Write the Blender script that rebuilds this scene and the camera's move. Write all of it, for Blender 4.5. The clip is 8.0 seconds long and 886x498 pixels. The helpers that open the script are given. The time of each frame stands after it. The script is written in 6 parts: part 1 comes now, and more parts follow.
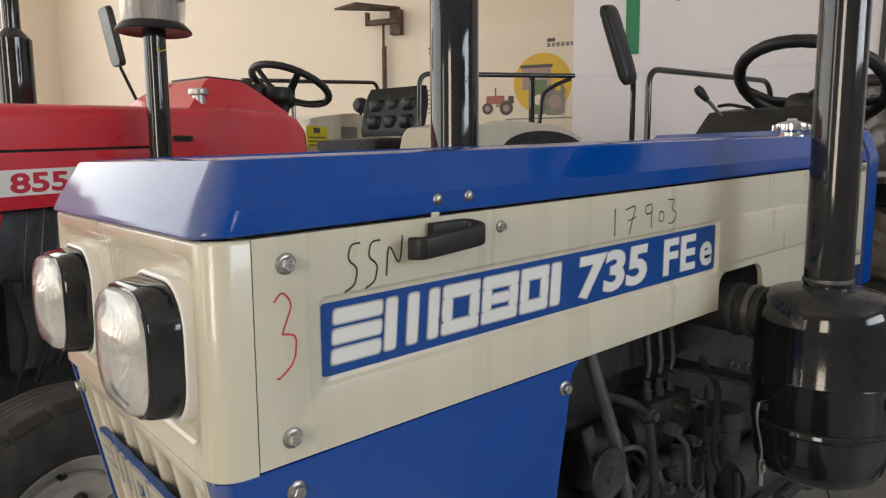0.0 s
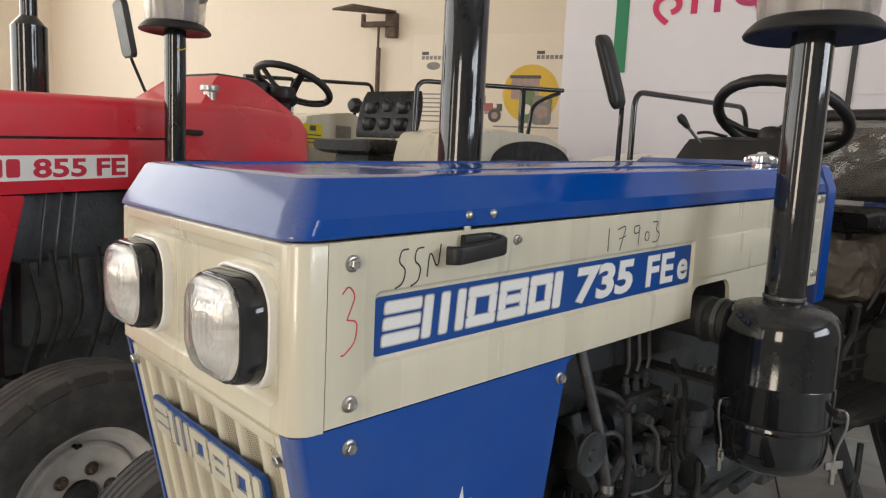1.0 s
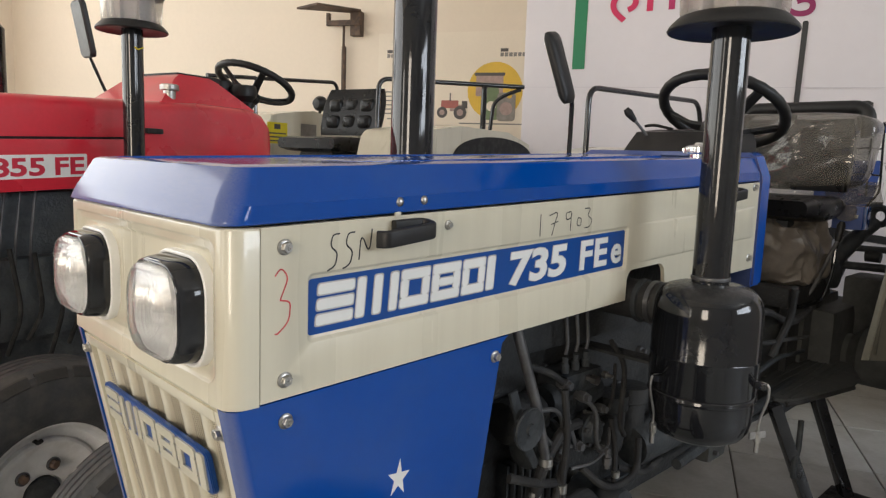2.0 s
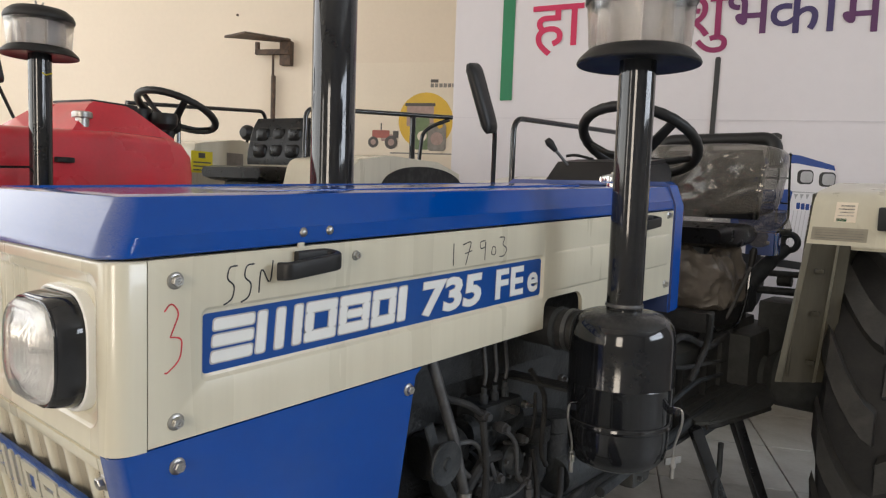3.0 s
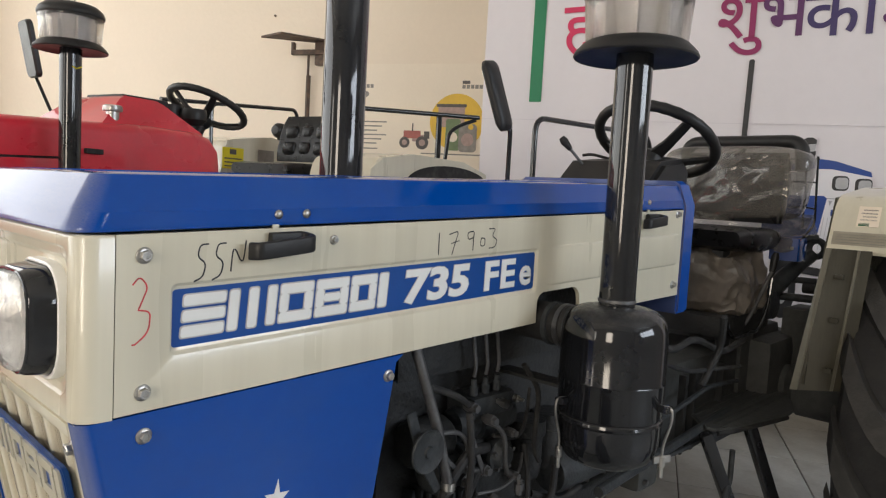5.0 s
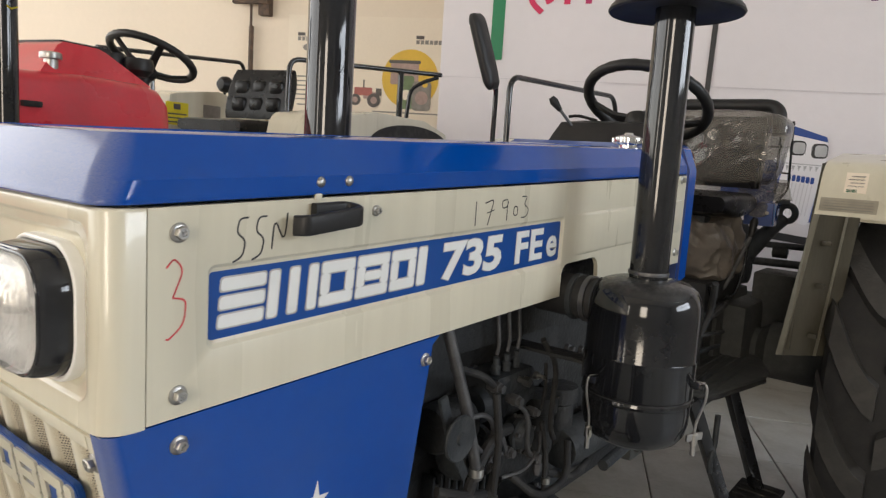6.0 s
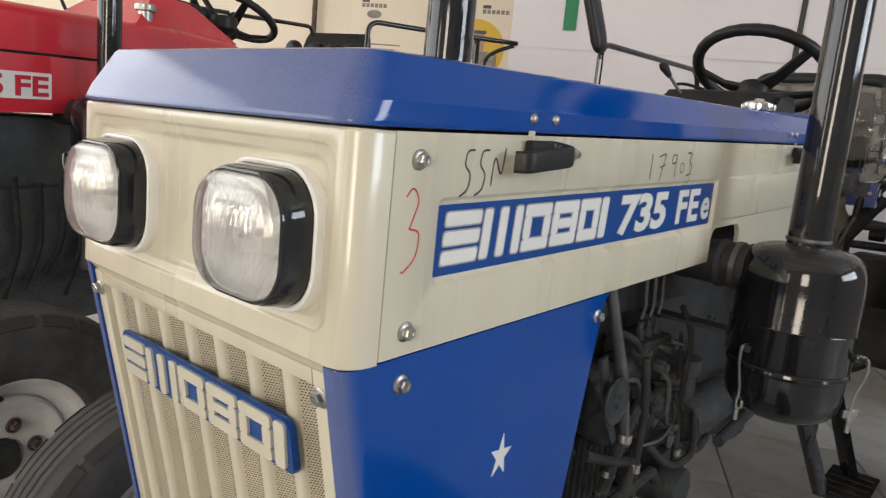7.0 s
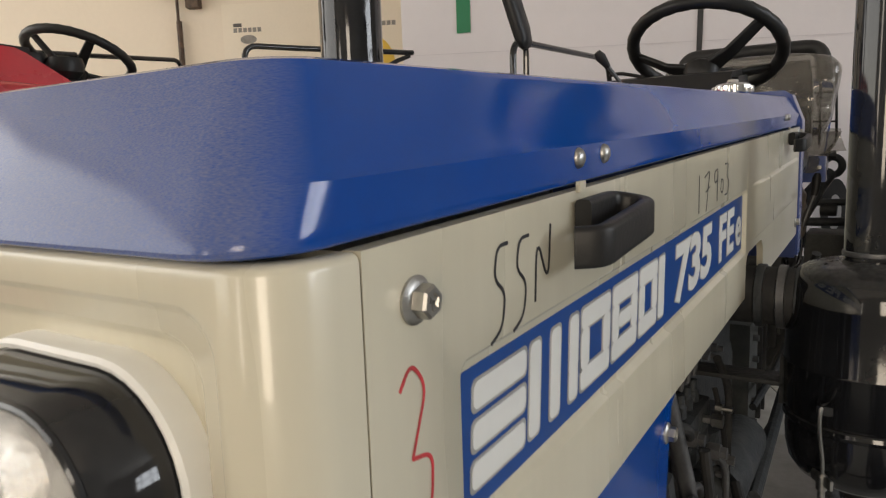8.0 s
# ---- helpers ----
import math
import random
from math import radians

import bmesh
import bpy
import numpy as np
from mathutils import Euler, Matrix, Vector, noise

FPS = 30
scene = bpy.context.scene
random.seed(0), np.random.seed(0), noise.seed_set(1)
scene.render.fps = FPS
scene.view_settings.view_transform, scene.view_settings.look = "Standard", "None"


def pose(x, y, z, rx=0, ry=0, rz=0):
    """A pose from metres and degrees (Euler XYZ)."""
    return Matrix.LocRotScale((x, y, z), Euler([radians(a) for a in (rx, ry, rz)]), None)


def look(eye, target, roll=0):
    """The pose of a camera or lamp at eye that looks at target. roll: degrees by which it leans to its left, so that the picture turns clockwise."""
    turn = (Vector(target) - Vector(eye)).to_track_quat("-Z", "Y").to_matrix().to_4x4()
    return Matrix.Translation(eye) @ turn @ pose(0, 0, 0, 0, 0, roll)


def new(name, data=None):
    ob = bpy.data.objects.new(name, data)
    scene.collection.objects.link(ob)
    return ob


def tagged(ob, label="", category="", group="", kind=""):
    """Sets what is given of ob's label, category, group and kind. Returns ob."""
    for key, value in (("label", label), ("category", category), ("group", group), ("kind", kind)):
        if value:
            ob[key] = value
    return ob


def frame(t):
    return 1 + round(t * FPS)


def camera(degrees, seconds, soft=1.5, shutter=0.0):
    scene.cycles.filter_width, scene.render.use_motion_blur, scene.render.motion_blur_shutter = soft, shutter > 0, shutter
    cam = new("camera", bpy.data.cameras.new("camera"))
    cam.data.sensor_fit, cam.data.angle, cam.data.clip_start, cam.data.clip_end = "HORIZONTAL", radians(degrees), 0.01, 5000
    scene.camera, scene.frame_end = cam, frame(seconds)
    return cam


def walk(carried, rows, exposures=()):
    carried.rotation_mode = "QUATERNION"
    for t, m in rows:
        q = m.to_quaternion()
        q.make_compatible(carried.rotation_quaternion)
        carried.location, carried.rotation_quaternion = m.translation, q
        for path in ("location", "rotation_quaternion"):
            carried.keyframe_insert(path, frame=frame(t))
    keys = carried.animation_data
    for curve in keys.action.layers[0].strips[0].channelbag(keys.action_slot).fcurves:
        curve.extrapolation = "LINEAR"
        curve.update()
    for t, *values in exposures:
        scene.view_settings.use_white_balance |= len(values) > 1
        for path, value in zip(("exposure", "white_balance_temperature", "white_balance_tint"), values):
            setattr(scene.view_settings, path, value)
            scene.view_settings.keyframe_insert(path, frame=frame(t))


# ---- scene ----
cam = camera(65.2, 8.0, soft=1.2, shutter=0.2)
PATH = [
    (0, (0.0, -0.006, 1.341), (1.283, 1.508, 1.089), -0.4),
    (0.5, (-0.04, -0.088, 1.352), (1.226, 1.439, 1.098), -0.2),
    (1, (-0.157, -0.078, 1.371), (1.182, 1.385, 1.116), 2.8),
    (2.3, (-0.145, -0.184, 1.355), (1.275, 1.202, 1.108), 1.4),
    (2.5, (-0.122, -0.187, 1.352), (1.327, 1.171, 1.121), 1.1),
    (3, (-0.107, -0.181, 1.362), (1.409, 1.113, 1.196), 2.0),
    (3.5, (-0.104, -0.21, 1.364), (1.394, 1.107, 1.215), 0.9),
    (4, (-0.125, -0.215, 1.35), (1.283, 1.193, 1.166), 2.0),
    (4.5, (-0.086, -0.256, 1.352), (1.373, 1.103, 1.197), 2.9),
    (4.7, (-0.064, -0.26, 1.349), (1.377, 1.119, 1.2), 3.0),
    (5.8, (-0.041, -0.13, 1.327), (1.417, 1.22, 1.095), 3.5),
    (6, (-0.078, -0.055, 1.339), (1.486, 1.164, 1.076), 3.7),
    (6.5, (-0.167, 0.047, 1.307), (1.439, 1.199, 1.001), 4.2),
    (7, (-0.182, 0.126, 1.275), (1.325, 1.4, 0.945), 5.6),
    (7.2, (-0.142, 0.163, 1.284), (1.376, 1.436, 1.008), 2.6),
    (7.5, (-0.034, 0.276, 1.288), (1.604, 1.395, 1.035), -0.9),
    (7.7, (0.023, 0.345, 1.296), (1.659, 1.462, 1.023), -1.1),
    (8, (0.073, 0.412, 1.308), (1.739, 1.482, 1.024), -1.9),
]
walk(cam, [(t, look(eye, target, roll)) for t, eye, target, roll in PATH], [(0, -0.25, 6250, 10), (1, -0.08, 6250, 10), (2.5, -0.06, 6150, 10), (3.5, -0.12, 6100, 10), (4.5, -0.10, 6100, 10), (6.5, 0.02, 6250, 10), (7, -0.02, 6150, 10), (7.5, -0.24, 6400, 10), (8, -0.32, 6500, 10)])

# ---------------------------------------------------------------- light
world = bpy.data.worlds.new("sky")
scene.world = world
world.use_nodes = True
wn = world.node_tree.nodes
sky = wn.new("ShaderNodeTexSky")
sky.sky_type, sky.sun_disc = "NISHITA", False
sky.sun_elevation, sky.sun_rotation = radians(48), radians(200)
world.node_tree.links.new(sky.outputs[0], wn["Background"].inputs[0])
wn["Background"].inputs[1].default_value = 0.12


def area_lamp(name, m, sx, sy, watts, colour):
    data = bpy.data.lights.new(name, "AREA")
    data.shape, data.size, data.size_y, data.energy, data.color = "RECTANGLE", sx, sy, watts, colour
    ob = new(name, data)
    ob.matrix_world = m
    return ob


ROOM = pose(0, 0, 0, 0, 0, -63)  # the hall stands turned against the tractors
# daylight in the openings: two tall windows before the tractors, the wide shutter, a high window
area_lamp("daylight_front", ROOM @ look((-0.65, -4.86, 2.15), (-0.65, 0, 1.9)), 1.3, 2.3, 122, (1.0, 0.84, 0.65))
area_lamp("daylight_corner", ROOM @ look((-4.55, -4.86, 2.15), (-4.0, 0, 1.9)), 1.0, 2.3, 52, (1.0, 0.87, 0.72))
area_lamp("daylight_west", ROOM @ look((-6.52, 0.15, 2.85), (0, 0.15, 2.0)), 8.1, 2.7, 248, (1.0, 0.93, 0.82))
area_lamp("daylight_side", ROOM @ look((6.32, -0.2, 2.9), (0, -0.2, 2.5)), 4.1, 1.6, 215, (0.94, 0.97, 1.0))


# ---------------------------------------------------------------- materials
def material(name, base, rough=0.5, metal=0.0, vary=0.12, scale=6.0, fine=90.0, bump=0.0, coat=0.0, dirt=None, dirt_amount=0.0, per_object=0.0, stretch=(1, 1, 1), wave=0.0):
    """A painted or plain surface with stains at one scale and grain at a finer one."""
    m = bpy.data.materials.new(name)
    m.use_nodes = True
    nt = m.node_tree
    b = nt.nodes["Principled BSDF"]
    co = nt.nodes.new("ShaderNodeTexCoord")
    mp = nt.nodes.new("ShaderNodeMapping")
    mp.inputs["Scale"].default_value = stretch
    nt.links.new(co.outputs["Object"], mp.inputs[0])
    n1 = nt.nodes.new("ShaderNodeTexNoise")
    n1.inputs["Scale"].default_value, n1.inputs["Detail"].default_value = scale, 5
    n2 = nt.nodes.new("ShaderNodeTexNoise")
    n2.inputs["Scale"].default_value, n2.inputs["Detail"].default_value = fine, 3
    nt.links.new(mp.outputs[0], n1.inputs["Vector"])
    nt.links.new(mp.outputs[0], n2.inputs["Vector"])
    mix = nt.nodes.new("ShaderNodeMix")
    mix.data_type = "RGBA"
    dark = [c * (1 - vary) for c in base]
    mix.inputs["A"].default_value = (*dark, 1)
    mix.inputs["B"].default_value = (*[min(1, c * (1 + vary * 0.6)) for c in base], 1)
    add = nt.nodes.new("ShaderNodeMath")
    add.operation = "MULTIPLY_ADD"
    nt.links.new(n2.outputs["Fac"], add.inputs[0])
    add.inputs[1].default_value = 0.35
    nt.links.new(n1.outputs["Fac"], add.inputs[2])
    ramp = nt.nodes.new("ShaderNodeMapRange")
    ramp.inputs["From Min"].default_value, ramp.inputs["From Max"].default_value = 0.45, 0.9
    nt.links.new(add.outputs[0], ramp.inputs["Value"])
    nt.links.new(ramp.outputs[0], mix.inputs["Factor"])
    colour = mix.outputs["Result"]
    if dirt:
        n3 = nt.nodes.new("ShaderNodeTexNoise")
        n3.inputs["Scale"].default_value, n3.inputs["Detail"].default_value = scale * 2.3, 8
        nt.links.new(mp.outputs[0], n3.inputs["Vector"])
        r3 = nt.nodes.new("ShaderNodeMapRange")
        r3.inputs["From Min"].default_value, r3.inputs["From Max"].default_value = 0.45, 0.75
        r3.inputs["To Max"].default_value = dirt_amount
        nt.links.new(n3.outputs["Fac"], r3.inputs["Value"])
        m3 = nt.nodes.new("ShaderNodeMix")
        m3.data_type = "RGBA"
        nt.links.new(r3.outputs[0], m3.inputs["Factor"])
        nt.links.new(colour, m3.inputs["A"])
        m3.inputs["B"].default_value = (*dirt, 1)
        colour = m3.outputs["Result"]
    if per_object:
        oi = nt.nodes.new("ShaderNodeObjectInfo")
        r4 = nt.nodes.new("ShaderNodeMapRange")
        r4.inputs["To Min"].default_value, r4.inputs["To Max"].default_value = 1 - per_object, 1 + per_object
        nt.links.new(oi.outputs["Random"], r4.inputs["Value"])
        m4 = nt.nodes.new("ShaderNodeVectorMath")
        m4.operation = "SCALE"
        nt.links.new(colour, m4.inputs[0])
        nt.links.new(r4.outputs[0], m4.inputs["Scale"])
        colour = m4.outputs[0]
    nt.links.new(colour, b.inputs["Base Color"])
    rr = nt.nodes.new("ShaderNodeMapRange")
    rr.inputs["To Min"].default_value, rr.inputs["To Max"].default_value = max(0.02, rough * 0.75), min(1, rough * 1.3)
    nt.links.new(n1.outputs["Fac"], rr.inputs["Value"])
    nt.links.new(rr.outputs[0], b.inputs["Roughness"])
    b.inputs["Metallic"].default_value = metal
    b.inputs["Coat Weight"].default_value = coat
    b.inputs["Coat Roughness"].default_value = 0.05
    if wave:
        nw = nt.nodes.new("ShaderNodeTexNoise")
        nw.inputs["Scale"].default_value, nw.inputs["Detail"].default_value, nw.inputs["Distortion"].default_value = 5.5, 1.0, 0.6
        nt.links.new(co.outputs["Object"], nw.inputs["Vector"])
        bp = nt.nodes.new("ShaderNodeBump")
        bp.inputs["Strength"].default_value, bp.inputs["Distance"].default_value = 1.0, wave
        nt.links.new(nw.outputs["Fac"], bp.inputs["Height"])
        nt.links.new(bp.outputs[0], b.inputs["Normal"])
    if bump:
        bp = nt.nodes.new("ShaderNodeBump")
        bp.inputs["Strength"].default_value, bp.inputs["Distance"].default_value = 1.0, bump
        nt.links.new(n2.outputs["Fac"], bp.inputs["Height"])
        nt.links.new(bp.outputs[0], b.inputs["Normal"])
    return m


CREAM = material("cream_paint", (0.655, 0.618, 0.495), 0.28, vary=0.05, scale=3, fine=40, coat=0.45, dirt=(0.50, 0.45, 0.35), dirt_amount=0.25, stretch=(3.0, 3.0, 0.20), wave=0.0016)
BLUE = material("blue_paint", (0.001, 0.060, 0.34), 0.12, vary=0.08, scale=4, fine=60, coat=0.0, dirt=(0.04, 0.10, 0.27), dirt_amount=0.2, wave=0.0018)
BLUE.node_tree.nodes["Principled BSDF"].inputs["Specular IOR Level"].default_value = 0.5
RED = material("red_paint", (0.66, 0.028, 0.050), 0.28, vary=0.12, scale=4, fine=60, coat=0.5, dirt=(0.4, 0.1, 0.1), dirt_amount=0.2)
FROSTED = material("frosted_inner_cone", (0.74, 0.72, 0.73), 0.4, vary=0.12, scale=14, fine=90)
GASKET = material("white_lamp_gasket", (0.92, 0.92, 0.90), 0.35, vary=0.06, scale=12, fine=90)
BLACK_GLOSS = material("black_enamel", (0.018, 0.019, 0.022), 0.06, vary=0.3, scale=8, fine=120, wave=0.0012, coat=0.1, dirt=(0.035, 0.034, 0.032), dirt_amount=0.22)
BLACK_PLASTIC = material("black_plastic", (0.017, 0.017, 0.018), 0.42, vary=0.2, scale=12, fine=300, bump=0.0002, dirt=(0.04, 0.038, 0.035), dirt_amount=0.25)
BLACK_RUBBER = material("black_rubber", (0.021, 0.021, 0.022), 0.75, vary=0.2, scale=10, fine=140, bump=0.0008, dirt=(0.085, 0.082, 0.076), dirt_amount=0.5)
TYRE = material("tyre_rubber", (0.074, 0.077, 0.082), 0.6, vary=0.25, scale=9, fine=120, bump=0.001, dirt=(0.15, 0.143, 0.13), dirt_amount=0.55)
LUG = material("dusty_tyre_lug", (0.048, 0.047, 0.046), 0.7, vary=0.25, scale=9, fine=120, bump=0.001, dirt=(0.09, 0.085, 0.078), dirt_amount=0.5)
TYRE_DARK = material("rear_tyre_rubber", (0.026, 0.026, 0.028), 0.7, vary=0.25, scale=9, fine=120, bump=0.001, dirt=(0.05, 0.047, 0.042), dirt_amount=0.4)
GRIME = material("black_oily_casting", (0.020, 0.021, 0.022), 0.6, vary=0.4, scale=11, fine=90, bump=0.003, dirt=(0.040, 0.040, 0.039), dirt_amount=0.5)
# engine grey made lighter and bluer: window light put into the colour
LIT_CAST = material("dusty_casting_with_window_light", (0.085, 0.098, 0.108), 0.45, vary=0.35, scale=8, fine=90, bump=0.003, dirt=(0.15, 0.155, 0.155), dirt_amount=0.5)
DUSTY = material("dusty_rubber_mat", (0.050, 0.052, 0.050), 0.75, vary=0.25, scale=14, fine=120, bump=0.0012, dirt=(0.085, 0.085, 0.08), dirt_amount=0.5)
ENGINE = material("engine_grey_enamel", (0.030, 0.034, 0.038), 0.55, vary=0.40, scale=13, fine=120, bump=0.002, dirt=(0.070, 0.073, 0.074), dirt_amount=0.5)
VINYL = material("black_vinyl", (0.008, 0.008, 0.009), 0.28, vary=0.2, scale=20, fine=260, bump=0.0006)
for m, level in ((VINYL, 0.25), (BLACK_PLASTIC, 0.35), (TYRE, 0.3), (BLACK_RUBBER, 0.35), (ENGINE, 0.35)):
    m.node_tree.nodes["Principled BSDF"].inputs["Specular IOR Level"].default_value = level
STEEL = material("zinc_steel", (0.46, 0.45, 0.43), 0.36, metal=1.0, vary=0.2, scale=40, fine=300)
CHROME = material("chrome", (0.75, 0.75, 0.76), 0.12, metal=1.0, vary=0.1, scale=30, fine=200)
DULL_STEEL = material("dull_steel", (0.16, 0.16, 0.165), 0.45, metal=0.8, vary=0.3, scale=20, fine=200)
WHEEL_SILVER = material("silver_wheel_paint", (0.80, 0.80, 0.80), 0.4, metal=0.0, vary=0.1, scale=8, fine=90, dirt=(0.3, 0.27, 0.22), dirt_amount=0.4)
DECAL_WHITE = material("white_decal_film", (0.78, 0.79, 0.78), 0.35, vary=0.04, scale=10, fine=80)
DECAL_BLUE = material("blue_decal_film", (0.004, 0.06, 0.28), 0.33, vary=0.08, scale=10, fine=80)
DECAL_RED = material("red_decal_film", (0.55, 0.02, 0.05), 0.4, vary=0.08, scale=10, fine=80)
INK = material("black_marker_ink", (0.02, 0.02, 0.025), 0.5, vary=0.4, scale=90, fine=400)
RED_INK = material("red_marker_ink", (0.55, 0.05, 0.06), 0.5, vary=0.4, scale=90, fine=400)
WALL_CREAM = material("cream_wall_paint", (0.84, 0.735, 0.605), 0.7, vary=0.04, scale=0.7, fine=30, bump=0.0015)
WALL_WHITE = material("white_wall_paint", (0.76, 0.74, 0.70), 0.7, vary=0.05, scale=0.7, fine=30, bump=0.0015)
# grey of the two unseen walls, chosen to set reflections and bounce
WALL_DIM = material("unseen_wall_grey", (0.48, 0.46, 0.42), 0.75, vary=0.08, scale=0.7, fine=30, bump=0.0015)
APRON = material("dusty_olive_flap", (0.058, 0.053, 0.038), 0.24, vary=0.35, scale=5, fine=60, dirt=(0.075, 0.067, 0.05), dirt_amount=0.5, stretch=(1, 3, 0.4))
APRON_EDGE = material("dusty_flap_edge", (0.16, 0.15, 0.115), 0.35, vary=0.3, scale=6, fine=60, dirt=(0.10, 0.09, 0.07), dirt_amount=0.4)
BANNER = material("white_flex_banner", (0.715, 0.68, 0.715), 0.5, vary=0.04, scale=0.9, fine=14, bump=0.002)
GREEN = material("green_print", (0.015, 0.20, 0.085), 0.5, vary=0.08, scale=3, fine=40)
PAPER = material("poster_paper", (0.85, 0.755, 0.625), 0.6, vary=0.05, scale=2, fine=60)
YELLOW = material("yellow_print", (0.74, 0.48, 0.05), 0.5, vary=0.08, scale=5, fine=60)
PRINT_GREY = material("grey_print", (0.26, 0.24, 0.22), 0.55, vary=0.25, scale=25, fine=160)
PLATE = material("tan_data_plate", (0.36, 0.33, 0.265), 0.5, vary=0.15, scale=20, fine=140)
PRINT_DARK = material("dark_print", (0.10, 0.09, 0.085), 0.55, vary=0.2, scale=25, fine=160)
PRINT_ROSE = material("rose_grey_print", (0.42, 0.30, 0.27), 0.55, vary=0.2, scale=25, fine=160)
PRINT_GREEN = material("green_can_print", (0.16, 0.22, 0.11), 0.55, vary=0.2, scale=25, fine=160)
FLOOR = material("worn_stone_floor", (0.46, 0.475, 0.465), 0.35, vary=0.22, scale=2.2, fine=45, bump=0.0008, dirt=(0.19, 0.18, 0.16), dirt_amount=0.55, per_object=0.10)
JOINT = material("floor_joint", (0.13, 0.115, 0.10), 0.8, vary=0.2, scale=5, fine=60)
RUST = material("rusty_steel", (0.09, 0.06, 0.045), 0.65, vary=0.4, scale=14, fine=130, dirt=(0.25, 0.15, 0.09), dirt_amount=0.5)
MESH_DARK = material("grille_mesh", (0.56, 0.50, 0.38), 0.5, vary=0.1, scale=10, fine=100)
LOGO_GREY = material("silver_edge", (0.5, 0.5, 0.5), 0.3, metal=0.5, vary=0.1, scale=20, fine=100)
YELLOW_STICKER = material("yellow_sticker", (0.75, 0.62, 0.02), 0.4, vary=0.05, scale=10, fine=60)
TAIL_RED = material("red_reflector", (0.5, 0.02, 0.02), 0.2, vary=0.1, scale=20, fine=100)


def glass_material(name, tint=(1, 1, 1), rough=0.03, ior=1.45, mixed=0.0, ribs=0.0):
    """Clear glass or plastic; mixed lets plain light straight through, ribs is a fluted relief."""
    m = bpy.data.materials.new(name)
    m.use_nodes = True
    nt = m.node_tree
    b = nt.nodes["Principled BSDF"]
    b.inputs["Base Color"].default_value = (*tint, 1)
    b.inputs["Transmission Weight"].default_value = 1.0
    b.inputs["Roughness"].default_value, b.inputs["IOR"].default_value = rough, ior
    co = nt.nodes.new("ShaderNodeTexCoord")
    n = nt.nodes.new("ShaderNodeTexNoise")
    n.inputs["Scale"].default_value = 40
    nt.links.new(co.outputs["Object"], n.inputs["Vector"])
    height = n.outputs["Fac"]
    bp = nt.nodes.new("ShaderNodeBump")
    bp.inputs["Distance"].default_value = 0.0004
    if ribs:
        wv = nt.nodes.new("ShaderNodeTexWave")
        wv.bands_direction = "Y"
        wv.inputs["Scale"].default_value, wv.inputs["Distortion"].default_value = ribs, 0.15
        nt.links.new(co.outputs["Object"], wv.inputs["Vector"])
        height = wv.outputs["Fac"]
        bp.inputs["Distance"].default_value = 0.0016
    nt.links.new(height, bp.inputs["Height"])
    nt.links.new(bp.outputs[0], b.inputs["Normal"])
    if mixed:
        tr = nt.nodes.new("ShaderNodeBsdfTransparent")
        tr.inputs[0].default_value = (*tint, 1)
        mx = nt.nodes.new("ShaderNodeMixShader")
        mx.inputs[0].default_value = mixed
        nt.links.new(b.outputs[0], mx.inputs[1])
        nt.links.new(tr.outputs[0], mx.inputs[2])
        nt.links.new(mx.outputs[0], nt.nodes["Material Output"].inputs["Surface"])
    return m


LENS = glass_material("lamp_glass", (1.0, 1.0, 1.0), 0.05, 1.4, 0.55)
BOWL = glass_material("clear_plastic_bowl", (0.93, 0.92, 0.90), 0.12, 1.3, 0.35)
LENS_FACE = material("pressed_lens_glass", (1.0, 0.99, 0.97), 0.09, metal=0.7, vary=0.03, scale=20, fine=120)
nt = LENS_FACE.node_tree
clear, blend = nt.nodes.new("ShaderNodeBsdfTransparent"), nt.nodes.new("ShaderNodeMixShader")
blend.inputs[0].default_value = 0.52
nt.links.new(nt.nodes["Principled BSDF"].outputs[0], blend.inputs[1])
nt.links.new(clear.outputs[0], blend.inputs[2])
nt.links.new(blend.outputs[0], nt.nodes["Material Output"].inputs["Surface"])
REFLECTOR = material("lamp_reflector", (1.0, 1.0, 1.0), 0.24, metal=0.35, vary=0.03, scale=20, fine=120)
nt = REFLECTOR.node_tree
relief, place, total = nt.nodes.new("ShaderNodeBump"), nt.nodes.new("ShaderNodeTexCoord"), nt.nodes.new("ShaderNodeMath")
for slot, (way, size) in enumerate((("Y", 60), ("Z", 24))):
    flutes = nt.nodes.new("ShaderNodeTexWave")
    flutes.bands_direction = way
    flutes.inputs["Scale"].default_value, flutes.inputs["Distortion"].default_value = size, 0.8
    nt.links.new(place.outputs["Object"], flutes.inputs["Vector"])
    nt.links.new(flutes.outputs["Fac"], total.inputs[slot])
relief.inputs["Distance"].default_value = 0.0020
nt.links.new(total.outputs[0], relief.inputs["Height"])
nt.links.new(relief.outputs[0], nt.nodes["Principled BSDF"].inputs["Normal"])


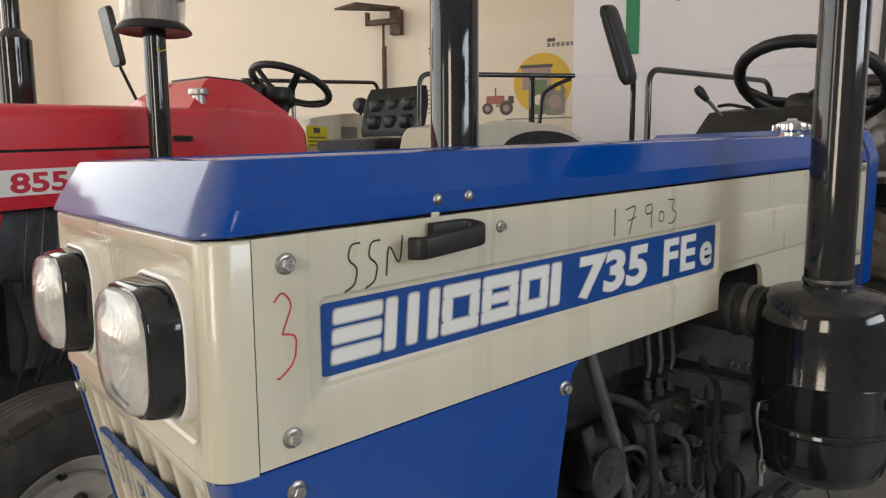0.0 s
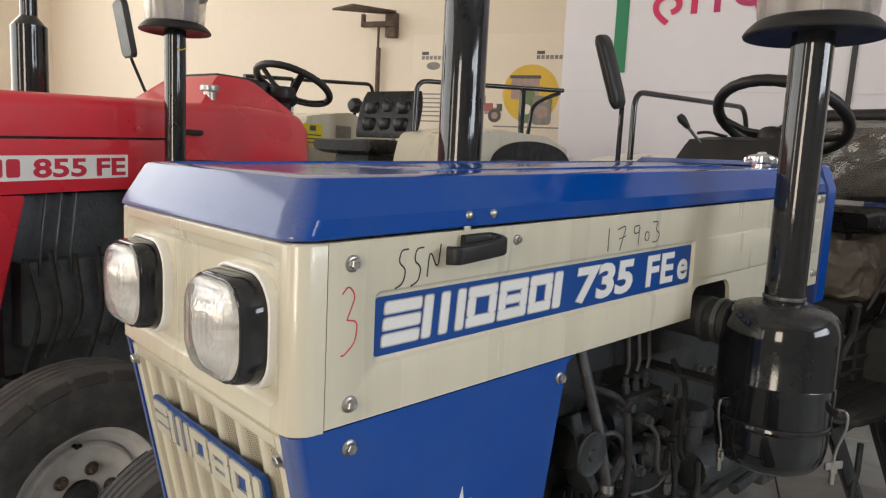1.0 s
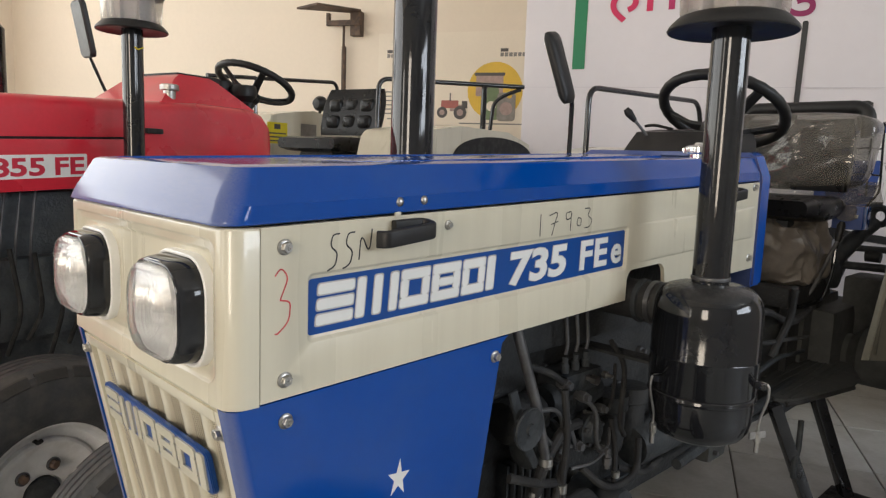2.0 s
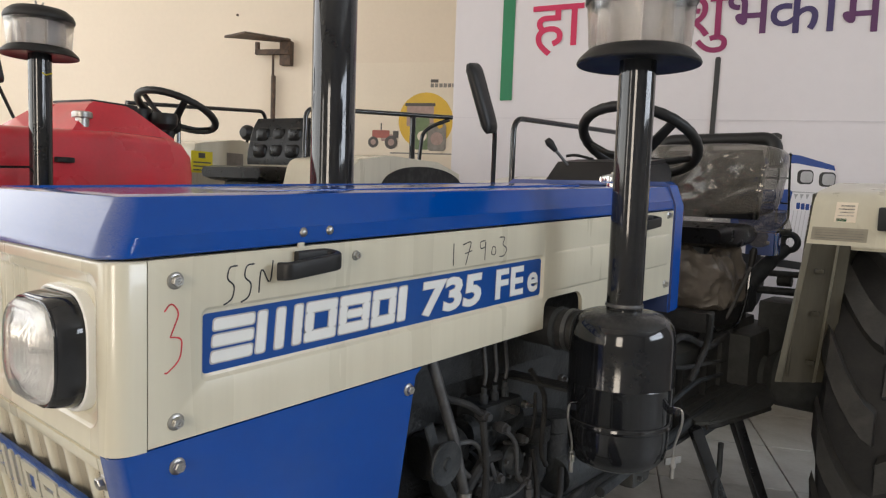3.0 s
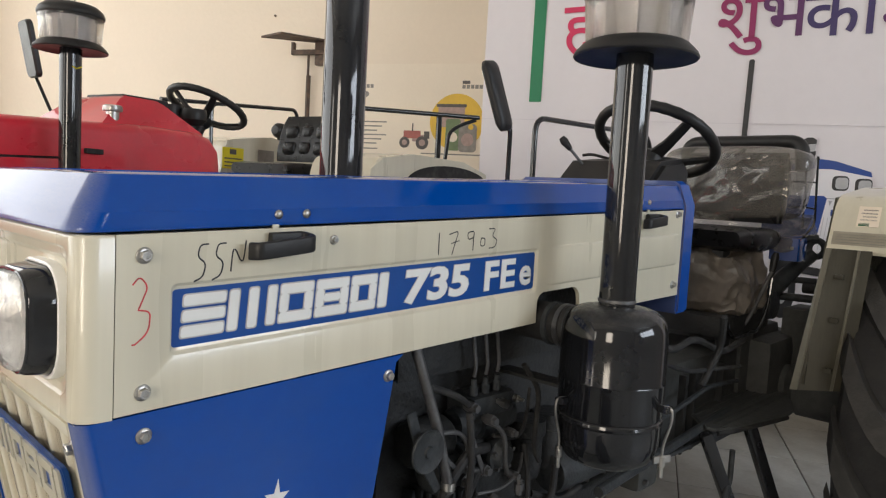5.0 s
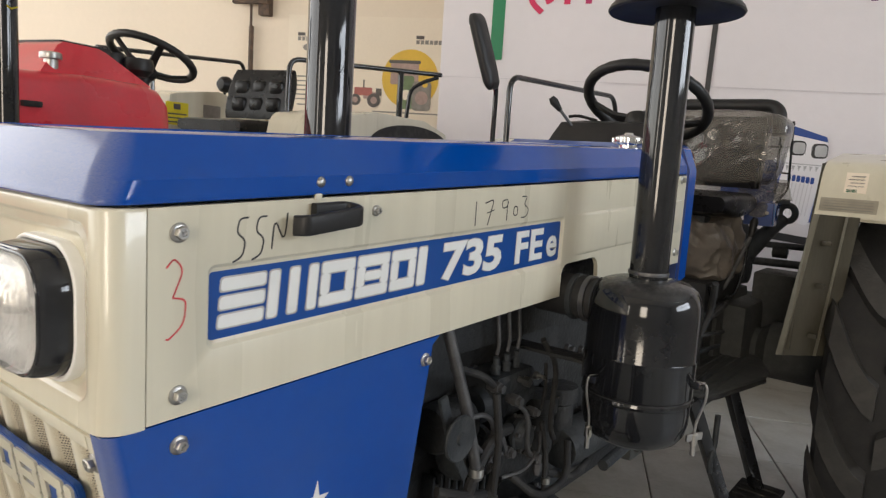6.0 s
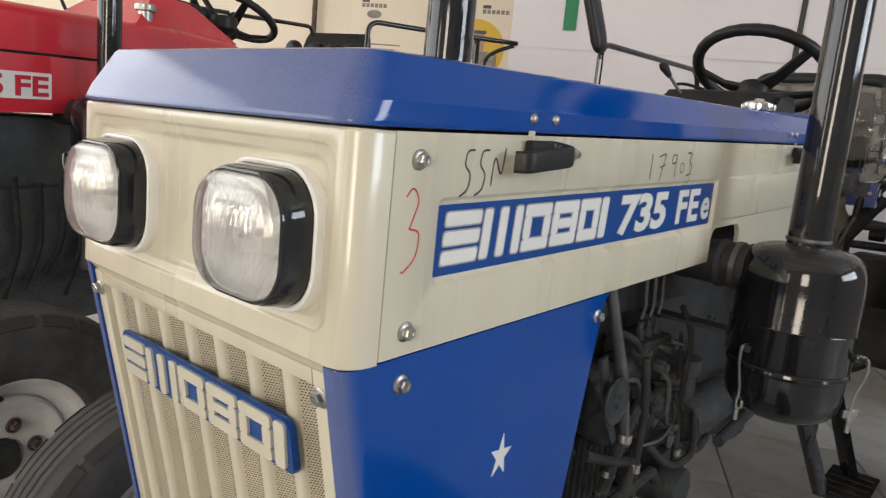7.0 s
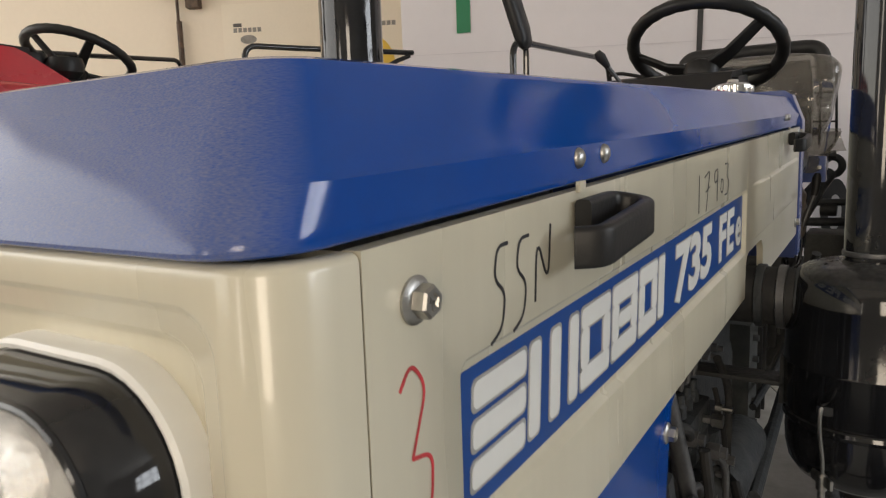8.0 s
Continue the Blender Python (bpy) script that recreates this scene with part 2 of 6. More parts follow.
def plastic_sheet(name):
    """Crinkled clear wrapping film: sharp folds that glint, the rest nearly clear."""
    m = bpy.data.materials.new(name)
    m.use_nodes = True
    nt = m.node_tree
    b = nt.nodes["Principled BSDF"]
    b.inputs["Base Color"].default_value = (0.185, 0.172, 0.155, 1)
    b.inputs["Roughness"].default_value = 0.06
    b.inputs["Coat Weight"].default_value = 0.6
    co = nt.nodes.new("ShaderNodeTexCoord")
    n = nt.nodes.new("ShaderNodeTexNoise")
    n.inputs["Scale"].default_value, n.inputs["Detail"].default_value, n.inputs["Distortion"].default_value = 5, 2, 0.9
    n.noise_type = "RIDGED_MULTIFRACTAL"
    nt.links.new(co.outputs["Object"], n.inputs["Vector"])
    bp = nt.nodes.new("ShaderNodeBump")
    bp.inputs["Distance"].default_value = 0.003
    nt.links.new(n.outputs["Fac"], bp.inputs["Height"])
    nt.links.new(bp.outputs[0], b.inputs["Normal"])
    tr = nt.nodes.new("ShaderNodeBsdfTransparent")
    tr.inputs[0].default_value = (0.90, 0.89, 0.86, 1)
    mx = nt.nodes.new("ShaderNodeMixShader")
    mx.inputs[0].default_value = 0.46
    nt.links.new(b.outputs[0], mx.inputs[1])
    nt.links.new(tr.outputs[0], mx.inputs[2])
    nt.links.new(mx.outputs[0], nt.nodes["Material Output"].inputs["Surface"])
    return m


FILM = plastic_sheet("clear_wrapping_film")

def facing_film(mat, colour, axis, low, high, most, size=30, detail=6):
    """Lays a thin matt film of one colour on the faces that look along an axis."""
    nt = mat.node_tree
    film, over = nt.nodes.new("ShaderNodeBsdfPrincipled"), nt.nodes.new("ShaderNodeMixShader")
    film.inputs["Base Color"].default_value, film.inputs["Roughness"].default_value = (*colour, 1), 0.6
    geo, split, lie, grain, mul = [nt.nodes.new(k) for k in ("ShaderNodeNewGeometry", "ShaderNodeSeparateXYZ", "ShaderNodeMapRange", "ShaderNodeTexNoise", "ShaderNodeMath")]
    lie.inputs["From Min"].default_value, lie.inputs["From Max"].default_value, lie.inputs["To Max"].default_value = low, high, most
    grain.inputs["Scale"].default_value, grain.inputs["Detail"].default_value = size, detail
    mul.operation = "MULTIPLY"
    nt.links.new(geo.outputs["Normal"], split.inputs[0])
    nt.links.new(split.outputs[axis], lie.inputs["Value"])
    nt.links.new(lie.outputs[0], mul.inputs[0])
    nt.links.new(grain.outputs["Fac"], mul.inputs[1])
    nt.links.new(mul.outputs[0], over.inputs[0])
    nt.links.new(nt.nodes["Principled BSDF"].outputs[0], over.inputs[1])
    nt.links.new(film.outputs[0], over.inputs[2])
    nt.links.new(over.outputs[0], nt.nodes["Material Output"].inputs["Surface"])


# greys the blue paint on the faces that look towards -X
facing_film(BLUE, (0.29, 0.28, 0.28), "X", -0.25, -0.75, 0.60, 320, 1)
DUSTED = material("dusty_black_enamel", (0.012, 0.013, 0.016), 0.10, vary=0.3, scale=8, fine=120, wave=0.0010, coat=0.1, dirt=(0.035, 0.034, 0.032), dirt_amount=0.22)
facing_film(DUSTED, (0.060, 0.060, 0.058), "Z", 0.45, 1.0, 1.0)


# ---------------------------------------------------------------- mesh helpers
def adopt(ob, parent):
    """Makes ob a part; meshes are written in the same axes as the thing's own place."""
    if parent is not None:
        deep, up_one = 0, parent
        while up_one.parent:
            deep, up_one = deep + 1, up_one.parent
        if deep >= 2:
            parent = parent.parent
        ob.parent = parent
        if parent.type == "EMPTY":
            ob.matrix_parent_inverse = parent.matrix_basis.inverted()


def finish(name, bm, mat, parent=None, label="", sharp=32, smooth=True):
    bmesh.ops.remove_doubles(bm, verts=bm.verts, dist=1e-5)
    bmesh.ops.recalc_face_normals(bm, faces=bm.faces)
    lim = radians(sharp)
    for f in bm.faces:
        f.smooth = smooth
    for e in bm.edges:
        e.smooth = len(e.link_faces) == 2 and e.calc_face_angle(0) < lim
    me = bpy.data.meshes.new(name)
    bm.to_mesh(me)
    bm.free()
    me.materials.append(mat)
    ob = new(name, me)
    adopt(ob, parent)
    if label:
        tagged(ob, label)
    return ob


def part(name, bm, mat, parent, label="", sharp=32):
    return finish(name, bm, mat, parent, label, sharp)


def thing(name, m, label, category, group="", kind=""):
    ob = new(name)
    ob.empty_display_size = 0.1
    ob.matrix_basis = m
    return tagged(ob, label, category, group, kind)


def loft(loops, start=True, end=True, bm=None, closed=True):
    bm = bm or bmesh.new()
    rows = [[bm.verts.new(p) for p in lp] for lp in loops]
    n = len(rows[0])
    for a, b in zip(rows, rows[1:]):
        for i in range(n if closed else n - 1):
            j = (i + 1) % n
            bm.faces.new((a[i], a[j], b[j], b[i]))
    if start:
        bm.faces.new(rows[0][::-1])
    if end:
        bm.faces.new(rows[-1])
    return bm


def box(x0, x1, y0, y1, z0, z1, bevel=0.004, bm=None, segs=2):
    own = bmesh.new()
    bmesh.ops.create_cube(own, size=1.0)
    for v in own.verts:
        v.co = Vector((x0 + (v.co.x + 0.5) * (x1 - x0), y0 + (v.co.y + 0.5) * (y1 - y0), z0 + (v.co.z + 0.5) * (z1 - z0)))
    if bevel:
        bmesh.ops.bevel(own, geom=own.edges[:], offset=bevel, segments=segs, affect="EDGES", profile=0.7)
    return join(bm, own)


def join(bm, own):
    if bm is None:
        return own
    me = bpy.data.meshes.new("tmp")
    own.to_mesh(me)
    own.free()
    bm.from_mesh(me)
    bpy.data.meshes.remove(me)
    return bm


def lathe(profile, seg=32, axis="z", centre=(0, 0, 0), bm=None, caps=True):
    """Turns (r, h) round an axis through centre."""
    own = bmesh.new()
    c = Vector(centre)
    rows = []
    for r, h in profile:
        row = []
        for i in range(seg):
            a = 2 * math.pi * i / seg
            p, q = r * math.cos(a), r * math.sin(a)
            v = {"z": (p, q, h), "y": (q, h, p), "x": (h, p, q)}[axis]
            row.append(own.verts.new(c + Vector(v)))
        rows.append(row)
    for a, b in zip(rows, rows[1:]):
        for i in range(seg):
            j = (i + 1) % seg
            own.faces.new((a[i], a[j], b[j], b[i]))
    if caps and profile[0][0] > 1e-4:
        own.faces.new(rows[0][::-1])
    if caps and profile[-1][0] > 1e-4:
        own.faces.new(rows[-1])
    bmesh.ops.remove_doubles(own, verts=own.verts, dist=1e-6)
    return join(bm, own)


def tube(points, r, seg=12, bm=None, cyclic=False, caps=True, radii=None):
    pts = [Vector(p) for p in points]
    own = bmesh.new()
    n = len(pts)
    rows = []
    ref = None
    for i, p in enumerate(pts):
        a = pts[i - 1] if (i or cyclic) else p
        b = pts[(i + 1) % n] if (i < n - 1 or cyclic) else p
        d = (b - a).normalized()
        if ref is None:
            ref = d.orthogonal().normalized()
        ref = (ref - d * ref.dot(d)).normalized()
        q = d.cross(ref)
        rad = radii[i] if radii else r
        rows.append([own.verts.new(p + rad * (ref * math.cos(2 * math.pi * k / seg) + q * math.sin(2 * math.pi * k / seg))) for k in range(seg)])
    pairs = list(zip(rows, rows[1:])) + ([(rows[-1], rows[0])] if cyclic else [])
    for a, b in pairs:
        for k in range(seg):
            j = (k + 1) % seg
            own.faces.new((a[k], a[j], b[j], b[k]))
    if caps and not cyclic:
        own.faces.new(rows[0][::-1])
        own.faces.new(rows[-1])
    return join(bm, own)


def bend(points, radius=0.05, steps=6):
    """Rounds the corners of a polyline."""
    pts = [Vector(p) for p in points]
    out = [pts[0]]
    for a, b, c in zip(pts, pts[1:], pts[2:]):
        da, dc = (a - b), (c - b)
        r = min(radius, da.length * 0.49, dc.length * 0.49)
        p0, p2 = b + da.normalized() * r, b + dc.normalized() * r
        for k in range(steps + 1):
            t = k / steps
            out.append(p0 * (1 - t) ** 2 + b * 2 * t * (1 - t) + p2 * t * t)
    out.append(pts[-1])
    return out


def prism(outline, h0, h1, plane="xz", bevel=0.0, bm=None):
    """Extrudes a 2D outline: plane xz runs along y, yz along x, xy along z."""
    put = {"xz": lambda a, b, h: (a, h, b), "yz": lambda a, b, h: (h, a, b), "xy": lambda a, b, h: (a, b, h)}[plane]
    own = loft([[put(a, b, h0) for a, b in outline], [put(a, b, h1) for a, b in outline]])
    bmesh.ops.recalc_face_normals(own, faces=own.faces)
    if bevel:
        bmesh.ops.bevel(own, geom=[e for e in own.edges if e.calc_face_angle(0) > 0.9], offset=bevel, segments=2, affect="EDGES")
    return join(bm, own)


def rsq(w, h, r, n=6, cx=0.0, cy=0.0):
    """A rounded rectangle about (cx, cy)."""
    out = []
    for sx, sy, a0 in ((1, 1, 0), (-1, 1, 90), (-1, -1, 180), (1, -1, 270)):
        for k in range(n + 1):
            a = radians(a0 + 90 * k / n)
            out.append((cx + sx * (w / 2 - r) + r * math.cos(a), cy + sy * (h / 2 - r) + r * math.sin(a)))
    return out


def lettering(name, body, m, height, mat, parent=None, bold=0.0, shear=0.0, wide=1.0, depth=0.0006, spacing=1.0, label=""):
    """Text as a thin mesh; m carries it from its own plane to its place."""
    c = bpy.data.curves.new(name, "FONT")
    c.body, c.size, c.offset, c.shear, c.extrude, c.resolution_u, c.space_character = body, 1.0, bold, shear, depth / height, 3, spacing
    tmp = bpy.data.objects.new(name, c)
    scene.collection.objects.link(tmp)
    bpy.context.view_layer.update()
    me = bpy.data.meshes.new_from_object(tmp)
    bpy.data.objects.remove(tmp)
    bpy.data.curves.remove(c)
    me.name = name
    me.transform(m @ Matrix.Diagonal((height * wide, height, height, 1)))
    me.materials.clear()
    me.materials.append(mat)
    ob = new(name, me)
    adopt(ob, parent)
    if label:
        tagged(ob, label)
    return ob


def bolt(parent, m, r=0.0085, name="bolt", label="", washer=True):
    """Hex head with a washer and a cross recess; its axis is the pose's z."""
    bm = bmesh.new()
    if washer:
        lathe([(r * 1.42, 0), (r * 1.42, 0.0012), (r * 1.2, 0.0024), (r * 1.0, 0.003)], 24, bm=bm)
    hexa = [(r * math.cos(math.pi * k / 3), r * math.sin(math.pi * k / 3)) for k in range(6)]
    h = r * 1.15
    loft([[(a, b, 0.0015) for a, b in hexa], [(a, b, h) for a, b in hexa], [(a * 0.86, b * 0.86, h + 0.0013) for a, b in hexa], [(a * 0.55, b * 0.55, h + 0.0013) for a, b in hexa], [(a * 0.45, b * 0.45, h) for a, b in hexa]], bm=bm)
    box(-r * 0.5, r * 0.5, -r * 0.09, r * 0.09, h, h + 0.0007, 0, bm)
    box(-r * 0.09, r * 0.09, -r * 0.5, r * 0.5, h, h + 0.0007, 0, bm)
    bm.transform(m)
    return part(name, bm, STEEL, parent, label)


# ---------------------------------------------------------------- the hall
def wall(name, x0, x1, y0, y1, z0, z1, mat, holes=(), along="x"):
    """A wall with real openings, in the hall's axes: holes are (from, to, bottom, top) along it."""
    bm = bmesh.new()
    lo, hi = (x0, x1) if along == "x" else (y0, y1)
    cuts = sorted({lo, hi, *[h[0] for h in holes], *[h[1] for h in holes]})
    for a, b in zip(cuts, cuts[1:]):
        spans, at = [], z0
        for h in holes:
            if h[0] <= a and b <= h[1]:
                if h[2] > at:
                    spans.append((at, h[2]))
                at = h[3]
        spans.append((at, z1))
        for c, d in spans:
            if along == "x":
                box(a, b, y0, y1, c, d, 0, bm)
            else:
                box(x0, x1, a, b, c, d, 0, bm)
    bm.transform(ROOM)
    return tagged(finish(name, bm, mat), kind="structure")


wall("wall_north", -6.2, 6.2, 5.041, 5.241, 0, 4.3, WALL_CREAM)
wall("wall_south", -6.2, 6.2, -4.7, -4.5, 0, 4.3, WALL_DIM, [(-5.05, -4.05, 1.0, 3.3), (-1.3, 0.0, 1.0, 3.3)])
wall("wall_west", -6.4, -6.2, -4.7, 5.241, 0, 4.3, WALL_CREAM, [(-3.9, 4.2, 1.45, 4.2)], along="y")
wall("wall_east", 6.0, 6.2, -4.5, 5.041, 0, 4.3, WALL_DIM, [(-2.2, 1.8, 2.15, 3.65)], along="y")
bm = box(-6.4, 6.2, -4.7, 5.241, 4.3, 4.5, 0)
bm.transform(ROOM)
tagged(finish("ceiling", bm, WALL_WHITE), kind="structure")
bm = box(-40, 40, -40, 40, -0.2, -0.012, 0)
bm.transform(ROOM)
floor = tagged(finish("floor", bm, JOINT), "dusty grey stone slab floor of the hall", kind="structure")

# unseen steel bars added in the high window to break up its reflection
bars = [(6.06, 6.11, -1.85 + 0.66 * k - 0.02, -1.85 + 0.66 * k + 0.02, 2.15, 3.65) for k in range(6)] + [(6.07, 6.10, -2.2, 1.8, 2.88, 2.92)]
for k, (x0, x1, y0, y1, z0, z1) in enumerate(bars):
    bm = box(x0, x1, y0, y1, z0, z1, 0.004)
    bm.transform(ROOM)
    tagged(finish("unseen_bar_%d" % (k + 1), bm, BLACK_PLASTIC), kind="structure")

TO_WALL = lambda c: ROOM @ Matrix(((1, 0, 0, 0), (0, 0, -1, c), (0, 1, 0, 0), (0, 0, 0, 1)))  # (along, up, out of the wall)


def sheet(name, u0, u1, z0, z1, c, d, mat, parent=None, label="", r=0.0):
    """A flat board or print on a wall: c is its back, d its thickness."""
    outline = rsq(u1 - u0, z1 - z0, r, 5, (u0 + u1) / 2, (z0 + z1) / 2) if r else [(u0, z0), (u1, z0), (u1, z1), (u0, z1)]
    bm = prism(outline, 0, d, "xy")
    bm.transform(TO_WALL(c))
    return finish(name, bm, mat, parent, label)


def disc(name, u, z, r, c, d, mat, parent=None, label=""):
    bm = prism([(u + r * math.cos(2 * math.pi * k / 40), z + r * math.sin(2 * math.pi * k / 40)) for k in range(40)], 0, d, "xy")
    bm.transform(TO_WALL(c))
    return finish(name, bm, mat, parent, label)


# ---------------------------------------------------------------- the blue and cream tractor
MID = 0.84                                   # its centre line
NM = 0.8585                                  # centre line of its bonnet
SLOPE = 0.040                                # the bonnet rises to the rear
SHEAR = Matrix(((1, 0, 0, 0), (0, 1, 0, 0), (SLOPE, 0, 1, -SLOPE * 0.264), (0, 0, 0, 1)))
tractor = thing("tractor", pose(1.4, MID, 0), "blue and cream farm tractor with square headlamps and a badged bonnet", "tractor", "tractors in the hall")


def ring(front, side, r, z, rear):
    """A bonnet outline: rounded front corners, square rear corners."""
    y0, y1 = NM - side, NM + side
    out = [(rear, y0, z)]
    for k in range(9):
        a = radians(270 - 90 * k / 8)
        out.append((front + r + r * math.cos(a), y0 + r + r * math.sin(a), z))
    for k in range(9):
        a = radians(180 - 90 * k / 8)
        out.append((front + r + r * math.cos(a), y1 - r + r * math.sin(a), z))
    out.append((rear, y1, z))
    return out


# bonnet top: a lip, a crease, sloping shoulders and a slightly sunk top
REAR = 1.735
rings = [(0.226, 0.2770, 0.030, 1.2755), (0.2185, 0.2830, 0.034, 1.2758), (0.2168, 0.2842, 0.035, 1.2768), (0.2162, 0.2847, 0.036, 1.2785), (0.2166, 0.2847, 0.036, 1.2810), (0.2178, 0.2846, 0.036, 1.2832), (0.2252, 0.2842, 0.037, 1.2990), (0.2275, 0.2805, 0.037, 1.3035),
         (0.2490, 0.2650, 0.027, 1.3400), (0.2520, 0.2620, 0.026, 1.3432), (0.2590, 0.2550, 0.024, 1.3450), (0.2760, 0.2400, 0.022, 1.3458), (0.2800, 0.2360, 0.020, 1.3425), (0.31, 0.2060, 0.02, 1.3425)]
bm = loft([ring(f, s, r, z, REAR) for f, s, r, z in rings])
for v in bm.verts:
    v.co.z -= 0.005 * max(0.0, v.co.x - 0.26) * min(1.0, max(0.0, (v.co.z - 1.3035) / 0.04))
bm.transform(SHEAR)
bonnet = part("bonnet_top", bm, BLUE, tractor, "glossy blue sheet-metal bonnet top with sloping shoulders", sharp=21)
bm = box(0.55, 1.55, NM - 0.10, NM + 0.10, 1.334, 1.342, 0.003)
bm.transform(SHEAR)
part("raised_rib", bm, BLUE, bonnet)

# cream nose: shell with a sunk field round the lamps
NOSE = 0.2225
loops = [ring(NOSE, 0.2875, 0.027, 1.052, 0.2643), ring(NOSE, 0.2875, 0.027, 1.2685, 0.2643), ring(NOSE + 0.0008, 0.2867, 0.0265, 1.2708, 0.2643), ring(NOSE + 0.003, 0.2845, 0.025, 1.2722, 0.2643), ring(NOSE + 0.010, 0.2775, 0.020, 1.2722, 0.2643)]
bm = loft(loops, start=False, end=False)
# cut the flat front out and build it with the sunk field
bm.normal_update()
bmesh.ops.delete(bm, geom=[f for f in bm.faces if abs(f.normal.x) > 0.999 and f.calc_center_median().z < 1.269], context="FACES")
y0, y1 = NM - 0.2605, NM + 0.2605


def field(w, h, r, x):
    return [(x, NM + a, 1.1675 + b) for a, b in rsq(w, h, r, 8)]


def front_plate(bm, x, w, h, r, steps):
    """A flat front with a rounded field pressed in, step by step."""
    outer = [bm.verts.new(p) for p in ((x, y0, 1.052), (x, y1, 1.052), (x, y1, 1.2685), (x, y0, 1.2685))]
    rows = [[bm.verts.new(p) for p in field(w - 2 * d, h - 2 * d, r, x + s)] for d, s in steps]
    n = len(rows[0]) // 4
    # rounded rectangle runs from the +y +z corner
    quad = {0: outer[2], 1: outer[3], 2: outer[0], 3: outer[1]}
    for q in range(4):
        for k in range(n - 1):
            bm.faces.new((quad[q], rows[0][q * n + k], rows[0][q * n + k + 1]))
        nxt = ((q + 1) * n) % len(rows[0])
        bm.faces.new((quad[q], rows[0][q * n + n - 1], rows[0][nxt], quad[(q + 1) % 4]))
    for a, b in zip(rows, rows[1:]):
        for k in range(len(a)):
            j = (k + 1) % len(a)
            bm.faces.new((a[k], a[j], b[j], b[k]))
    bm.faces.new(rows[-1])


front_plate(bm, NOSE, 0.514, 0.180, 0.020, [(0, 0), (0.0010, 0.0004), (0.0030, 0.0026), (0.0045, 0.0034), (0.0120, 0.0038), (0.0135, 0.0046), (0.0165, 0.0084), (0.0185, 0.0094), (0.0210, 0.0096)])
nose = part("nose_panel", bm, CREAM, tractor, "cream pressed-steel nose with a sunk field round the headlamps", sharp=40)
# ledge under the nose
bm = prism([(NOSE + 0.002, 1.052), (NOSE + 0.016, 1.034), (NOSE + 0.036, 1.034), (NOSE + 0.036, 1.052)], NM - 0.2755, NM + 0.2755, "xz", 0.003)
part("nose_ledge", bm, CREAM, nose)

W, H = 0.152, 0.134
for side in (-1, 1):
    yc, zc = NM + side * 0.160, 1.1605

    def lp(w, h, r, x, yc=yc, zc=zc):
        return [(x, yc + a, zc + b) for a, b in rsq(w, h, r, 8)]

    part("lamp_seat", loft([lp(W + 0.0115, H + 0.0115, 0.050, NOSE + 0.011), lp(W + 0.0115, H + 0.0115, 0.050, NOSE + 0.001), lp(W + 0.0100, H + 0.0100, 0.050, NOSE - 0.0025), lp(W + 0.006, H + 0.006, 0.048, NOSE - 0.0042), lp(W + 0.002, H + 0.002, 0.046, NOSE - 0.0035), lp(W + 0.001, H + 0.001, 0.046, NOSE - 0.001)]), GASKET, nose, "white rubber ring round the lamp")
    lamp = part("headlamp", loft([lp(W, H, 0.045, NOSE + 0.001), lp(W, H, 0.046, NOSE - 0.006), lp(W - 0.005, H - 0.005, 0.045, NOSE - 0.026), lp(W - 0.010, H - 0.010, 0.044, NOSE - 0.032),
                                  lp(W - 0.014, H - 0.014, 0.042, NOSE - 0.0335), lp(W - 0.018, H - 0.018, 0.041, NOSE - 0.031), lp(W - 0.022, H - 0.022, 0.039, NOSE - 0.020)], end=False), BLACK_GLOSS, tractor, "square black headlamp with a ribbed glass lens")
    k = NOSE - 0.0315
    rows = [lp((W - 0.019) * s, (H - 0.019) * s, 0.042 * s, k + d) for s, d in ((1.0, 0.0), (0.92, 0.010), (0.75, 0.020), (0.45, 0.029), (0.12, 0.032))]
    part("reflector", loft(rows, start=False), REFLECTOR, lamp, "silvered reflector bowl")
    rows = [lp((W - 0.016) * s, (H - 0.016) * s, 0.042 * s, k - d) for s, d in ((1.0, 0.0), (0.985, 0.006), (0.94, 0.0105), (0.84, 0.0145), (0.62, 0.0180), (0.3, 0.0198), (0.05, 0.020))]
    part("lens", loft(rows, start=False), LENS, lamp, "convex ribbed glass lens")
    flutes = []
    for i in range(141):
        u = 0.0600 * math.sin(math.pi / 2 * (i - 70) / 70)
        top = 0.052 * (1 - (abs(u) / 0.0605) ** 5) + 0.003
        row = []
        for j in range(13):
            v = top * (j - 6) / 6
            ridge = 0.0042 * max(0.0, 1 - (abs(u) / 0.036) ** 4) * max(0.0, 1 - (abs(v) / 0.040) ** 4)
            row.append((k - 0.0165 + 2.0 * u * u + 2.6 * v * v + 700 * u ** 4 + 700 * v ** 4 - ridge * abs(math.sin(math.pi * u / 0.0060)), yc + u, zc + v))
        flutes.append(row)
    part("lens_flutes", loft(flutes, start=False, end=False, closed=False), LENS_FACE, lamp, "upright flutes inside the lens")
    part("lens_rim", loft([lp((W - 0.016) * s, (H - 0.016) * s, 0.042 * s, k - d) for s, d in ((0.995, 0.0015), (0.985, 0.0072), (0.945, 0.0115), (0.88, 0.0142), (0.86, 0.0139))], start=False, end=False), BOWL, lamp, "clear glass border of the lens")
    rim = [(p[0] + 0.001, p[1], p[2]) for p in lp(W - 0.013, H - 0.013, 0.043, NOSE - 0.0335)]
    part("lens_bead", tube(rim, 0.0022, 8, cyclic=True), BLACK_GLOSS, lamp)
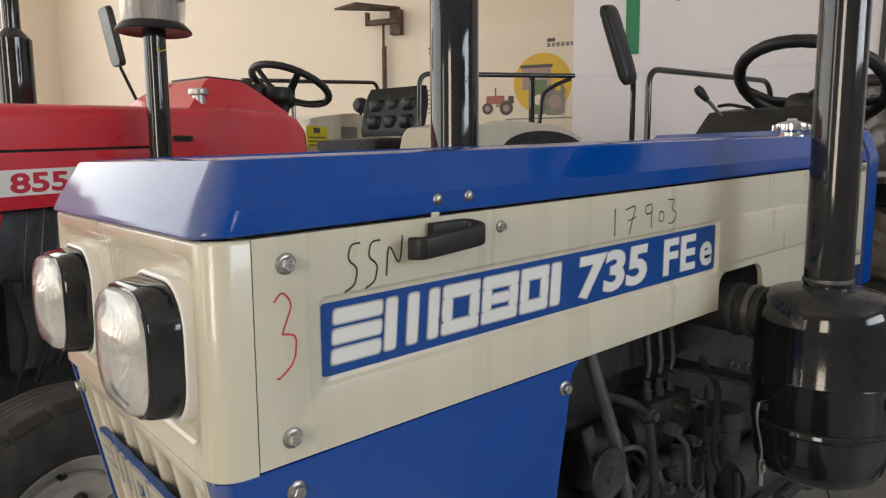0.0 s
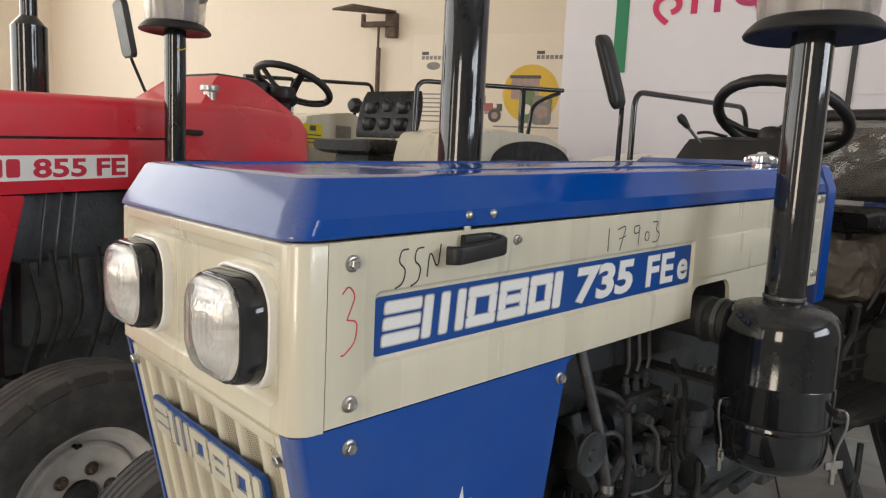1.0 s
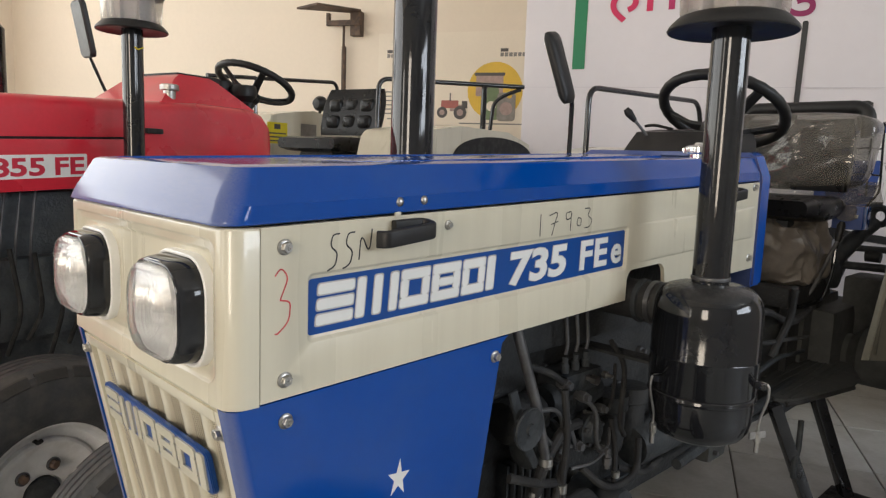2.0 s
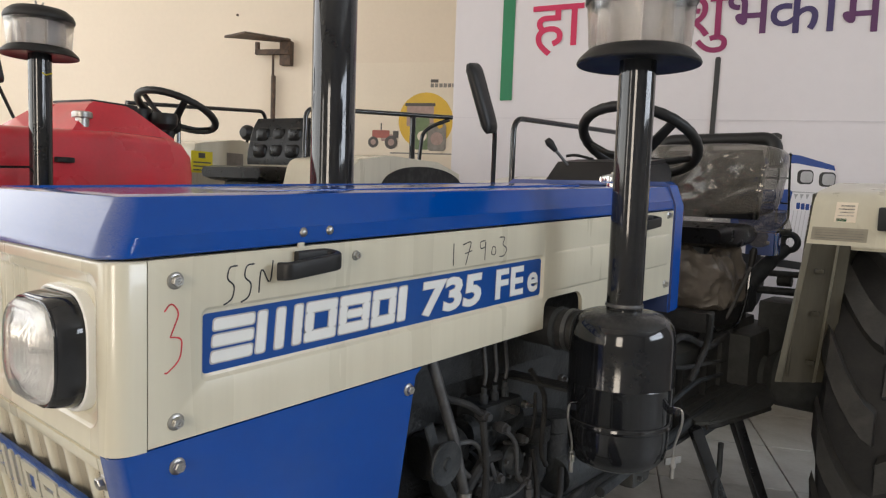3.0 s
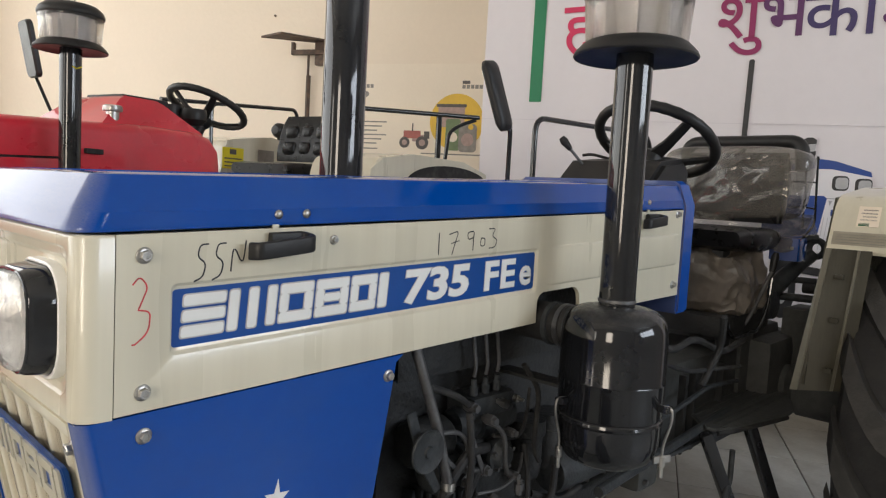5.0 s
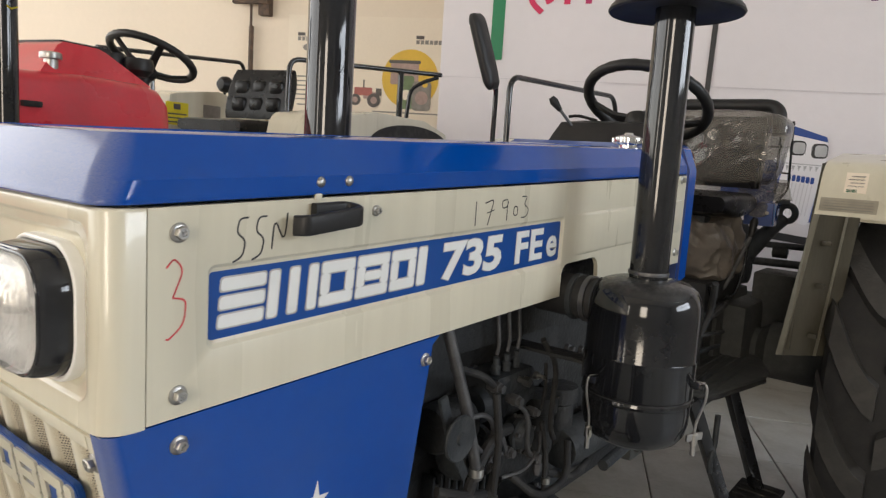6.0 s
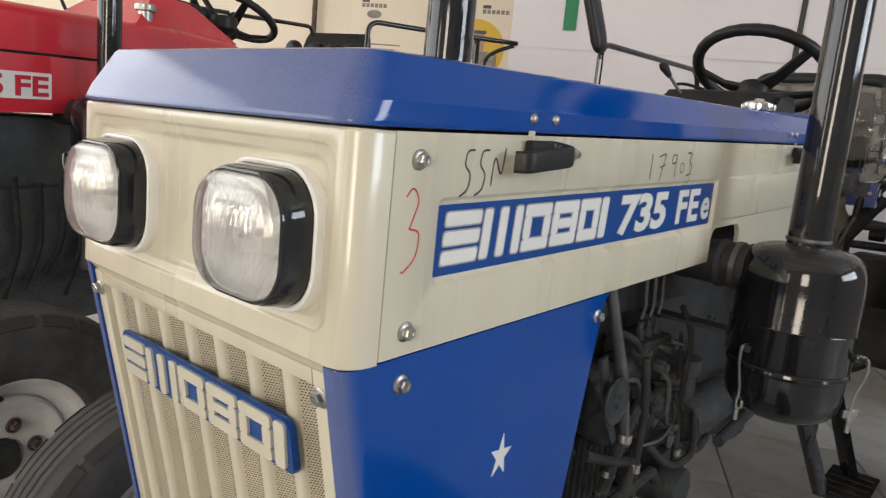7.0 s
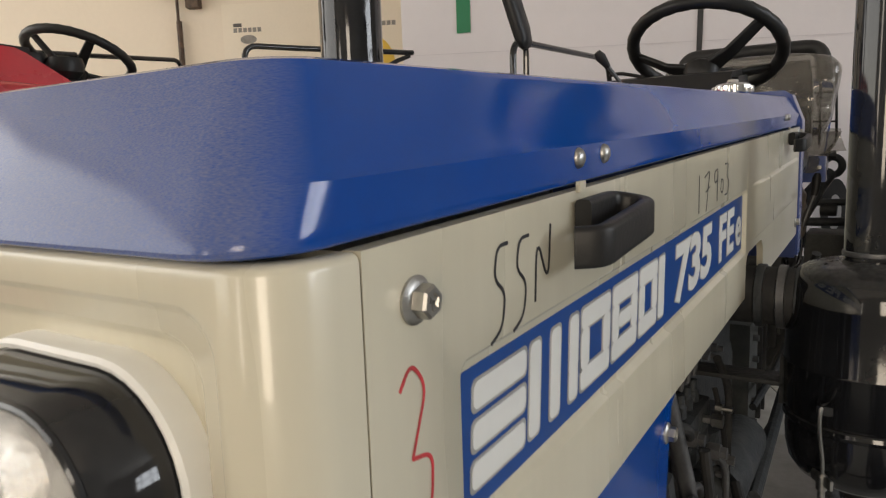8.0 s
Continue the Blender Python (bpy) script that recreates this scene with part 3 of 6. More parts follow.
    part("bulb", lathe([(0.0, -0.004), (0.003, -0.003), (0.004, 0.0), (0.0035, 0.008)], 12, "x", (k + 0.022, yc, zc)), CHROME, lamp)

# side panels: sheet metal with a sunk name field, a notch for the intake and a folded edge
POCKET = (0.7125, 1.1635, 0.762, 0.092)


def side_panel(sign):
    at = (lambda x, d, z: (x, 0.571 + d, z)) if sign < 0 else (lambda x, d, z: (x, 2 * NM - 0.571 - d, z))
    bm = bmesh.new()
    cx, cz, w, h = POCKET
    x0, x1, z0, z1 = 0.2655, 1.0985, 1.0545, 1.2725
    outer = [bm.verts.new(at(x, 0, z)) for x, z in ((x1, z1), (x0, z1), (x0, z0), (x1, z0))]
    rows = [[bm.verts.new(at(p, d, q)) for p, q in rsq(w - 2 * i, h - 2 * i, 0.008, 5, cx, cz)] for i, d in ((0, 0), (0.001, 0.0006), (0.004, 0.0048), (0.0055, 0.0056))]
    n = len(rows[0]) // 4
    for q in range(4):
        for k in range(n - 1):
            bm.faces.new((outer[q], rows[0][q * n + k], rows[0][q * n + k + 1]))
        nxt = ((q + 1) * n) % len(rows[0])
        bm.faces.new((outer[q], rows[0][q * n + n - 1], rows[0][nxt], outer[(q + 1) % 4]))
    for a, b in zip(rows, rows[1:]):
        for k in range(len(a)):
            j = (k + 1) % len(a)
            bm.faces.new((a[k], a[j], b[j], b[k]))
    bm.faces.new(rows[-1])
    # behind the notch
    o = [(1.0985, 1.0545)]
    for k in range(7):
        t = radians(180 - 90 * k / 6)
        o.append((1.0985 + 0.022 + 0.022 * math.cos(t), 1.094 + 0.022 * math.sin(t)))
    for k in range(7):
        t = radians(90 - 90 * k / 6)
        o.append((1.225 + 0.030 * math.cos(t), 1.086 + 0.030 * math.sin(t)))
    o += [(1.260, 1.050), (REAR, 1.044), (REAR, 1.2725), (1.0985, 1.2725)]
    bm.faces.new([bm.verts.new(at(x, 0, z)) for x, z in o])
    bmesh.ops.remove_doubles(bm, verts=bm.verts, dist=1e-5)
    bmesh.ops.triangulate(bm, faces=[f for f in bm.faces if len(f.verts) > 20])
    edges = [e for e in bm.edges if len(e.link_faces) == 1]
    made = bmesh.ops.extrude_edge_only(bm, edges=edges)
    bmesh.ops.translate(bm, verts=[v for v in made["geom"] if isinstance(v, bmesh.types.BMVert)], vec=(0, 0.009 * -sign, 0))
    bm.transform(SHEAR)
    return part("side_panel", bm, CREAM, tractor, "cream bonnet side panel with marker writing on it" if sign < 0 else "cream bonnet side panel")


panel = side_panel(-1)
side_panel(1)
Y = 0.571
SUNK = -0.0056
DX = lambda x: 0.3365 + (x - 0.332) * 1.0195
ON_PANEL = lambda x, z, d=0.0: SHEAR @ Matrix(((1, 0, 0, x), (0, 0, -1, Y - d), (0, 1, 0, z), (0, 0, 0, 1)))


def on_panel(name, outline, d0, d1, mat, parent, label="", bevel=0.0):
    bm = prism(outline, Y - d1, Y - d0, "xz", bevel)
    bm.transform(SHEAR)
    return part(name, bm, mat, parent, label)


# raised field that runs to the rear
rows = []
for k in range(25):
    x = 1.104 + 0.618 * k / 24
    rise = 0.0052 * min(1.0, k / 4) ** 1.5 * min(1.0, (24 - k) / 1.5)
    rows.append([(x, Y + 0.0004 - rise * f, z) for z, f in ((1.1270, 0.0), (1.1280, 0.25), (1.1310, 0.85), (1.1335, 1.0), (1.2060, 1.0), (1.2080, 0.85), (1.2105, 0.25), (1.2115, 0.0))])
bm = loft(rows, start=False, end=False, closed=False)
bm.transform(SHEAR)
part("pressed_field", bm, CREAM, panel)
decal = on_panel("name_decal", rsq(0.7525, 0.074, 0.006, 5, 0.7115, 1.1635), SUNK, SUNK + 0.0005, DECAL_BLUE, panel, "blue name decal with white lettering")
# the maker's mark as plain white bars
def mark(kind, a, b, low, high, t):
    """Bars of one upright shape, from plain rectangles that do not overlap: (x0, x1, z0, z1)."""
    if kind == "bars":
        g = (high - low - 3 * t) / 2
        return [(a, b, low, low + t), (a, b, low + t + g, low + 2 * t + g), (a, b, high - t, high)]
    if kind == "posts":
        g = (b - a - 3 * t) / 2
        return [(a + k * (t + g), a + k * (t + g) + t, low, high) for k in range(3)]
    if kind == "ring":
        return [(a, b, low, low + t), (a, b, high - t, high), (a, a + t, low + t, high - t), (b - t, b, low + t, high - t)]
    if kind == "ladder":
        m = (low + high) / 2
        return [(a, b, low, low + t), (a, b, high - t, high), (a, a + t, low + t, high - t), (b - t, b, low + t, high - t), (a + t, b - t, m - t * 0.4, m + t * 0.4)]
    return [(a, b, low, high)]


MARKS = ((0.3445, 0.402, "bars"), (0.4075, 0.4785, "posts"), (0.4845, 0.539, "ring"), (0.545, 0.603, "ladder"), (0.609, 0.6585, "ring"), (0.6645, 0.682, "bar"))
for a, b, kind in MARKS:
    cz = 1.165
    for name, grow, d, mat in (("mark_edge", 0.0018, 0.0005, LOGO_GREY), ("mark_shape", 0.0, 0.0008, DECAL_WHITE)):
        bm = bmesh.new()
        for k, (x0, x1, z0, z1) in enumerate(mark(kind, DX(a), DX(b), 1.1375, 1.1920, 0.0140)):
            o = [(p + 0.08 * (q - cz), q) for p, q in rsq(x1 - x0 + 2 * grow, z1 - z0 + 2 * grow, 0.0042, 3, (x0 + x1) / 2, (z0 + z1) / 2)]
            prism(o, Y - SUNK - d - 0.0003 - 0.00003 * k, Y - SUNK - d, "xz", bm=bm)
        bm.transform(SHEAR)
        part(name, bm, mat, decal)
for body, x, z, hgt, wide, heavy in (("735", 0.715, 1.1385, 0.0750, 1.46, 0.034), ("FE", 0.914, 1.1385, 0.0755, 1.26, 0.024), ("e", 1.021, 1.1385, 0.076, 1.06, 0.020)):
    lettering("model_letters_edge", body, ON_PANEL(DX(x), z, SUNK + 0.0008), hgt, LOGO_GREY, decal, spacing=1.07 if body == "FE" else 1.0, bold=heavy + 0.016, shear=0.08 if body == "735" else 0.02, wide=wide, depth=0.0002)
    lettering("model_letters", body, ON_PANEL(DX(x), z, SUNK + 0.0012), hgt, DECAL_WHITE, decal, spacing=1.07 if body == "FE" else 1.0, bold=heavy, shear=0.08 if body == "735" else 0.02, wide=wide, depth=0.0002)


def stroke(name, pts, r, mat, parent):
    """A marker line drawn on the panel."""
    p = bend([(DX(x) if x > 0.31 else x, Y - 0.0002, z) for x, z in pts], 0.02, 5)
    bm = tube(p, r, 6)
    for v in bm.verts:
        v.co.y = Y - 0.0002 + (v.co.y - Y) * 0.25
    bm.transform(SHEAR)
    return part(name, bm, mat, parent)


for x in (0.356, 0.380):
    stroke("ink_letter_s", [(x + 0.019, 1.256), (x + 0.008, 1.256), (x + 0.004, 1.240), (x + 0.016, 1.232), (x + 0.012, 1.214), (x, 1.209)], 0.0011, INK, panel)
stroke("ink_letter_n", [(0.406, 1.218), (0.409, 1.256), (0.423, 1.222), (0.427, 1.258)], 0.0011, INK, panel)
stroke("ink_digit_one", [(0.789, 1.252), (0.789, 1.214)], 0.0011, INK, panel)
stroke("ink_digit_seven", [(0.813, 1.248), (0.838, 1.254), (0.830, 1.235), (0.822, 1.212)], 0.0011, INK, panel)
stroke("ink_digit_seven_bar", [(0.819, 1.232), (0.839, 1.236)], 0.0009, INK, panel)
stroke("ink_digit_nine", [(0.876, 1.251), (0.860, 1.250), (0.862, 1.236), (0.878, 1.240), (0.877, 1.252), (0.876, 1.216)], 0.0011, INK, panel)
stroke("ink_digit_zero", [(0.898, 1.238), (0.894, 1.224), (0.908, 1.222), (0.908, 1.237), (0.898, 1.238)], 0.0010, INK, panel)
stroke("ink_digit_three", [(0.918, 1.254), (0.938, 1.254), (0.926, 1.240), (0.944, 1.232), (0.936, 1.218), (0.920, 1.218)], 0.0011, INK, panel)
stroke("ink_digit_three_red", [(0.285, 1.212), (0.293, 1.222), (0.304, 1.209), (0.293, 1.183), (0.292, 1.181), (0.307, 1.178), (0.305, 1.152), (0.288, 1.139), (0.285, 1.140)], 0.0010, RED_INK, panel)

FACE = lambda x, z: SHEAR @ Matrix(((1, 0, 0, x), (0, 0, -1, Y), (0, 1, 0, z), (0, 0, 0, 1)))
for x, z in ((0.298, 1.2467), (0.2990, 1.0787)):
    bolt(tractor, FACE(x, z) @ pose(0, 0, 0, 0, 0, 17), 0.0072)
bolt(tractor, FACE(0.578, 1.2516), 0.0052, "screw", washer=True)
for x, zz in ((0.484, 1.2912), (0.530, 1.2912), (1.507, 1.2955), (1.548, 1.2955)):
    bm = lathe([(0.0066, 0), (0.0066, 0.0008), (0.0056, 0.0026), (0.0032, 0.004), (0, 0.0044)], 18)
    bm.transform(SHEAR @ Matrix(((1, 0, 0, x), (0, 0, -1, 0.5742), (0, 1, 0, zz), (0, 0, 0, 1))))
    part("rivet", bm, STEEL, tractor, "round zinc rivet head")
for x, z in ((1.702, 1.262), (1.702, 1.075)):
    bolt(tractor, FACE(x, z), 0.0075)

# rubber bonnet catches: a bar that curls over at its end
def catch(x, parent):
    bm = bmesh.new()
    path = bend([(x - 0.004, 0.5640, 1.2560), (x + 0.050, 0.5640, 1.2560), (x + 0.053, 0.5400, 1.2515), (x - 0.032, 0.5420, 1.2455), (x - 0.038, 0.5560, 1.2450)], 0.017, 6)
    rows = []
    for i, p in enumerate(path):
        d = (path[min(i + 1, len(path) - 1)] - path[max(i - 1, 0)]).normalized()
        nrm = Vector((d.y, -d.x, 0)).normalized()
        rows.append([p + nrm * u + Vector((0, 0, v)) for u, v in rsq(0.0105, 0.0235, 0.0035, 4)])
    loft(rows, bm=bm)
    bm.transform(SHEAR)
    part("bonnet_catch", bm, BLACK_PLASTIC, parent, "black moulded rubber bonnet catch")
    bm = box(x + 0.002, x + 0.012, 0.5680, 0.5712, 1.271, 1.278, 0.001)
    bm.transform(SHEAR)
    part("catch_keeper", bm, CREAM, parent)


catch(0.470, tractor)
catch(1.530, tractor)

# blue cowl band behind the bonnet
sec = [(NM + s * w, z) for s, rows in ((-1, 1), (1, -1)) for w, z in ((0.2905, 0.99), (0.2905, 1.285), (0.2685, 1.340), (0.2535, 1.350))[::rows]]
bm = prism(sec, REAR + 0.002, REAR + 0.066, "yz", 0.006)
bm.transform(SHEAR)
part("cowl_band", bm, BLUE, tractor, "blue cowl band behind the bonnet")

# lower blue shrouds with the grille between; the front leans back towards the ground
RAKE = 0.20
RAKED = Matrix(((1, 0, -RAKE, RAKE * 1.052), (0, 1, 0, 0), (0, 0, 1, 0), (0, 0, 0, 1)))
def shroud(sign):
    rows = []
    for z, rear in ((0.52, 0.630), (1.040, 0.720), (1.051, 0.735)):
        arc = [radians(180 + 90 * k / 12) for k in range(13)]
        out = [(0.225, 0.603)] + [(0.245 + 0.020 * math.cos(a), 0.5945 + 0.020 * math.sin(a)) for a in arc]
        inn = [(0.229, 0.603)] + [(0.245 + 0.016 * math.cos(a), 0.5945 + 0.016 * math.sin(a)) for a in arc]
        push = RAKE * (1.052 - z)
        row = [(x + push, y, z) for x, y in out] + [(rear, 0.5745, z), (rear, 0.5785, z)] + [(x + push, y, z) for x, y in inn[::-1]]
        rows.append([(x, y if sign < 0 else 2 * NM - y, z) for x, y, z in row])
    bm = loft(rows)
    bm.transform(SHEAR)
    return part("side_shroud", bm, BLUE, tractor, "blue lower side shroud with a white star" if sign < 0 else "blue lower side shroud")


sh = shroud(-1)
shroud(1)
star = [((0.022 if k % 2 == 0 else 0.0085) * math.sin(math.pi * k / 5 + 0.1), (0.030 if k % 2 == 0 else 0.011) * math.cos(math.pi * k / 5 + 0.1)) for k in range(10)]
on_panel("star_decal", [(0.497 + a, 0.878 + b) for a, b in star], -0.0036, -0.0028, DECAL_WHITE, sh, "white five-pointed star")
for x, z in ((0.303, 1.0225), (0.703, 1.0205)):
    bolt(tractor, Matrix.Translation((0, 0.0035, 0)) @ FACE(x, z), 0.0072)

# grille: a cream frame, rounded upright slats and perforated strips
GX = 0.232
G0, G1 = 0.6255, 2 * NM - 0.6255


def lean(bm):
    bm.transform(RAKED)
    return bm


bm = box(GX - 0.004, GX + 0.012, 0.6035, G0, 0.52, 1.040, 0.003, box(GX - 0.004, GX + 0.012, G1, 2 * NM - 0.6035, 0.52, 1.040, 0.003, box(GX - 0.004, GX + 0.012, G0 + 0.001, G1 - 0.001, 1.022, 1.0395, 0.003, box(GX - 0.004, GX + 0.012, G0 + 0.001, G1 - 0.001, 0.52, 0.54, 0.003))))
grille = part("grille", lean(bm), CREAM, tractor, "cream front grille with upright slats and mesh")
count = 7
pitch = (G1 - G0) / count
SLAT = 0.37
for k in range(count):
    ya = G0 + pitch * (k + 0.63)
    o = [(GX + 0.009 - 0.0075 * math.sin(math.pi * i / 8) ** 0.5, ya + pitch * SLAT * i / 8) for i in range(9)]
    part("slat", lean(prism(o, 0.535, 1.026, "xy")), CREAM, grille)


def perforated(name, y0, y1, z0, z1, x, sink, cell, parent):
    """A sheet with a diamond hole in each cell, hollowed between its edges."""
    ny, nz = max(1, round((y1 - y0) / cell)), round((z1 - z0) / cell)
    dy, dz = (y1 - y0) / ny, (z1 - z0) / nz
    verts, faces = [], []
    for j in range(nz):
        for i in range(ny - j % 2):
            a, b = y0 + (i + 0.5 * (j % 2)) * dy, z0 + j * dz
            o = len(verts)
            verts += [(x, a, b), (x, a + dy, b), (x, a + dy, b + dz), (x, a, b + dz)]
            h, k = dy * 0.36, dz * 0.36
            c, d = a + dy / 2, b + dz / 2
            verts += [(x, c, d - k), (x, c + h, d), (x, c, d + k), (x, c - h, d)]
            faces += [(o, o + 1, o + 5, o + 4), (o + 1, o + 2, o + 6, o + 5), (o + 2, o + 3, o + 7, o + 6), (o + 3, o, o + 4, o + 7)]
    for n, (vx, vy, vz) in enumerate(verts):
        t = (vy - y0) / (y1 - y0)
        verts[n] = (x + sink * (min(1.0, t / 0.12) * math.cos(math.pi / 2 * max(0.0, t - 0.12) / 0.88)), vy, vz)
    me = bpy.data.meshes.new(name)
    me.from_pydata(verts, [], faces)
    me.materials.append(MESH_DARK)
    ob = new(name, me)
    adopt(ob, parent)
    return ob


for k in range(count):
    ya = G0 + pitch * k
    strip = perforated("mesh_strip", ya, ya + pitch * 0.64, 0.54, 1.024, GX + 0.0045, 0.014, 0.0033, grille)
    strip.data.transform(RAKED)
part("grille_backing", lean(box(GX + 0.03, GX + 0.034, 0.61, 2 * NM - 0.61, 0.52, 1.03, 0)), ENGINE, tractor)
for y, z in ((0.6145, 1.012), (2 * NM - 0.6145, 1.014)):
    bolt(tractor, RAKED @ Matrix(((0, 0, -1, GX - 0.004), (1, 0, 0, y), (0, 1, 0, z), (0, 0, 0, 1))), 0.0075)

# front badge: blue plate with raised cream bars
BZ = 0.936
badge = part("front_badge", lean(prism(rsq(0.380, 0.066, 0.012, 5, 0.853, BZ), GX - 0.011, GX - 0.002, "yz", 0.0015)), DECAL_BLUE, tractor, "blue front badge with raised cream marks")
at = 0.853 + 0.181
for kind, w in (("bars", 0.056), ("posts", 0.076), ("ring", 0.059), ("ladder", 0.061), ("ring", 0.059), ("bar", 0.018)):
    bm = bmesh.new()
    for k, (p0, p1, z0, z1) in enumerate(mark(kind, 0, w, BZ - 0.028, BZ + 0.028, 0.0150)):
        o = [(at - p - 0.10 * (q - BZ), q) for p, q in rsq(p1 - p0 + 0.0004, z1 - z0 + 0.0004, 0.0045, 3, (p0 + p1) / 2, (z0 + z1) / 2)]
        prism(o, GX - 0.0145 - 0.00006 * k, GX - 0.010, "yz", bm=bm)
    at -= w + 0.0065
    part("mark_shape", lean(bm), CREAM, badge)


# air cleaner: an oil-bath can, its riser and a clear pre-cleaner bowl
def air_cleaner(x, y, dz, parent, r=0.104):
    c = (x, y, dz)
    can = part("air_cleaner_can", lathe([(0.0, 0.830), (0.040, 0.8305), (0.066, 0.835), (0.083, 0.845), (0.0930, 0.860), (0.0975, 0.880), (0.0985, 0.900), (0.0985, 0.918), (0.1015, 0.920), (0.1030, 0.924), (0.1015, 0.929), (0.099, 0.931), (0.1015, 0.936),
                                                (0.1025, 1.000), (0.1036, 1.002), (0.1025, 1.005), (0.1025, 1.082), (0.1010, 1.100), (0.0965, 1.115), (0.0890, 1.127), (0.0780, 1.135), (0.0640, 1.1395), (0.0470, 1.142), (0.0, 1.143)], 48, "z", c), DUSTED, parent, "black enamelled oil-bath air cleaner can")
    part("riser_pipe", lathe([(0.0348, 1.130), (0.0348, 1.624), (0.0, 1.624)], 36, "z", c), BLACK_GLOSS, can, "glossy black riser pipe")
    part("hose_clamp", lathe([(0.0345, 1.148), (0.0366, 1.149), (0.0370, 1.152), (0.0366, 1.155), (0.0345, 1.156)], 36, "z", c), DULL_STEEL, can)
    pre = part("skirt", lathe([(0.034, 1.622), (0.090, 1.624), (0.1145, 1.614), (0.1165, 1.617), (0.1135, 1.624), (0.104, 1.634), (0.099, 1.639), (0.096, 1.641), (0.034, 1.641)], 48, "z", c), BLACK_PLASTIC, parent, "black flared skirt of the pre-cleaner")
    part("bowl", lathe([(0.091, 1.641), (0.095, 1.648), (0.1005, 1.722), (0.101, 1.727), (0.0985, 1.727), (0.0925, 1.650), (0.089, 1.644)], 48, "z", c), BOWL, pre, "clear plastic dust bowl")
    part("core", lathe([(0.050, 1.640), (0.054, 1.68), (0.064, 1.727)], 32, "z", c), FROSTED, pre, "frosted inner cone")
    for k in range(8):
        bm = box(0.052, 0.080, -0.0012, 0.0012, 1.644, 1.722, 0)
        bm.transform(Matrix.Translation(c) @ Matrix.Rotation(2 * math.pi * (k + 0.3) / 8, 4, "Z") @ Matrix.Rotation(0.25, 4, "Z"))
        part("vane", bm, FROSTED, pre)
    lid = part("lid", lathe([(0.0, 1.726), (0.102, 1.726), (0.1045, 1.730), (0.1045, 1.738), (0.099, 1.750), (0.082, 1.764), (0.05, 1.771), (0.0, 1.773)], 48, "z", c), BLACK_PLASTIC, pre, "domed black lid")
    part("wing_nut", tube(bend([(x - 0.014, y, dz + 1.790), (x - 0.006, y, dz + 1.774), (x + 0.006, y, dz + 1.774), (x + 0.014, y, dz + 1.790)], 0.005, 3), 0.003, 8), STEEL, lid)
    # clamp band and its two wire catches
    for a in (158, -84, 38):
        p = Vector((math.cos(radians(a)), math.sin(radians(a)), 0))
        base = Vector(c)
        wire = bend([base + p * 0.100 + Vector((0, 0, 0.965)), base + p * 0.124 + Vector((0, 0, 0.968)), base + p * 0.126 + Vector((0, 0, 0.94)), base + p * 0.112 + Vector((0, 0, 0.89)), base + p * 0.112 + Vector((0, 0, 0.845))], 0.014, 5)
        clip = part("wire_catch", tube(wire, 0.0026, 8), STEEL, can, "bent steel wire catch")
        q = base + p * 0.112 + Vector((0, 0, 0.86))
        bm = box(-0.020, -0.005, -0.0025, 0.0025, -0.002, 0.012, 0.0024, box(0.005, 0.020, -0.0025, 0.0025, -0.002, 0.012, 0.0024))
        lathe([(0.0045, -0.030), (0.0045, -0.010), (0.0070, -0.008), (0.0070, 0.010), (0.004, 0.013)], 12, bm=bm)
        bm.transform(Matrix.Translation(q) @ Matrix.Rotation(radians(a + 60), 4, "Z"))
        part("wing_nut", bm, STEEL, clip)
        part("catch_lug", box(q.x - 0.010, q.x + 0.010, q.y - 0.010, q.y + 0.010, q.z + 0.095, q.z + 0.108, 0.003), BLACK_GLOSS, can)
    return can


CANX, CANY = 1.155, 0.422
can = air_cleaner(CANX, CANY, 0.0, tractor)
# intake elbow into the bonnet
part("intake_hose", tube(bend([(CANX - 0.02, CANY + 0.06, 1.085), (CANX - 0.01, 0.50, 1.085), (CANX - 0.004, 0.64, 1.085)], 0.02), 0.042, 24), BLACK_RUBBER, tractor, "black rubber intake hose")
for y in (0.505, 0.528, 0.556):
    part("hose_band", lathe([(0.043, -0.006), (0.0455, -0.005), (0.0455, 0.005), (0.043, 0.006)], 28, "y", (CANX - 0.010, y, 1.085)), ENGINE if y != 0.528 else DULL_STEEL, tractor)
part("can_bracket", box(CANX - 0.02, CANX + 0.03, CANY + 0.095, 0.70, 0.955, 0.962, 0.002, box(CANX - 0.02, CANX + 0.03, CANY + 0.098, CANY + 0.106, 0.93, 1.00, 0.002)), GRIME, tractor)

# exhaust silencer on the far side
EX, EY = 1.134, 1.285
part("exhaust_silencer", lathe([(0.0, 0.95), (0.04, 0.95), (0.058, 0.975), (0.059, 1.0), (0.059, 2.02), (0.052, 2.05), (0.03, 2.075), (0.028, 2.08), (0.028, 2.42), (0.024, 2.42), (0.024, 2.3), (0.0, 2.3)], 40, "z", (EX, EY, 0)), BLACK_GLOSS, tractor, "tall glossy black exhaust silencer")
part("exhaust_elbow", tube(bend([(EX, EY, 0.96), (EX, EY, 0.90), (EX, 1.05, 0.90)], 0.05), 0.03, 14), ENGINE, tractor)

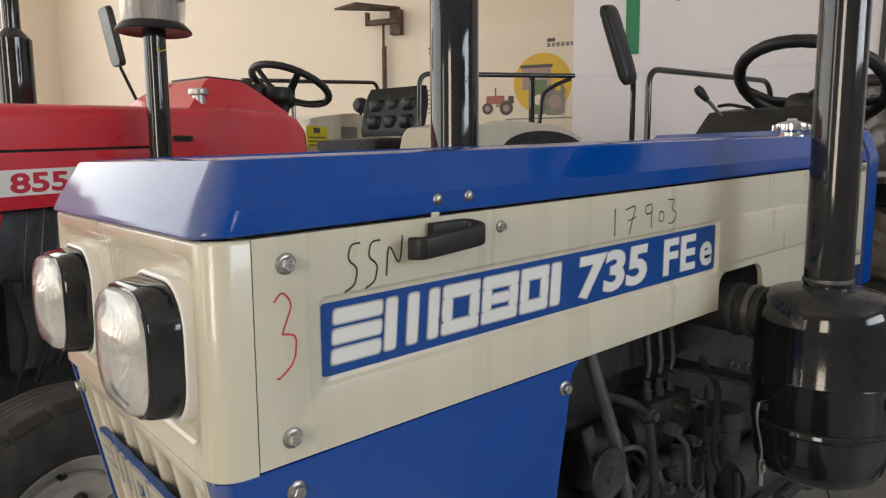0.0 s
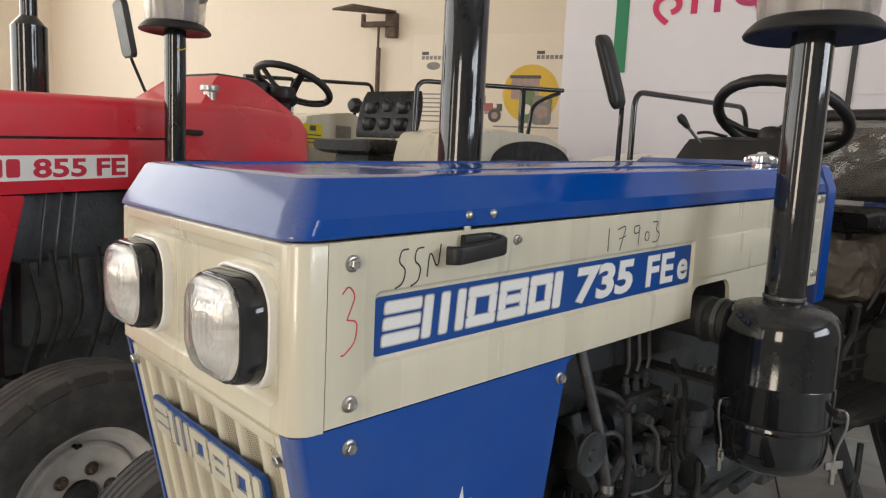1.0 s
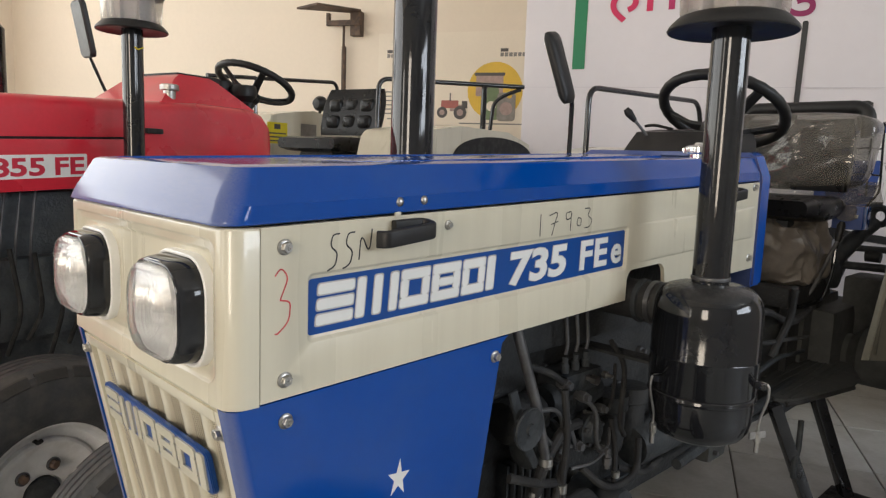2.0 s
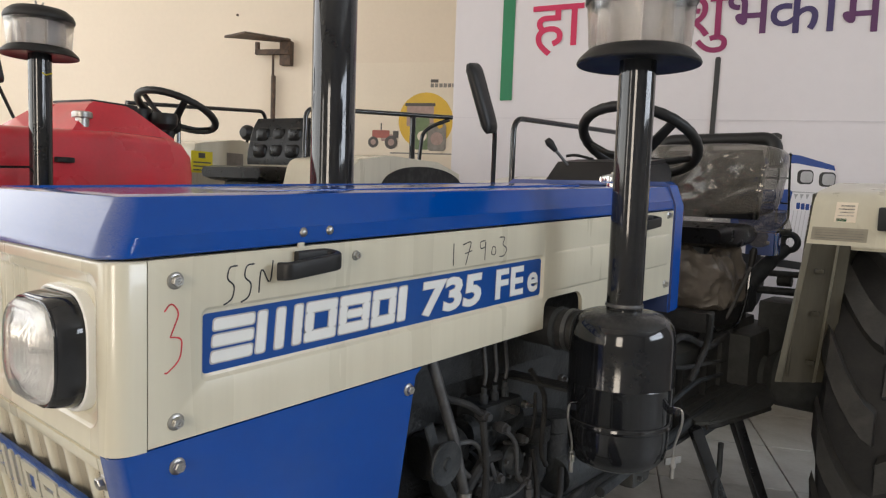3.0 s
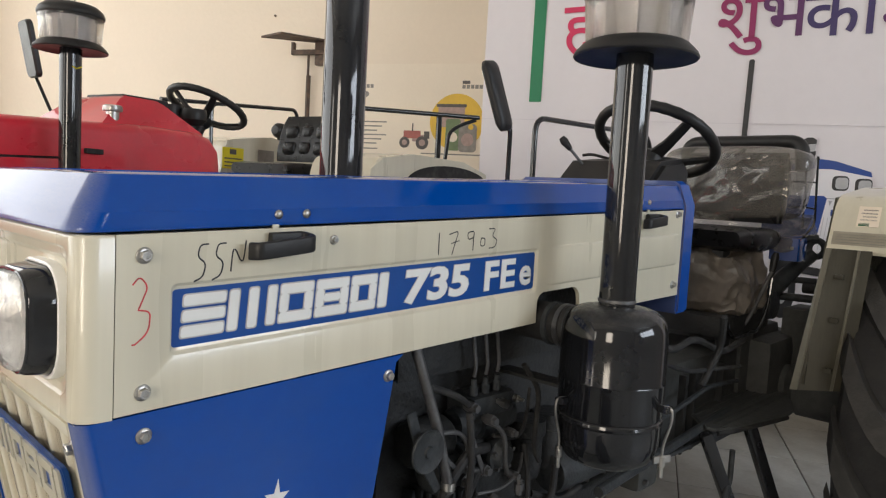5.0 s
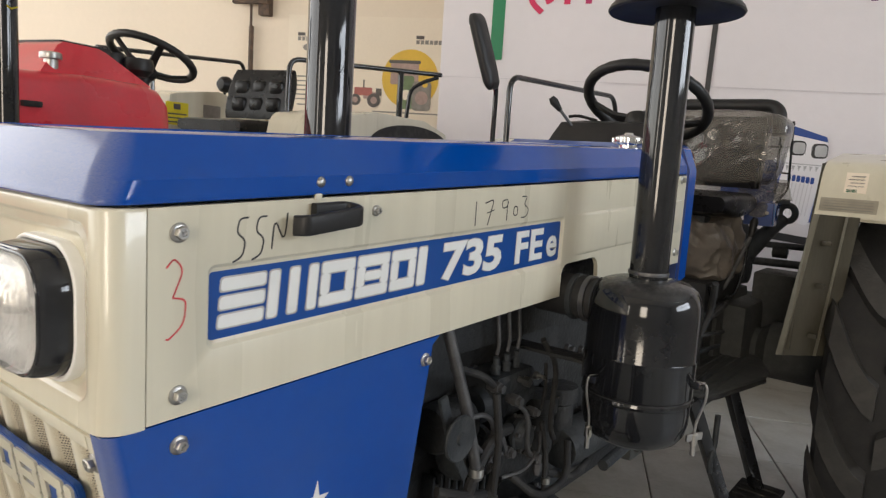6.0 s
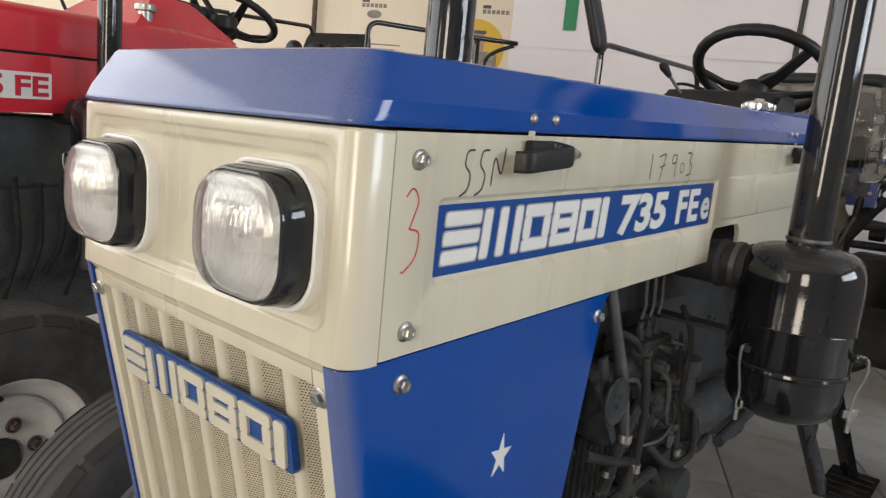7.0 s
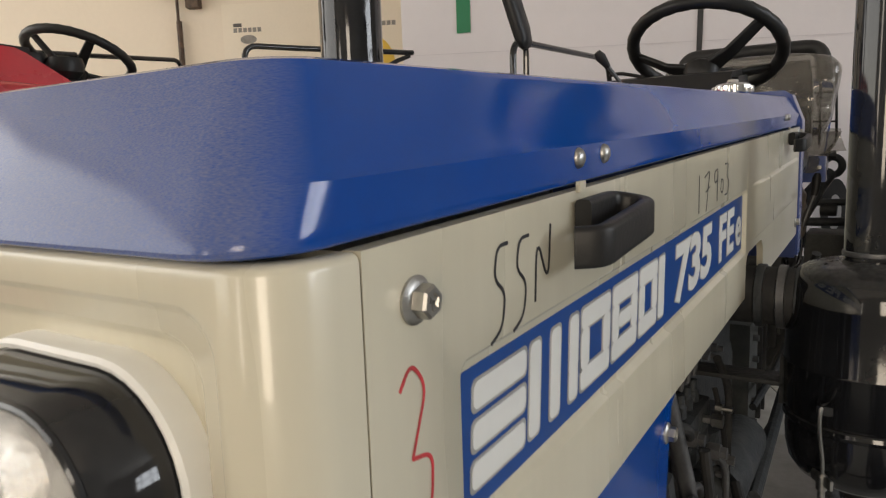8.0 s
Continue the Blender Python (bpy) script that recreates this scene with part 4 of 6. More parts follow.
# filler cap on the bonnet
bm = lathe([(0.024, 1.383), (0.024, 1.398), (0.036, 1.400), (0.037, 1.404), (0.036, 1.416), (0.031, 1.420), (0.012, 1.424), (0.010, 1.429), (0.0, 1.430)], 24, "z", (1.605, 0.684, 0))
cap = part("filler_cap", bm, CHROME, tractor, "ribbed chrome filler cap")
for k in range(12):
    a = 2 * math.pi * k / 12
    own = box(0.033, 0.040, -0.004, 0.004, 1.402, 1.415, 0.001)
    own.transform(Matrix.Translation((1.605, 0.684, 0)) @ Matrix.Rotation(a, 4, "Z"))
    part("grip_rib", own, CHROME, cap)

# engine and frame, dark and oily
engine = part("engine_block", box(0.80, 1.75, 0.70, 0.98, 0.52, 0.98, 0.015, box(0.84, 1.70, 0.69, 0.99, 0.98, 1.05, 0.012)), GRIME, tractor, "dark oily engine block")
part("front_frame", box(0.37, 0.90, 0.64, 0.70, 0.42, 0.56, 0.006, box(0.37, 0.90, 0.98, 1.04, 0.42, 0.56, 0.006, box(0.37, 0.43, 0.64, 1.04, 0.42, 0.56, 0.006))), ENGINE, tractor)
part("radiator", box(0.44, 0.52, 0.60, 1.08, 0.56, 1.20, 0.01), ENGINE, tractor)
gearbox = part("gearbox", box(1.75, 2.62, 0.70, 0.98, 0.52, 0.84, 0.03, box(1.78, 1.90, 0.66, 1.02, 0.50, 0.88, 0.02, box(2.55, 2.95, 0.68, 1.00, 0.52, 0.90, 0.04))), DUSTY, tractor, "dusty dark gearbox casting")
part("rear_housing", box(2.62, 3.05, 0.60, 1.08, 0.62, 0.86, 0.04, lathe([(0.11, -0.52), (0.11, -0.30), (0.075, -0.26), (0.075, 0.26), (0.11, 0.30), (0.11, 0.52)], 20, "y", (2.80, MID, 0.68))), DUSTY, tractor)
for k in (0, 2, 3, 6):
    part("casting_rib", box(1.93 + 0.075 * k, 1.945 + 0.075 * k, 0.676, 0.702, 0.54, 0.80, 0.003), GRIME, gearbox)
for k in range(7):
    part("flange_bolt", lathe([(0.0, -0.012), (0.008, -0.011), (0.008, 0.004)], 6, "y", (1.81 + 0.0 * k, 0.658, 0.53 + 0.052 * k)), DULL_STEEL, gearbox)
part("clutch_rod", tube(bend([(1.62, 0.63, 0.74), (1.86, 0.625, 0.73), (2.10, 0.61, 0.78), (2.34, 0.61, 0.76)], 0.06), 0.008, 8), ENGINE, gearbox)
part("brake_rod", tube(bend([(1.70, 0.64, 0.60), (2.02, 0.62, 0.60), (2.45, 0.60, 0.64)], 0.06), 0.007, 8), ENGINE, gearbox)
part("wiring_loom", tube(bend([(1.66, 0.60, 0.98), (1.80, 0.60, 0.93), (1.98, 0.62, 0.95), (2.16, 0.60, 0.88), (2.36, 0.61, 0.90)], 0.07), 0.011, 8), BLACK_RUBBER, gearbox)
part("wiring_loom", tube(bend([(1.70, 0.61, 0.92), (1.90, 0.59, 0.86), (2.08, 0.60, 0.84), (2.30, 0.59, 0.82)], 0.07), 0.007, 8), BLACK_RUBBER, gearbox)
part("pedal_arm", tube(bend([(2.02, 0.60, 0.80), (2.07, 0.57, 0.92), (2.02, 0.55, 1.02)], 0.04), 0.011, 8), GRIME, gearbox)
part("seat_frame", box(2.30, 2.74, 0.66, 1.00, 0.90, 0.97, 0.012, box(2.34, 2.40, 0.67, 0.70, 0.84, 0.92, 0.004, box(2.62, 2.68, 0.67, 0.70, 0.86, 0.92, 0.004))), GRIME, tractor, "black seat frame over the gearbox")
part("wire_loop", tube(bend([(2.30, 0.650, 0.96), (2.34, 0.645, 0.90), (2.58, 0.640, 0.90), (2.66, 0.640, 0.99), (2.68, 0.640, 1.12)], 0.05), 0.006, 8), BLACK_GLOSS, tractor)
rng = random.Random(4)
for k in range(3):
    x = 0.98 + 0.16 * k
    part("injector", lathe([(0.02, 0), (0.022, 0.03), (0.012, 0.035), (0.012, 0.07), (0.0, 0.072)], 12, "z", (x, 0.74, 1.045)), DULL_STEEL, engine)
pump = part("injection_pump", lathe([(0.0, -0.085), (0.030, -0.083), (0.036, -0.070), (0.036, -0.030), (0.043, -0.026), (0.043, 0.050), (0.034, 0.054), (0.034, 0.088), (0.0, 0.090)], 22, "x", (1.035, 0.655, 0.880), box(0.970, 1.100, 0.612, 0.690, 0.895, 0.940, 0.012, box(0.985, 1.075, 0.628, 0.690, 0.780, 0.850, 0.014))), ENGINE, tractor, "dark fuel injection pump")
for k in range(3):
    x = 0.985 + 0.036 * k
    part("pump_outlet", lathe([(0.009, 0), (0.009, 0.016), (0.006, 0.020), (0.006, 0.032), (0.0, 0.033)], 10, "z", (x, 0.63, 0.942)), ENGINE, pump)
    part("fuel_pipe", tube(bend([(x, 0.63, 0.98), (x, 0.626, 1.00), (x - 0.030, 0.622, 1.13), (0.98 + 0.16 * k, 0.73, 1.14)], 0.02), 0.0038, 8), DULL_STEEL, pump)
part("fuel_filter", lathe([(0.0, 0.70), (0.032, 0.705), (0.038, 0.72), (0.038, 0.80), (0.044, 0.805), (0.044, 0.84), (0.0, 0.842)], 20, "z", (1.22, 0.665, 0)), GRIME, tractor)
part("fuel_filter", lathe([(0.0, 0.70), (0.032, 0.705), (0.038, 0.72), (0.038, 0.80), (0.044, 0.805), (0.044, 0.84), (0.0, 0.842)], 20, "z", (1.31, 0.665, 0)), GRIME, tractor)
part("banjo_bolt", lathe([(0.010, 0), (0.010, 0.014), (0.006, 0.016), (0.006, 0.026)], 6, "y", (1.040, 0.585, 0.925)), STEEL, pump)
part("stay_rod", tube([(0.790, 0.605, 1.075), (0.838, 0.585, 0.92), (0.875, 0.58, 0.79)], 0.0100, 12), DULL_STEEL, tractor, "grey steel stay rod")
part("alternator", lathe([(0.0, -0.06), (0.040, -0.06), (0.046, -0.05), (0.046, 0.03), (0.03, 0.05), (0.0, 0.05)], 24, "x", (0.90, 0.665, 0.86)), GRIME, tractor)
pul = lathe([(0.0, -0.006), (0.010, -0.008), (0.012, -0.004), (0.033, -0.003), (0.038, -0.005), (0.040, -0.002), (0.038, 0.003), (0.0, 0.004)], 28, "y", (0.806, 0.575, 0.885))
part("pulley", pul, ENGINE, tractor, "dusty grey pressed-steel pulley")
part("hose", tube(bend([(0.86, 0.60, 0.70), (0.87, 0.585, 0.80), (0.94, 0.59, 0.85), (1.0, 0.60, 0.84)], 0.04), 0.011, 10), BLACK_RUBBER, tractor)
part("hose", tube(bend([(0.82, 0.61, 0.62), (0.90, 0.58, 0.66), (0.92, 0.58, 0.76), (0.98, 0.60, 0.80)], 0.05), 0.009, 10), BLACK_RUBBER, tractor)
part("hose", tube(bend([(1.02, 0.60, 0.74), (1.08, 0.57, 0.68), (1.20, 0.57, 0.68), (1.25, 0.60, 0.74)], 0.05), 0.008, 10), BLACK_RUBBER, tractor)
part("oil_filter", lathe([(0.0, -0.09), (0.042, -0.085), (0.046, -0.07), (0.046, 0.03), (0.03, 0.04), (0.0, 0.04)], 20, "y", (1.12, 0.64, 0.63)), ENGINE, tractor)
part("starter_motor", lathe([(0.0, -0.14), (0.045, -0.135), (0.05, -0.12), (0.05, 0.12), (0.04, 0.135), (0.0, 0.14)], 20, "x", (1.42, 0.64, 0.70)), ENGINE, tractor)
part("clamp", lathe([(0.012, -0.006), (0.014, -0.005), (0.014, 0.005), (0.012, 0.006)], 14, "z", (0.865, 0.598, 0.735)), STEEL, tractor)
for k in range(14):
    x, z = rng.uniform(0.84, 1.60), rng.uniform(0.58, 0.96)
    part("engine_stud", lathe([(0.0, -0.024), (0.006, -0.023), (0.006, -0.012), (0.010, -0.011), (0.010, 0.002)], 6, "y", (x, 0.700, z)), DULL_STEEL, engine)

# pipes, unions and brackets round the pump
def union(x, y, z, axis="z", r=0.011):
    part("pipe_union", lathe([(0.0, -0.016), (r * 0.7, -0.016), (r * 0.7, -0.008), (r, -0.008), (r, 0.008), (r * 0.7, 0.009), (r * 0.7, 0.018), (0.0, 0.018)], 6, axis, (x, y, z)), DULL_STEEL, engine)


def engine_pipe(r, mat, *pts):
    part("engine_pipe", tube(bend(list(pts), 0.03, 4), r, 10), mat, engine)


engine_pipe(0.007, BLACK_RUBBER, (0.83, 0.615, 0.99), (0.9, 0.6, 0.965), (0.955, 0.61, 0.93))
engine_pipe(0.006, DULL_STEEL, (0.84, 0.6, 0.96), (0.845, 0.592, 0.88), (0.9, 0.59, 0.82), (0.985, 0.595, 0.8))
engine_pipe(0.005, DULL_STEEL, (0.99, 0.59, 0.9), (1.03, 0.578, 0.87), (1.04, 0.58, 0.79), (1.07, 0.585, 0.77))
engine_pipe(0.011, BLACK_RUBBER, (0.86, 0.6, 0.66), (0.93, 0.575, 0.7), (1.01, 0.58, 0.7), (1.06, 0.59, 0.66))
engine_pipe(0.009, BLACK_RUBBER, (0.8, 0.61, 0.78), (0.86, 0.585, 0.76), (0.93, 0.588, 0.74), (0.96, 0.6, 0.7))
engine_pipe(0.006, BLACK_RUBBER, (1.12, 0.61, 0.99), (1.17, 0.6, 0.93), (1.16, 0.6, 0.8), (1.2, 0.61, 0.76))
engine_pipe(0.008, BLACK_RUBBER, (1.16, 0.6, 0.7), (1.26, 0.585, 0.66), (1.36, 0.6, 0.66))
engine_pipe(0.012, BLACK_RUBBER, (0.88, 0.63, 0.6), (0.96, 0.6, 0.62), (1.08, 0.6, 0.6))
engine_pipe(0.0045, DULL_STEEL, (0.835, 0.59, 0.905), (0.90, 0.585, 0.90), (0.935, 0.59, 0.86), (0.94, 0.60, 0.78))
engine_pipe(0.007, BLACK_RUBBER, (0.925, 0.585, 0.93), (0.93, 0.575, 0.84), (0.92, 0.575, 0.74), (0.95, 0.585, 0.66))
engine_pipe(0.0035, DULL_STEEL, (0.96, 0.585, 0.76), (1.03, 0.575, 0.755), (1.09, 0.58, 0.775), (1.12, 0.60, 0.80))
engine_pipe(0.004, BLACK_RUBBER, (1.02, 0.60, 0.86), (1.09, 0.588, 0.84), (1.13, 0.60, 0.88), (1.16, 0.62, 0.93))
engine_pipe(0.006, BLACK_RUBBER, (1.125, 0.60, 0.82), (1.13, 0.585, 0.74), (1.12, 0.58, 0.66), (1.13, 0.59, 0.58))
part("hose_clip", lathe([(0.0085, -0.009), (0.0105, -0.008), (0.0105, 0.008), (0.0085, 0.009)], 14, "z", (0.921, 0.576, 0.735)), STEEL, engine)
part("hose_clip", lathe([(0.0075, -0.007), (0.0095, -0.006), (0.0095, 0.006), (0.0075, 0.007)], 14, "z", (1.126, 0.581, 0.70)), STEEL, engine)
part("rod_clamp", lathe([(0.0105, -0.008), (0.0135, -0.007), (0.0135, 0.007), (0.0105, 0.008)], 14, "z", (0.872, 0.581, 0.803)), STEEL, engine, "bright steel clamp")
part("pump_bolt", lathe([(0.0, -0.020), (0.004, -0.019), (0.004, -0.006), (0.008, -0.005), (0.008, 0.004)], 8, "y", (1.088, 0.600, 0.925)), STEEL, engine)
for x, y, z, ax in ((0.957, 0.607, 0.928, "y"), (0.987, 0.592, 0.80, "y"), (1.072, 0.584, 0.77, "y"), (0.99, 0.586, 0.902, "y"), (1.10, 0.588, 0.735, "z"), (1.06, 0.588, 0.862, "y"), (0.93, 0.60, 0.79, "y")):
    union(x, y, z, ax, 0.010 if x > 1.05 else 0.012)
part("pump_governor", lathe([(0.0, -0.045), (0.034, -0.045), (0.040, -0.036), (0.040, 0.02), (0.052, 0.022), (0.052, 0.034), (0.0, 0.036)], 22, "x", (0.925, 0.645, 0.80)), ENGINE, engine)
part("lift_pump", lathe([(0.0, -0.030), (0.022, -0.028), (0.030, -0.016), (0.036, -0.014), (0.036, -0.006), (0.028, 0.0), (0.028, 0.04)], 18, "y", (1.045, 0.610, 0.815)), ENGINE, engine)
for k in range(5):
    a = 2 * math.pi * k / 5
    part("cover_bolt", lathe([(0.0, -0.004), (0.0045, -0.004), (0.0045, 0.004)], 6, "y", (1.045 + 0.030 * math.sin(a), 0.590, 0.815 + 0.030 * math.cos(a))), DULL_STEEL, engine)
part("pump_lever", prism([(0.93, 0.885), (0.945, 0.880), (0.985, 0.80), (0.975, 0.795)], 0.586, 0.592, "xz", 0.001), DULL_STEEL, engine)
part("adjuster_bracket", prism([(0.765, 0.955), (0.785, 0.960), (0.825, 0.86), (0.86, 0.80), (0.845, 0.792), (0.805, 0.85)], 0.588, 0.594, "xz", 0.001), ENGINE, engine)
for k in range(9):
    part("cooling_fin", box(0.87 + 0.024 * k, 0.877 + 0.024 * k, 0.672, 0.70, 0.62, 0.76, 0.001), ENGINE, engine)
part("sump_flange", box(0.82, 1.72, 0.675, 1.0, 0.585, 0.600, 0.003), ENGINE, engine)
for k in range(10):
    part("flange_bolt", lathe([(0.0, -0.006), (0.007, -0.006), (0.007, 0.004)], 6, "z", (0.85 + 0.085 * k, 0.683, 0.604)), DULL_STEEL, engine)
# dark sheet added behind the notch to stand for the bonnet's inner shade
part("dark_backdrop", box(0.80, 1.62, 0.655, 0.661, 0.99, 1.27, 0.002), GRIME, tractor)
part("lift_rod", tube([(1.45, 0.60, 0.62), (2.3, 0.62, 0.66)], 0.014, 10), ENGINE, tractor)


# ---------------------------------------------------------------- wheels
def wheel_parts(parent, c, radius, width, rim, lugs=0, ribs=False, mat=None):
    """A tyre with a rim and hub, turned about y."""
    h = width / 2
    d = radius - rim
    prof = [(rim, -h * 0.62), (rim + d * 0.12, -h * 0.86), (rim + d * 0.45, -h), (rim + d * 0.75, -h * 0.97), (radius - d * 0.10, -h * 0.86), (radius - 0.004, -h * 0.6)]
    if ribs:
        for a in (-0.42, -0.14, 0.14, 0.42):
            prof += [(radius, h * (a - 0.11)), (radius + 0.003, h * (a - 0.09)), (radius + 0.003, h * (a + 0.09)), (radius, h * (a + 0.11)), (radius - 0.012, h * (a + 0.13)), (radius - 0.012, h * (a + 0.15))]
    prof += [(r, -y) for r, y in prof[5::-1]]
    tyre = part("tyre", lathe(prof, 64, "y", c, caps=False), TYRE if ribs else TYRE_DARK, parent, "dusty black ribbed front tyre" if ribs else "black lugged rear tyre")
    for k in range(lugs):
        a0 = 2 * math.pi * k / lugs
        for s in (-1, 1):
            rows = []
            for i in range(7):
                t = i / 6
                y = s * h * (0.04 + 0.98 * t)
                a = a0 + (math.pi / lugs if s > 0 else 0) + 0.40 * t ** 1.5
                top = radius + 0.042 - (0.014 * t * t) - (0.06 * max(0, t - 0.8) / 0.2)
                low = radius - 0.012 - 0.05 * max(0, t - 0.75) / 0.25
                w0, w1 = 0.056 + 0.016 * t, 0.043 + 0.012 * t
                row = []
                for r, w in ((low, -w0), (top, -w1), (top, w1), (low, w0)):
                    ang = a + w / radius
                    row.append((c[0] + r * math.sin(ang), c[1] + y, c[2] + r * math.cos(ang)))
                rows.append(row)
            part("lug", loft(rows), LUG, tyre)
    m = mat or WHEEL_SILVER
    rimob = part("rim", lathe([(rim + 0.004, h * 0.60), (rim - 0.004, h * 0.2), (rim + 0.002, -h * 0.30), (rim + 0.010, -h * 0.60), (rim + 0.013, -h * 0.66), (rim + 0.010, -h * 0.71), (rim + 0.004, -h * 0.70), (rim - 0.004, -h * 0.62), (rim - 0.009, -h * 0.50), (rim - 0.013, -h * 0.34), (rim - 0.020, -h * 0.28), (rim * 0.825, -h * 0.24), (rim * 0.815, -h * 0.17), (rim * 0.800, -h * 0.17),
                               (rim * 0.785, -h * 0.30), (rim * 0.755, -h * 0.36), (rim * 0.70, -h * 0.34), (rim * 0.62, -h * 0.22), (rim * 0.56, -h * 0.17), (rim * 0.28, -h * 0.17), (rim * 0.26, -h * 0.10), (rim * 0.26, h * 0.10)], 56, "y", c, caps=False), m, parent, "silver painted disc wheel")
    part("hub", lathe([(0.0, -h * 0.50), (rim * 0.14, -h * 0.48), (rim * 0.19, -h * 0.40), (rim * 0.215, -h * 0.24), (rim * 0.24, -h * 0.20), (rim * 0.25, -h * 0.14), (rim * 0.25, 0.02)], 28, "y", c), ENGINE, rimob)
    for k in range(6):
        a = 2 * math.pi * (k + 0.35) / 6
        q = (c[0] + rim * 0.42 * math.sin(a), c[1] - h * 0.17, c[2] + rim * 0.42 * math.cos(a))
        part("nut_cup", lathe([(rim * 0.098, 0.003), (rim * 0.094, -0.004), (rim * 0.078, -0.006), (rim * 0.066, -0.003)], 20, "y", q, caps=False), DULL_STEEL, rimob)
        part("wheel_nut", lathe([(0.0, -0.018), (rim * 0.05, -0.017), (rim * 0.066, -0.012), (rim * 0.066, 0.006)], 6, "y", q), RUST, rimob)
    part("valve", tube([(c[0] - rim * 0.10, c[1] - h * 0.17, c[2] + rim * 0.81), (c[0] - rim * 0.09, c[1] - h * 0.38, c[2] + rim * 0.79), (c[0] - rim * 0.07, c[1] - h * 0.50, c[2] + rim * 0.83)], 0.006, 8), BLACK_RUBBER, rimob)
    if ribs:
        for s in (-1, 1):
            for k in range(22):
                a = 2 * math.pi * k / 22
                rows = []
                for i in range(4):
                    g = a + (i / 3 - 0.5) * 0.235
                    rows.append([(c[0] + r * math.sin(g), c[1] + s * y, c[2] + r * math.cos(g)) for r, y in ((radius - d * 0.22, h * 0.93), (radius - d * 0.20, h * 0.985), (radius - d * 0.06, h * 0.86), (radius - d * 0.05, h * 0.78))])
                part("shoulder_block", loft(rows), LUG, tyre)


for y in (0.23, 1.45):
    w = part("front_wheel", box(0.525, 0.565, min(y, MID) + 0.02, max(y, MID) - 0.02, 0.335, 0.375, 0.006), ENGINE, tractor)
    wheel_parts(w, (0.545, y, 0.352), 0.352, 0.165, 0.200, ribs=True)
for y in (0.115, 2 * MID - 0.115):
    w = part("rear_wheel", lathe([(0.05, -0.12), (0.05, 0.12)], 20, "y", (2.80, (y + MID) / 2 * 0.4 + y * 0.6, 0.665)), ENGINE, tractor)
    wheel_parts(w, (2.80, y, 0.665), 0.635, 0.34, 0.36, lugs=15)


# ---------------------------------------------------------------- driving place
def steering_wheel(parent, c, lean, r=0.205, spokes=(-15, -115, 170), turn=0.0):
    """Rim, spokes, boss and column; lean is the angle of its axis from upright, to the rear."""
    m = Matrix.Translation(c) @ Matrix.Rotation(radians(lean), 4, "Y") @ Matrix.Rotation(radians(turn), 4, "Z")
    bm = bmesh.new()
    n = 60
    pts = [(r * math.cos(2 * math.pi * k / n), r * math.sin(2 * math.pi * k / n), 0) for k in range(n)]
    tube(pts, 0.017, 12, bm, cyclic=True, radii=[0.0178 if k % 2 else 0.0164 for k in range(n)])
    bm.transform(m)
    wh = part("steering_wheel", bm, BLACK_PLASTIC, parent, "black plastic steering wheel")
    for a in spokes:
        a = radians(a)
        bm = loft([[(x, y, z) for y, z in rsq(wd, 0.014, 0.005, 3, 0, zz)] for x, wd, zz in ((0.02, 0.05, -0.068), (0.09, 0.036, -0.050), (r - 0.01, 0.030, -0.002))])
        bm.transform(m @ Matrix.Rotation(a, 4, "Z"))
        part("spoke", bm, BLACK_PLASTIC, wh)
    bm = lathe([(0.0, -0.050), (0.034, -0.052), (0.046, -0.062), (0.046, -0.088), (0.036, -0.104), (0.030, -0.108), (0.028, -0.42), (0.0, -0.42)], 24)
    bm.transform(m)
    part("column", bm, BLACK_PLASTIC, wh)


steering_wheel(tractor, (2.060, MID - 0.004, 1.548), 31, r=0.188, spokes=(237, 303, 90))
part("instrument_console", prism([(1.83, 1.30), (1.85, 1.405), (1.93, 1.475), (2.06, 1.490), (2.10, 1.455), (2.08, 1.10), (1.90, 1.0), (1.83, 1.05)], MID - 0.11, MID + 0.235, "xz", 0.014), BLACK_PLASTIC, tractor, "black plastic instrument console")
lev = part("throttle_lever", tube(bend([(1.93, 1.01, 1.45), (1.885, 1.035, 1.50), (1.875, 1.045, 1.515)], 0.02), 0.005, 10), DULL_STEEL, tractor)
part("knob", tube([(1.880, 1.041, 1.508), (1.862, 1.055, 1.533), (1.855, 1.062, 1.545)], 0.012, 12, radii=[0.008, 0.014, 0.009]), BLACK_PLASTIC, lev)
part("stalk", tube(bend([(2.06, 1.00, 1.49), (2.04, 1.06, 1.505), (2.03, 1.09, 1.50)], 0.02), 0.005, 8), BLACK_PLASTIC, tractor)

# far handrail and mirror
part("handrail", tube(bend([(2.395, 1.575, 1.20), (2.395, 1.575, 1.690), (3.40, 1.575, 1.712), (3.52, 1.575, 1.40)], 0.07), 0.0125, 12), BLACK_GLOSS, tractor, "black tubular handrail on the fender")
up = Vector((-0.21, 0.24, 1.0)).normalized()
wd = Vector((0.993, 0.122, 0)); wd = (wd - up * wd.dot(up)).normalized()
nm = wd.cross(up)
MM = Matrix(((wd.x, up.x, nm.x, 1.730), (wd.y, up.y, nm.y, 1.240), (wd.z, up.z, nm.z, 1.672), (0, 0, 0, 1)))
bm = loft([[(a, b, z) for a, b in rsq(w, h, 0.020, 6)] for w, h, z in ((0.088, 0.222, -0.012), (0.100, 0.236, -0.006), (0.100, 0.236, 0.004), (0.086, 0.220, 0.012), (0.050, 0.170, 0.019))])
for v in bm.verts:
    v.co.x *= 1.0 - 0.30 * max(0.0, -v.co.y - 0.02) / 0.10 - 0.22 * max(0.0, v.co.y - 0.02) / 0.10
bm.transform(MM)
